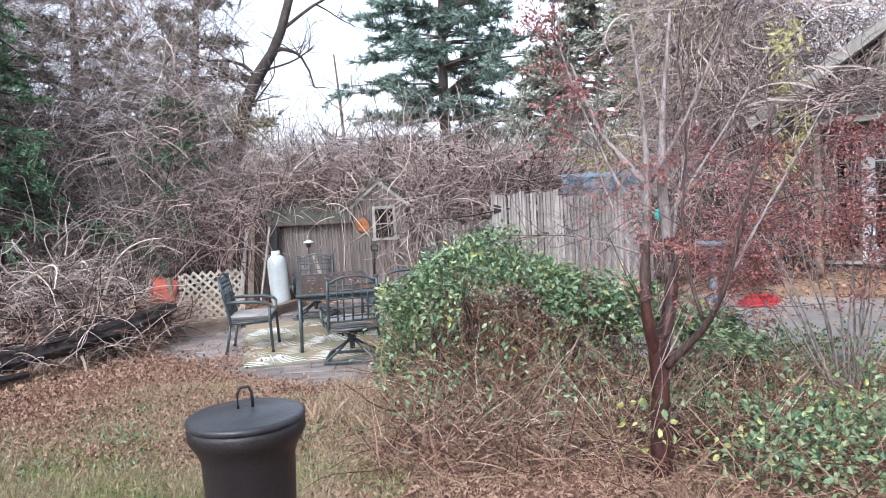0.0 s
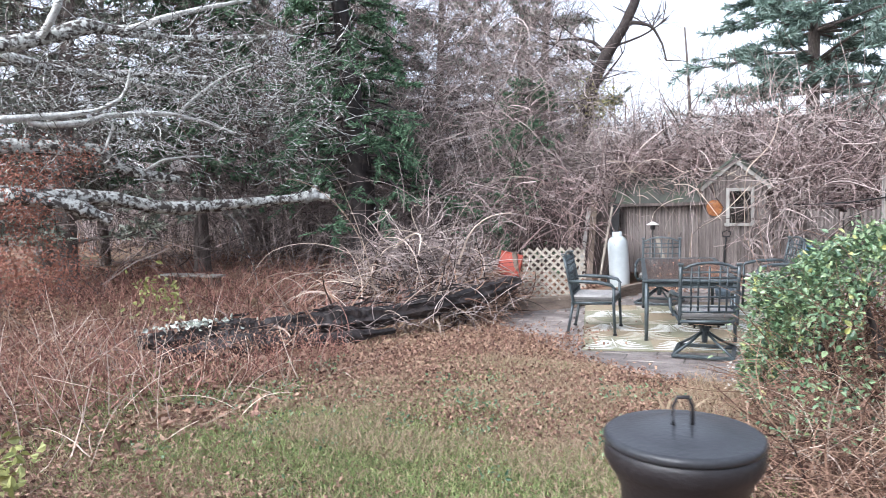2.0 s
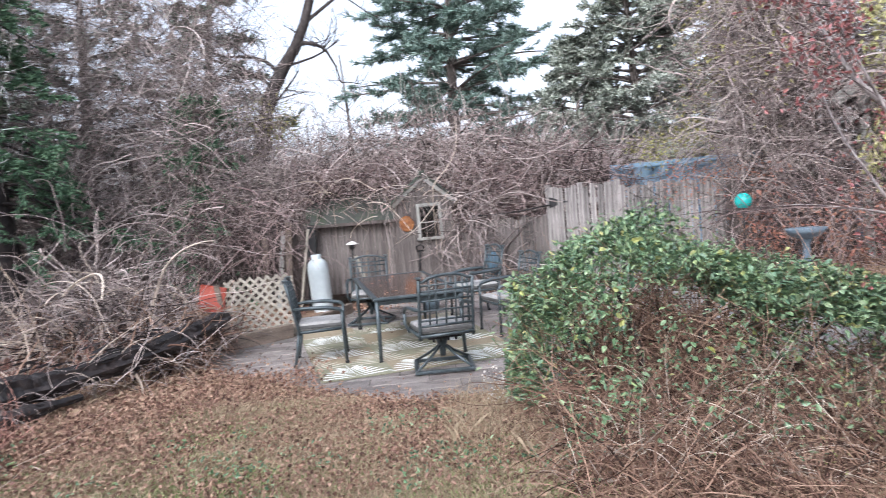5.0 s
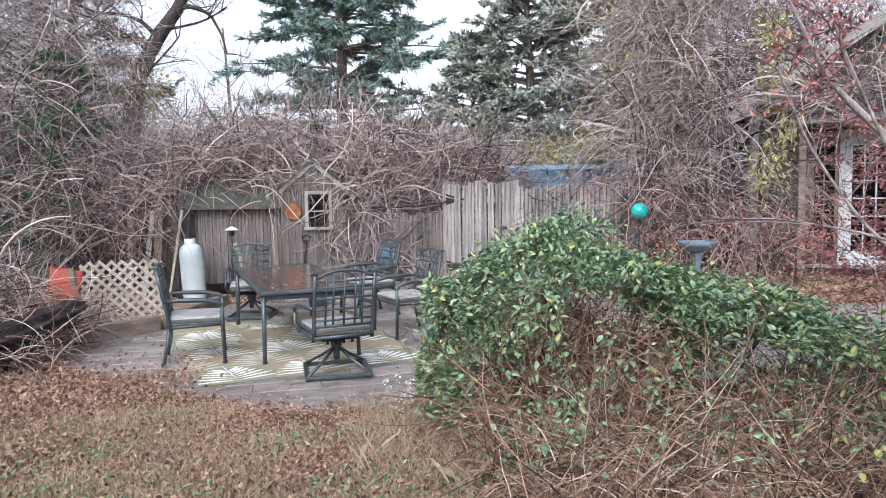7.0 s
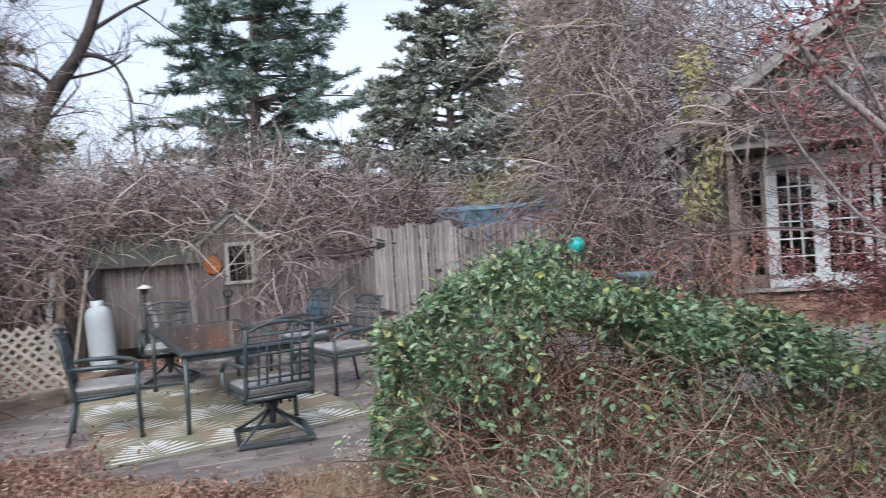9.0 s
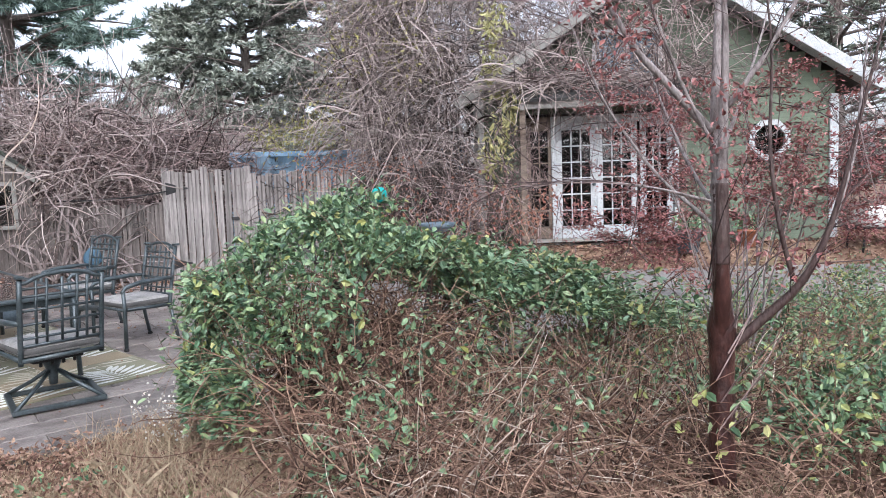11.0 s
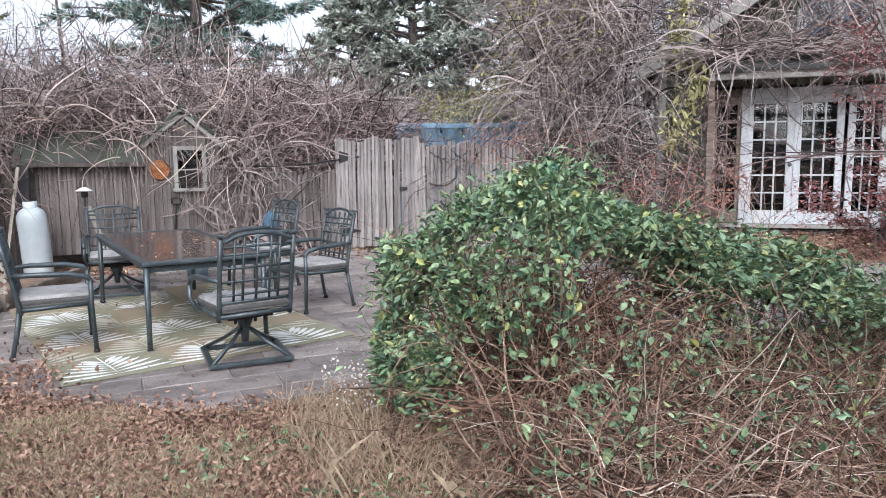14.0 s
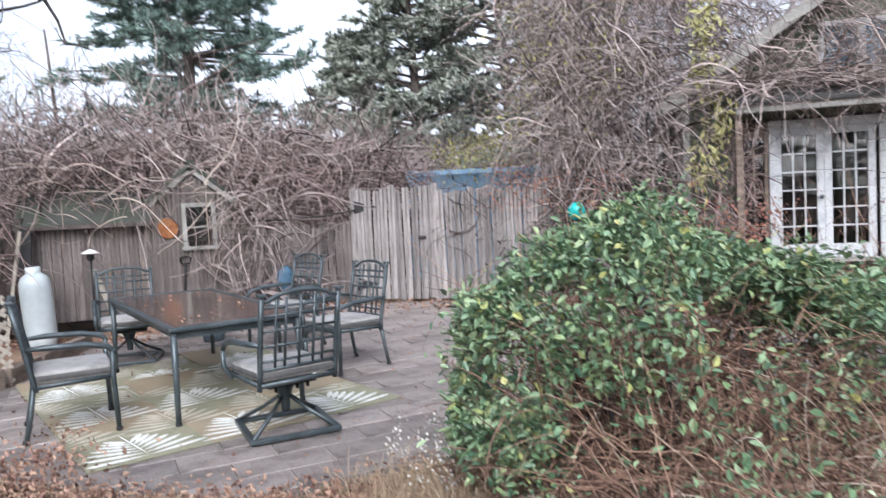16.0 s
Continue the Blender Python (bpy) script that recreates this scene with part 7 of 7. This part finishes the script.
tangle("dead_canes", "thin brown stems through the ground ivy", 140, 900, lambda r, n: np.c_[r.uniform(2.8, 8.0, n), r.uniform(-4.6, -1.8, n), 0.05 + 0.35 * r.random(n)], (0.3, 0.8), (0.0025, 0.005), M_brown_cane, 0.3, 0.08)
leaf_cloud("ground_ivy", "green sprigs low in the dead canes", 136, 1100, clusters(75, (0.10, 0.10, 0.10), lambda r, n: np.c_[r.uniform(0.9, 3.4, n), r.uniform(-3.5, -2.2, n), r.uniform(0.15, 0.6, n)]), (0.025, 0.052), M_leaf, 0.55, 0.0)
leaf_cloud("ground_ivy", "low green weeds in the lawn", 138, 1300, clusters(60, (0.09, 0.09, 0.02), lambda r, n: np.c_[r.uniform(-4.2, 1.0, n), r.uniform(-4.9, -2.0, n), np.full(n, 0.12)]), (0.02, 0.042), M_leaf, 0.5, 0.2)
leaf_cloud("dried_flowers", "dried white seed heads beside the bush", 137, 260, clusters(26, (0.03, 0.03, 0.03), lambda r, n: np.c_[r.uniform(0.55, 0.95, n), r.uniform(-1.6, -1.0, n), r.uniform(0.06, 0.3, n)]), (0.012, 0.022), M_flower, 0.9, 0.3, "flowers")


# ---- grass and litter ----
def free(x, y):
    """Off the paving."""
    return ~inside(x, y, PATIO) & ~((x > 3.3) & (y > -1.0) & (y < 6))


def grass(name, label, seed, n, area, size, width, mat, keep):
    rng = np.random.default_rng(seed)
    x, y = rng.uniform(area[0], area[1], n), rng.uniform(area[2], area[3], n)
    ok = keep(x, y, rng) & free(x, y)
    x, y = x[ok], y[ok]
    C = np.c_[x, y, height(x, y) - 0.01]
    D = rng.normal(0, 0.55, (len(x), 3)) * (1, 1, 0.2) + (0, 0, 0.9)
    V, Fq = blade_arrays(C, D, rng.uniform(size[0], size[1], len(x)), rng.uniform(width[0], width[1], len(x)), rng)
    return solo(name, raw_mesh(name, V, Fq, mat), label, "grass", kind="stuff")


def patches(x, y, rng, bias=0.0):
    f = np.sin(1.3 * x + 0.7 * y) + np.sin(-0.8 * x + 1.9 * y + 2) + 0.7 * np.sin(3.1 * x - 1.1 * y)
    return f + bias > rng.normal(0, 0.5, len(x))


grass("straw_grass", "pale dead grass over the lawn", 141, 85000, (-6.0, 3.0, -6.4, 1.0), (0.03, 0.10), (0.0016, 0.0034), M_straw, lambda x, y, r: patches(x, y, r, 1.5))
grass("green_grass", "short green lawn grass in patches", 142, 190000, (-5.0, 1.2, -6.6, -1.9), (0.03, 0.08), (0.0016, 0.0034), M_grass, lambda x, y, r: patches(1.6 * x + 2, 1.6 * y, r, 0.9) & (np.abs(y + 3.85 + 0.12 * (x + 2)) < 1.0 + r.normal(0, 0.5, len(x))))
grass("straw_grass", "worn short grass on the bare earth", 145, 30000, (-2.2, 1.8, -6.4, -3.6), (0.02, 0.06), (0.0016, 0.0032), M_straw, lambda x, y, r: r.random(len(x)) < 0.8)
grass("green_grass", "sparse green grass on the bare earth", 146, 30000, (-2.6, 1.0, -6.4, -3.6), (0.02, 0.06), (0.0016, 0.0032), M_grass, lambda x, y, r: patches(1.9 * x, 1.9 * y + 4, r, 0.0))
grass("straw_grass", "short straw along the patio edge", 147, 70000, (-2.6, 0.9, -4.2, -0.9), (0.03, 0.11), (0.0014, 0.003), M_straw, lambda x, y, r: patches(2.3 * x, 2.3 * y + 1, r, 0.5))
grass("green_grass", "green weeds along the patio edge", 148, 30000, (-2.8, 0.7, -4.0, -0.9), (0.02, 0.07), (0.002, 0.004), M_grass, lambda x, y, r: patches(1.7 * x, 1.7 * y + 1, r, -0.6))
grass("straw_grass", "tall straw tufts at the patio edge", 143, 3600, (0.25, 1.5, -2.9, -1.1), (0.12, 0.38), (0.0009, 0.002), M_straw, lambda x, y, r: r.random(len(x)) < 0.6)
grass("straw_grass", "pale dead grass over the yard behind the path", 149, 60000, (-8.0, 8.0, -12.0, -5.5), (0.04, 0.12), (0.002, 0.004), M_straw, lambda x, y, r: patches(x, y, r, 0.8) & ((y < -6.2) | (x > 3.0)))
grass("straw_grass", "straw grass at the edge of the woods", 144, 22000, (-14, -3.2, -4.5, 7.0), (0.06, 0.25), (0.0018, 0.0036), M_straw, lambda x, y, r: patches(x, y, r, 0.0))


def litter(name, label, seed, n, area, keep, size=(0.035, 0.085), lift=0.012, mat=None):
    rng = np.random.default_rng(seed)
    x, y = rng.uniform(area[0], area[1], n), rng.uniform(area[2], area[3], n)
    ok = keep(x, y, rng)
    x, y = x[ok], y[ok]
    C = np.c_[x, y, height(x, y) + lift * (0.6 + rng.random(len(x)))]
    D = rng.normal(size=(len(x), 3)) * (1, 1, 0.22)
    V, Fq = leaf_arrays(C, D, rng.uniform(size[0], size[1], len(x)), 0.62, 0.22, rng, True)
    return solo(name, raw_mesh(name, V, Fq, mat or M_litter), label, "leaves", kind="stuff")


litter("fallen_leaves", "brown fallen leaves over the lawn", 151, 95000, (-6.0, 3.0, -6.4, 1.8), lambda x, y, r: free(x, y) & (patches(x + 1, y + 2, r, 1.0) | (r.random(len(x)) < 0.3)) & ((np.abs(y + 3.85 + 0.12 * (x + 2)) > 1.0 + r.normal(0, 0.4, len(x))) | (x > 0.6) | patches(1.6 * x + 5.2, 1.6 * y, r, -0.9) | (r.random(len(x)) < 0.12)), (0.016, 0.046))
litter("fallen_leaves", "brown leaves over the yard behind the path", 150, 42000, (-9.0, 9.0, -13.0, -5.0), lambda x, y, r: (y < -6.3 + r.normal(0, 0.35, len(x))) | (x > 3.0 + r.normal(0, 0.35, len(x))), (0.03, 0.07))
litter("fallen_leaves", "brown fallen leaves at the edge of the woods", 152, 42000, (-15, -2.5, -5, 9), lambda x, y, r: free(x, y), (0.05, 0.11))
litter("fallen_leaves", "leaves drifted along the fence foot", 153, 2600, (-2.0, 4.6, 4.2, 6.0), lambda x, y, r: r.random(len(x)) < np.clip((y + 0.4 * np.clip(x - 2, 0, 3) - 4.3) / 1.2, 0, 1))
litter("fallen_leaves", "orange-brown leaves banked against the house", 154, 15000, (5.6, 13, -2.6, 4.6), lambda x, y, r: r.random(len(x)) < smoothstep(2.3, 1.0, (x - HO[0]) * HN[0] + (y - HO[1]) * HN[1]))
litter("fallen_leaves", "scattered leaves on the drive", 155, 900, (3.2, 9, -1, 3.5), lambda x, y, r: r.random(len(x)) < 0.4)
litter("fallen_leaves", "scattered leaves on the patio", 156, 1700, (-2.4, 3.2, -1.2, 4.8), lambda x, y, r: r.random(len(x)) < 0.25 + 0.5 * smoothstep(1.0, 4.5, y) + 0.25 * patches(2 * x, 2 * y, r, 0.0), (0.012, 0.045))
litter("fallen_leaves", "deep brown leaves under the canes", 157, 20000, (0.8, 5.5, -5.2, -1.2), lambda x, y, r: free(x, y), (0.018, 0.045))
litter("fallen_leaves", "wet leaves lying on the table", 158, 60, (-0.9, 0.3, 0.8, 2.9), lambda x, y, r: (np.abs((x + 0.37) * 0.97 + (y - 1.8) * 0.24) < 0.4), (0.03, 0.05), 0.0).location = (0, 0, 0.757)


def edge_litter():
    rng = np.random.default_rng(159)
    E = np.array([(-3.1, 1.6), (-2.75, 1.0), (-1.9, 0.1), (-1.12, -0.5), (-0.6, -0.93), (0.0, -1.17), (1.2, -1.15)])
    n = 2600
    f = rng.random(n) * 5.999
    i = f.astype(int)
    p = E[i] + (E[i + 1] - E[i]) * (f - i)[:, None] + rng.normal(0, 0.13, (n, 2)) + (-0.03, -0.06)
    C = np.c_[p, height(p[:, 0], p[:, 1]) + 0.006 + 0.02 * rng.random(n)]
    return solo("fallen_leaves", raw_mesh("edge", *leaf_arrays(C, rng.normal(size=(n, 3)) * (1, 1, 0.25), rng.uniform(0.02, 0.05, n), 0.62, 0.22, rng, True), M_litter), "brown leaves drifted over the patio edge", "leaves", kind="stuff")


edge_litter()


# curled dead leaves hanging on the weeds, heaped in drifts
leaf_cloud("dead_weed_leaves", "curled dark red-brown leaves hanging on dead weeds", 171, 9000, clusters(700, (0.07, 0.07, 0.07), lambda r, n: (lambda y: np.c_[r.uniform(-8, -3.0, n) - 0.25 * np.clip(-3 - y, 0, 3), y, r.uniform(0.2, 0.42, n)])(r.uniform(-6.0, -1.8, n))), (0.02, 0.05), M_litter, 0.4, -0.8)
leaf_cloud("fallen_leaves", "drifts of curled brown leaves along the log", 172, 8000, clusters(150, (0.17, 0.17, 0.02), lambda r, n: (lambda x, y: np.c_[x, y, height(x, y) + 0.03])(*(np.array([[-4.3], [-3.2]]) + np.array([[2.6], [3.3]]) * r.random(n) + r.normal(0, 0.42, (2, n))))), (0.02, 0.05), M_litter, 0.6, 0.2)
leaf_cloud("fallen_leaves", "loose drifts of curled leaves on the lawn", 173, 9000, clusters(190, (0.17, 0.17, 0.012), lambda r, n: (lambda x, y: np.c_[x, y, height(x, y) + 0.035])(r.uniform(-3.6, 1.4, n), r.uniform(-3.4, -1.3, n))), (0.018, 0.042), M_litter, 0.6, 0.2)
leaf_cloud("yellow_leaves", "yellow-green leaves on a weed at the lawn's edge", 174, 90, clusters(12, (0.08, 0.08, 0.07), lambda r, n: np.c_[r.uniform(-3.2, -2.5, n), r.uniform(-5.85, -5.5, n), r.uniform(0.22, 0.42, n)]), (0.04, 0.085), M_leaf_yellow, 0.65, 0.0)


# ---- pavers ----
def build_pavers():
    rng = random.Random(161)
    w, l = 0.60, 0.30
    meshes = []
    for k in range(4):
        bm = boxm((0, 0, -0.02), (w - 0.010, l - 0.010, 0.04), None, 0.007)
        for v in bm.verts:
            if v.co.z > -0.01:
                v.co.z += 0.0025 * math.sin(13 * v.co.x + k) * math.cos(17 * v.co.y + 2 * k)
        me = bpy.data.meshes.new("paver")
        bm.to_mesh(me)
        bm.free()
        me.materials.append(M_paver)
        meshes.append(me)
    R = pose(0, 0, 0, 0, 0, 5)
    count = 0
    cells = []
    for j in range(-12, 26):
        for i in range(-10, 12):
            p = R @ Vector((i * w + (j % 2) * w / 2, j * l, 0))
            if all(inside(np.array([p.x + dx]), np.array([p.y + dy]), PATIO)[0] for dx, dy in ((0.2, 0), (-0.2, 0), (0, 0.1), (0, -0.1))):
                cells.append((p.y, p.x, p))
    cells.sort(key=lambda c: c[0])
    rest_v = []
    for y, x, p in cells:
        gx = float(height(x, y + 0.1) - height(x, y - 0.1)) / 0.2
        m = pose(x, y, float(height(x, y)) + rng.uniform(-0.003, 0.003), math.degrees(gx) + rng.uniform(-0.4, 0.4), rng.uniform(-0.4, 0.4), 5 + rng.uniform(-0.5, 0.5))
        if count < 290:
            o = part("paver", rng.choice(meshes), None, patio)
            o.matrix_world = m
            count += 1
        else:
            rest_v.append(m)
    if rest_v:
        bm = bmesh.new()
        for m in rest_v:
            box(bm, m @ Vector((0, 0, -0.02)), (w - 0.01, l - 0.01, 0.04), m.to_3x3().to_4x4(), 0)
        o = part("far_pavers", bm, M_paver, patio)
        tagged(o, kind="stuff")


build_pavers()
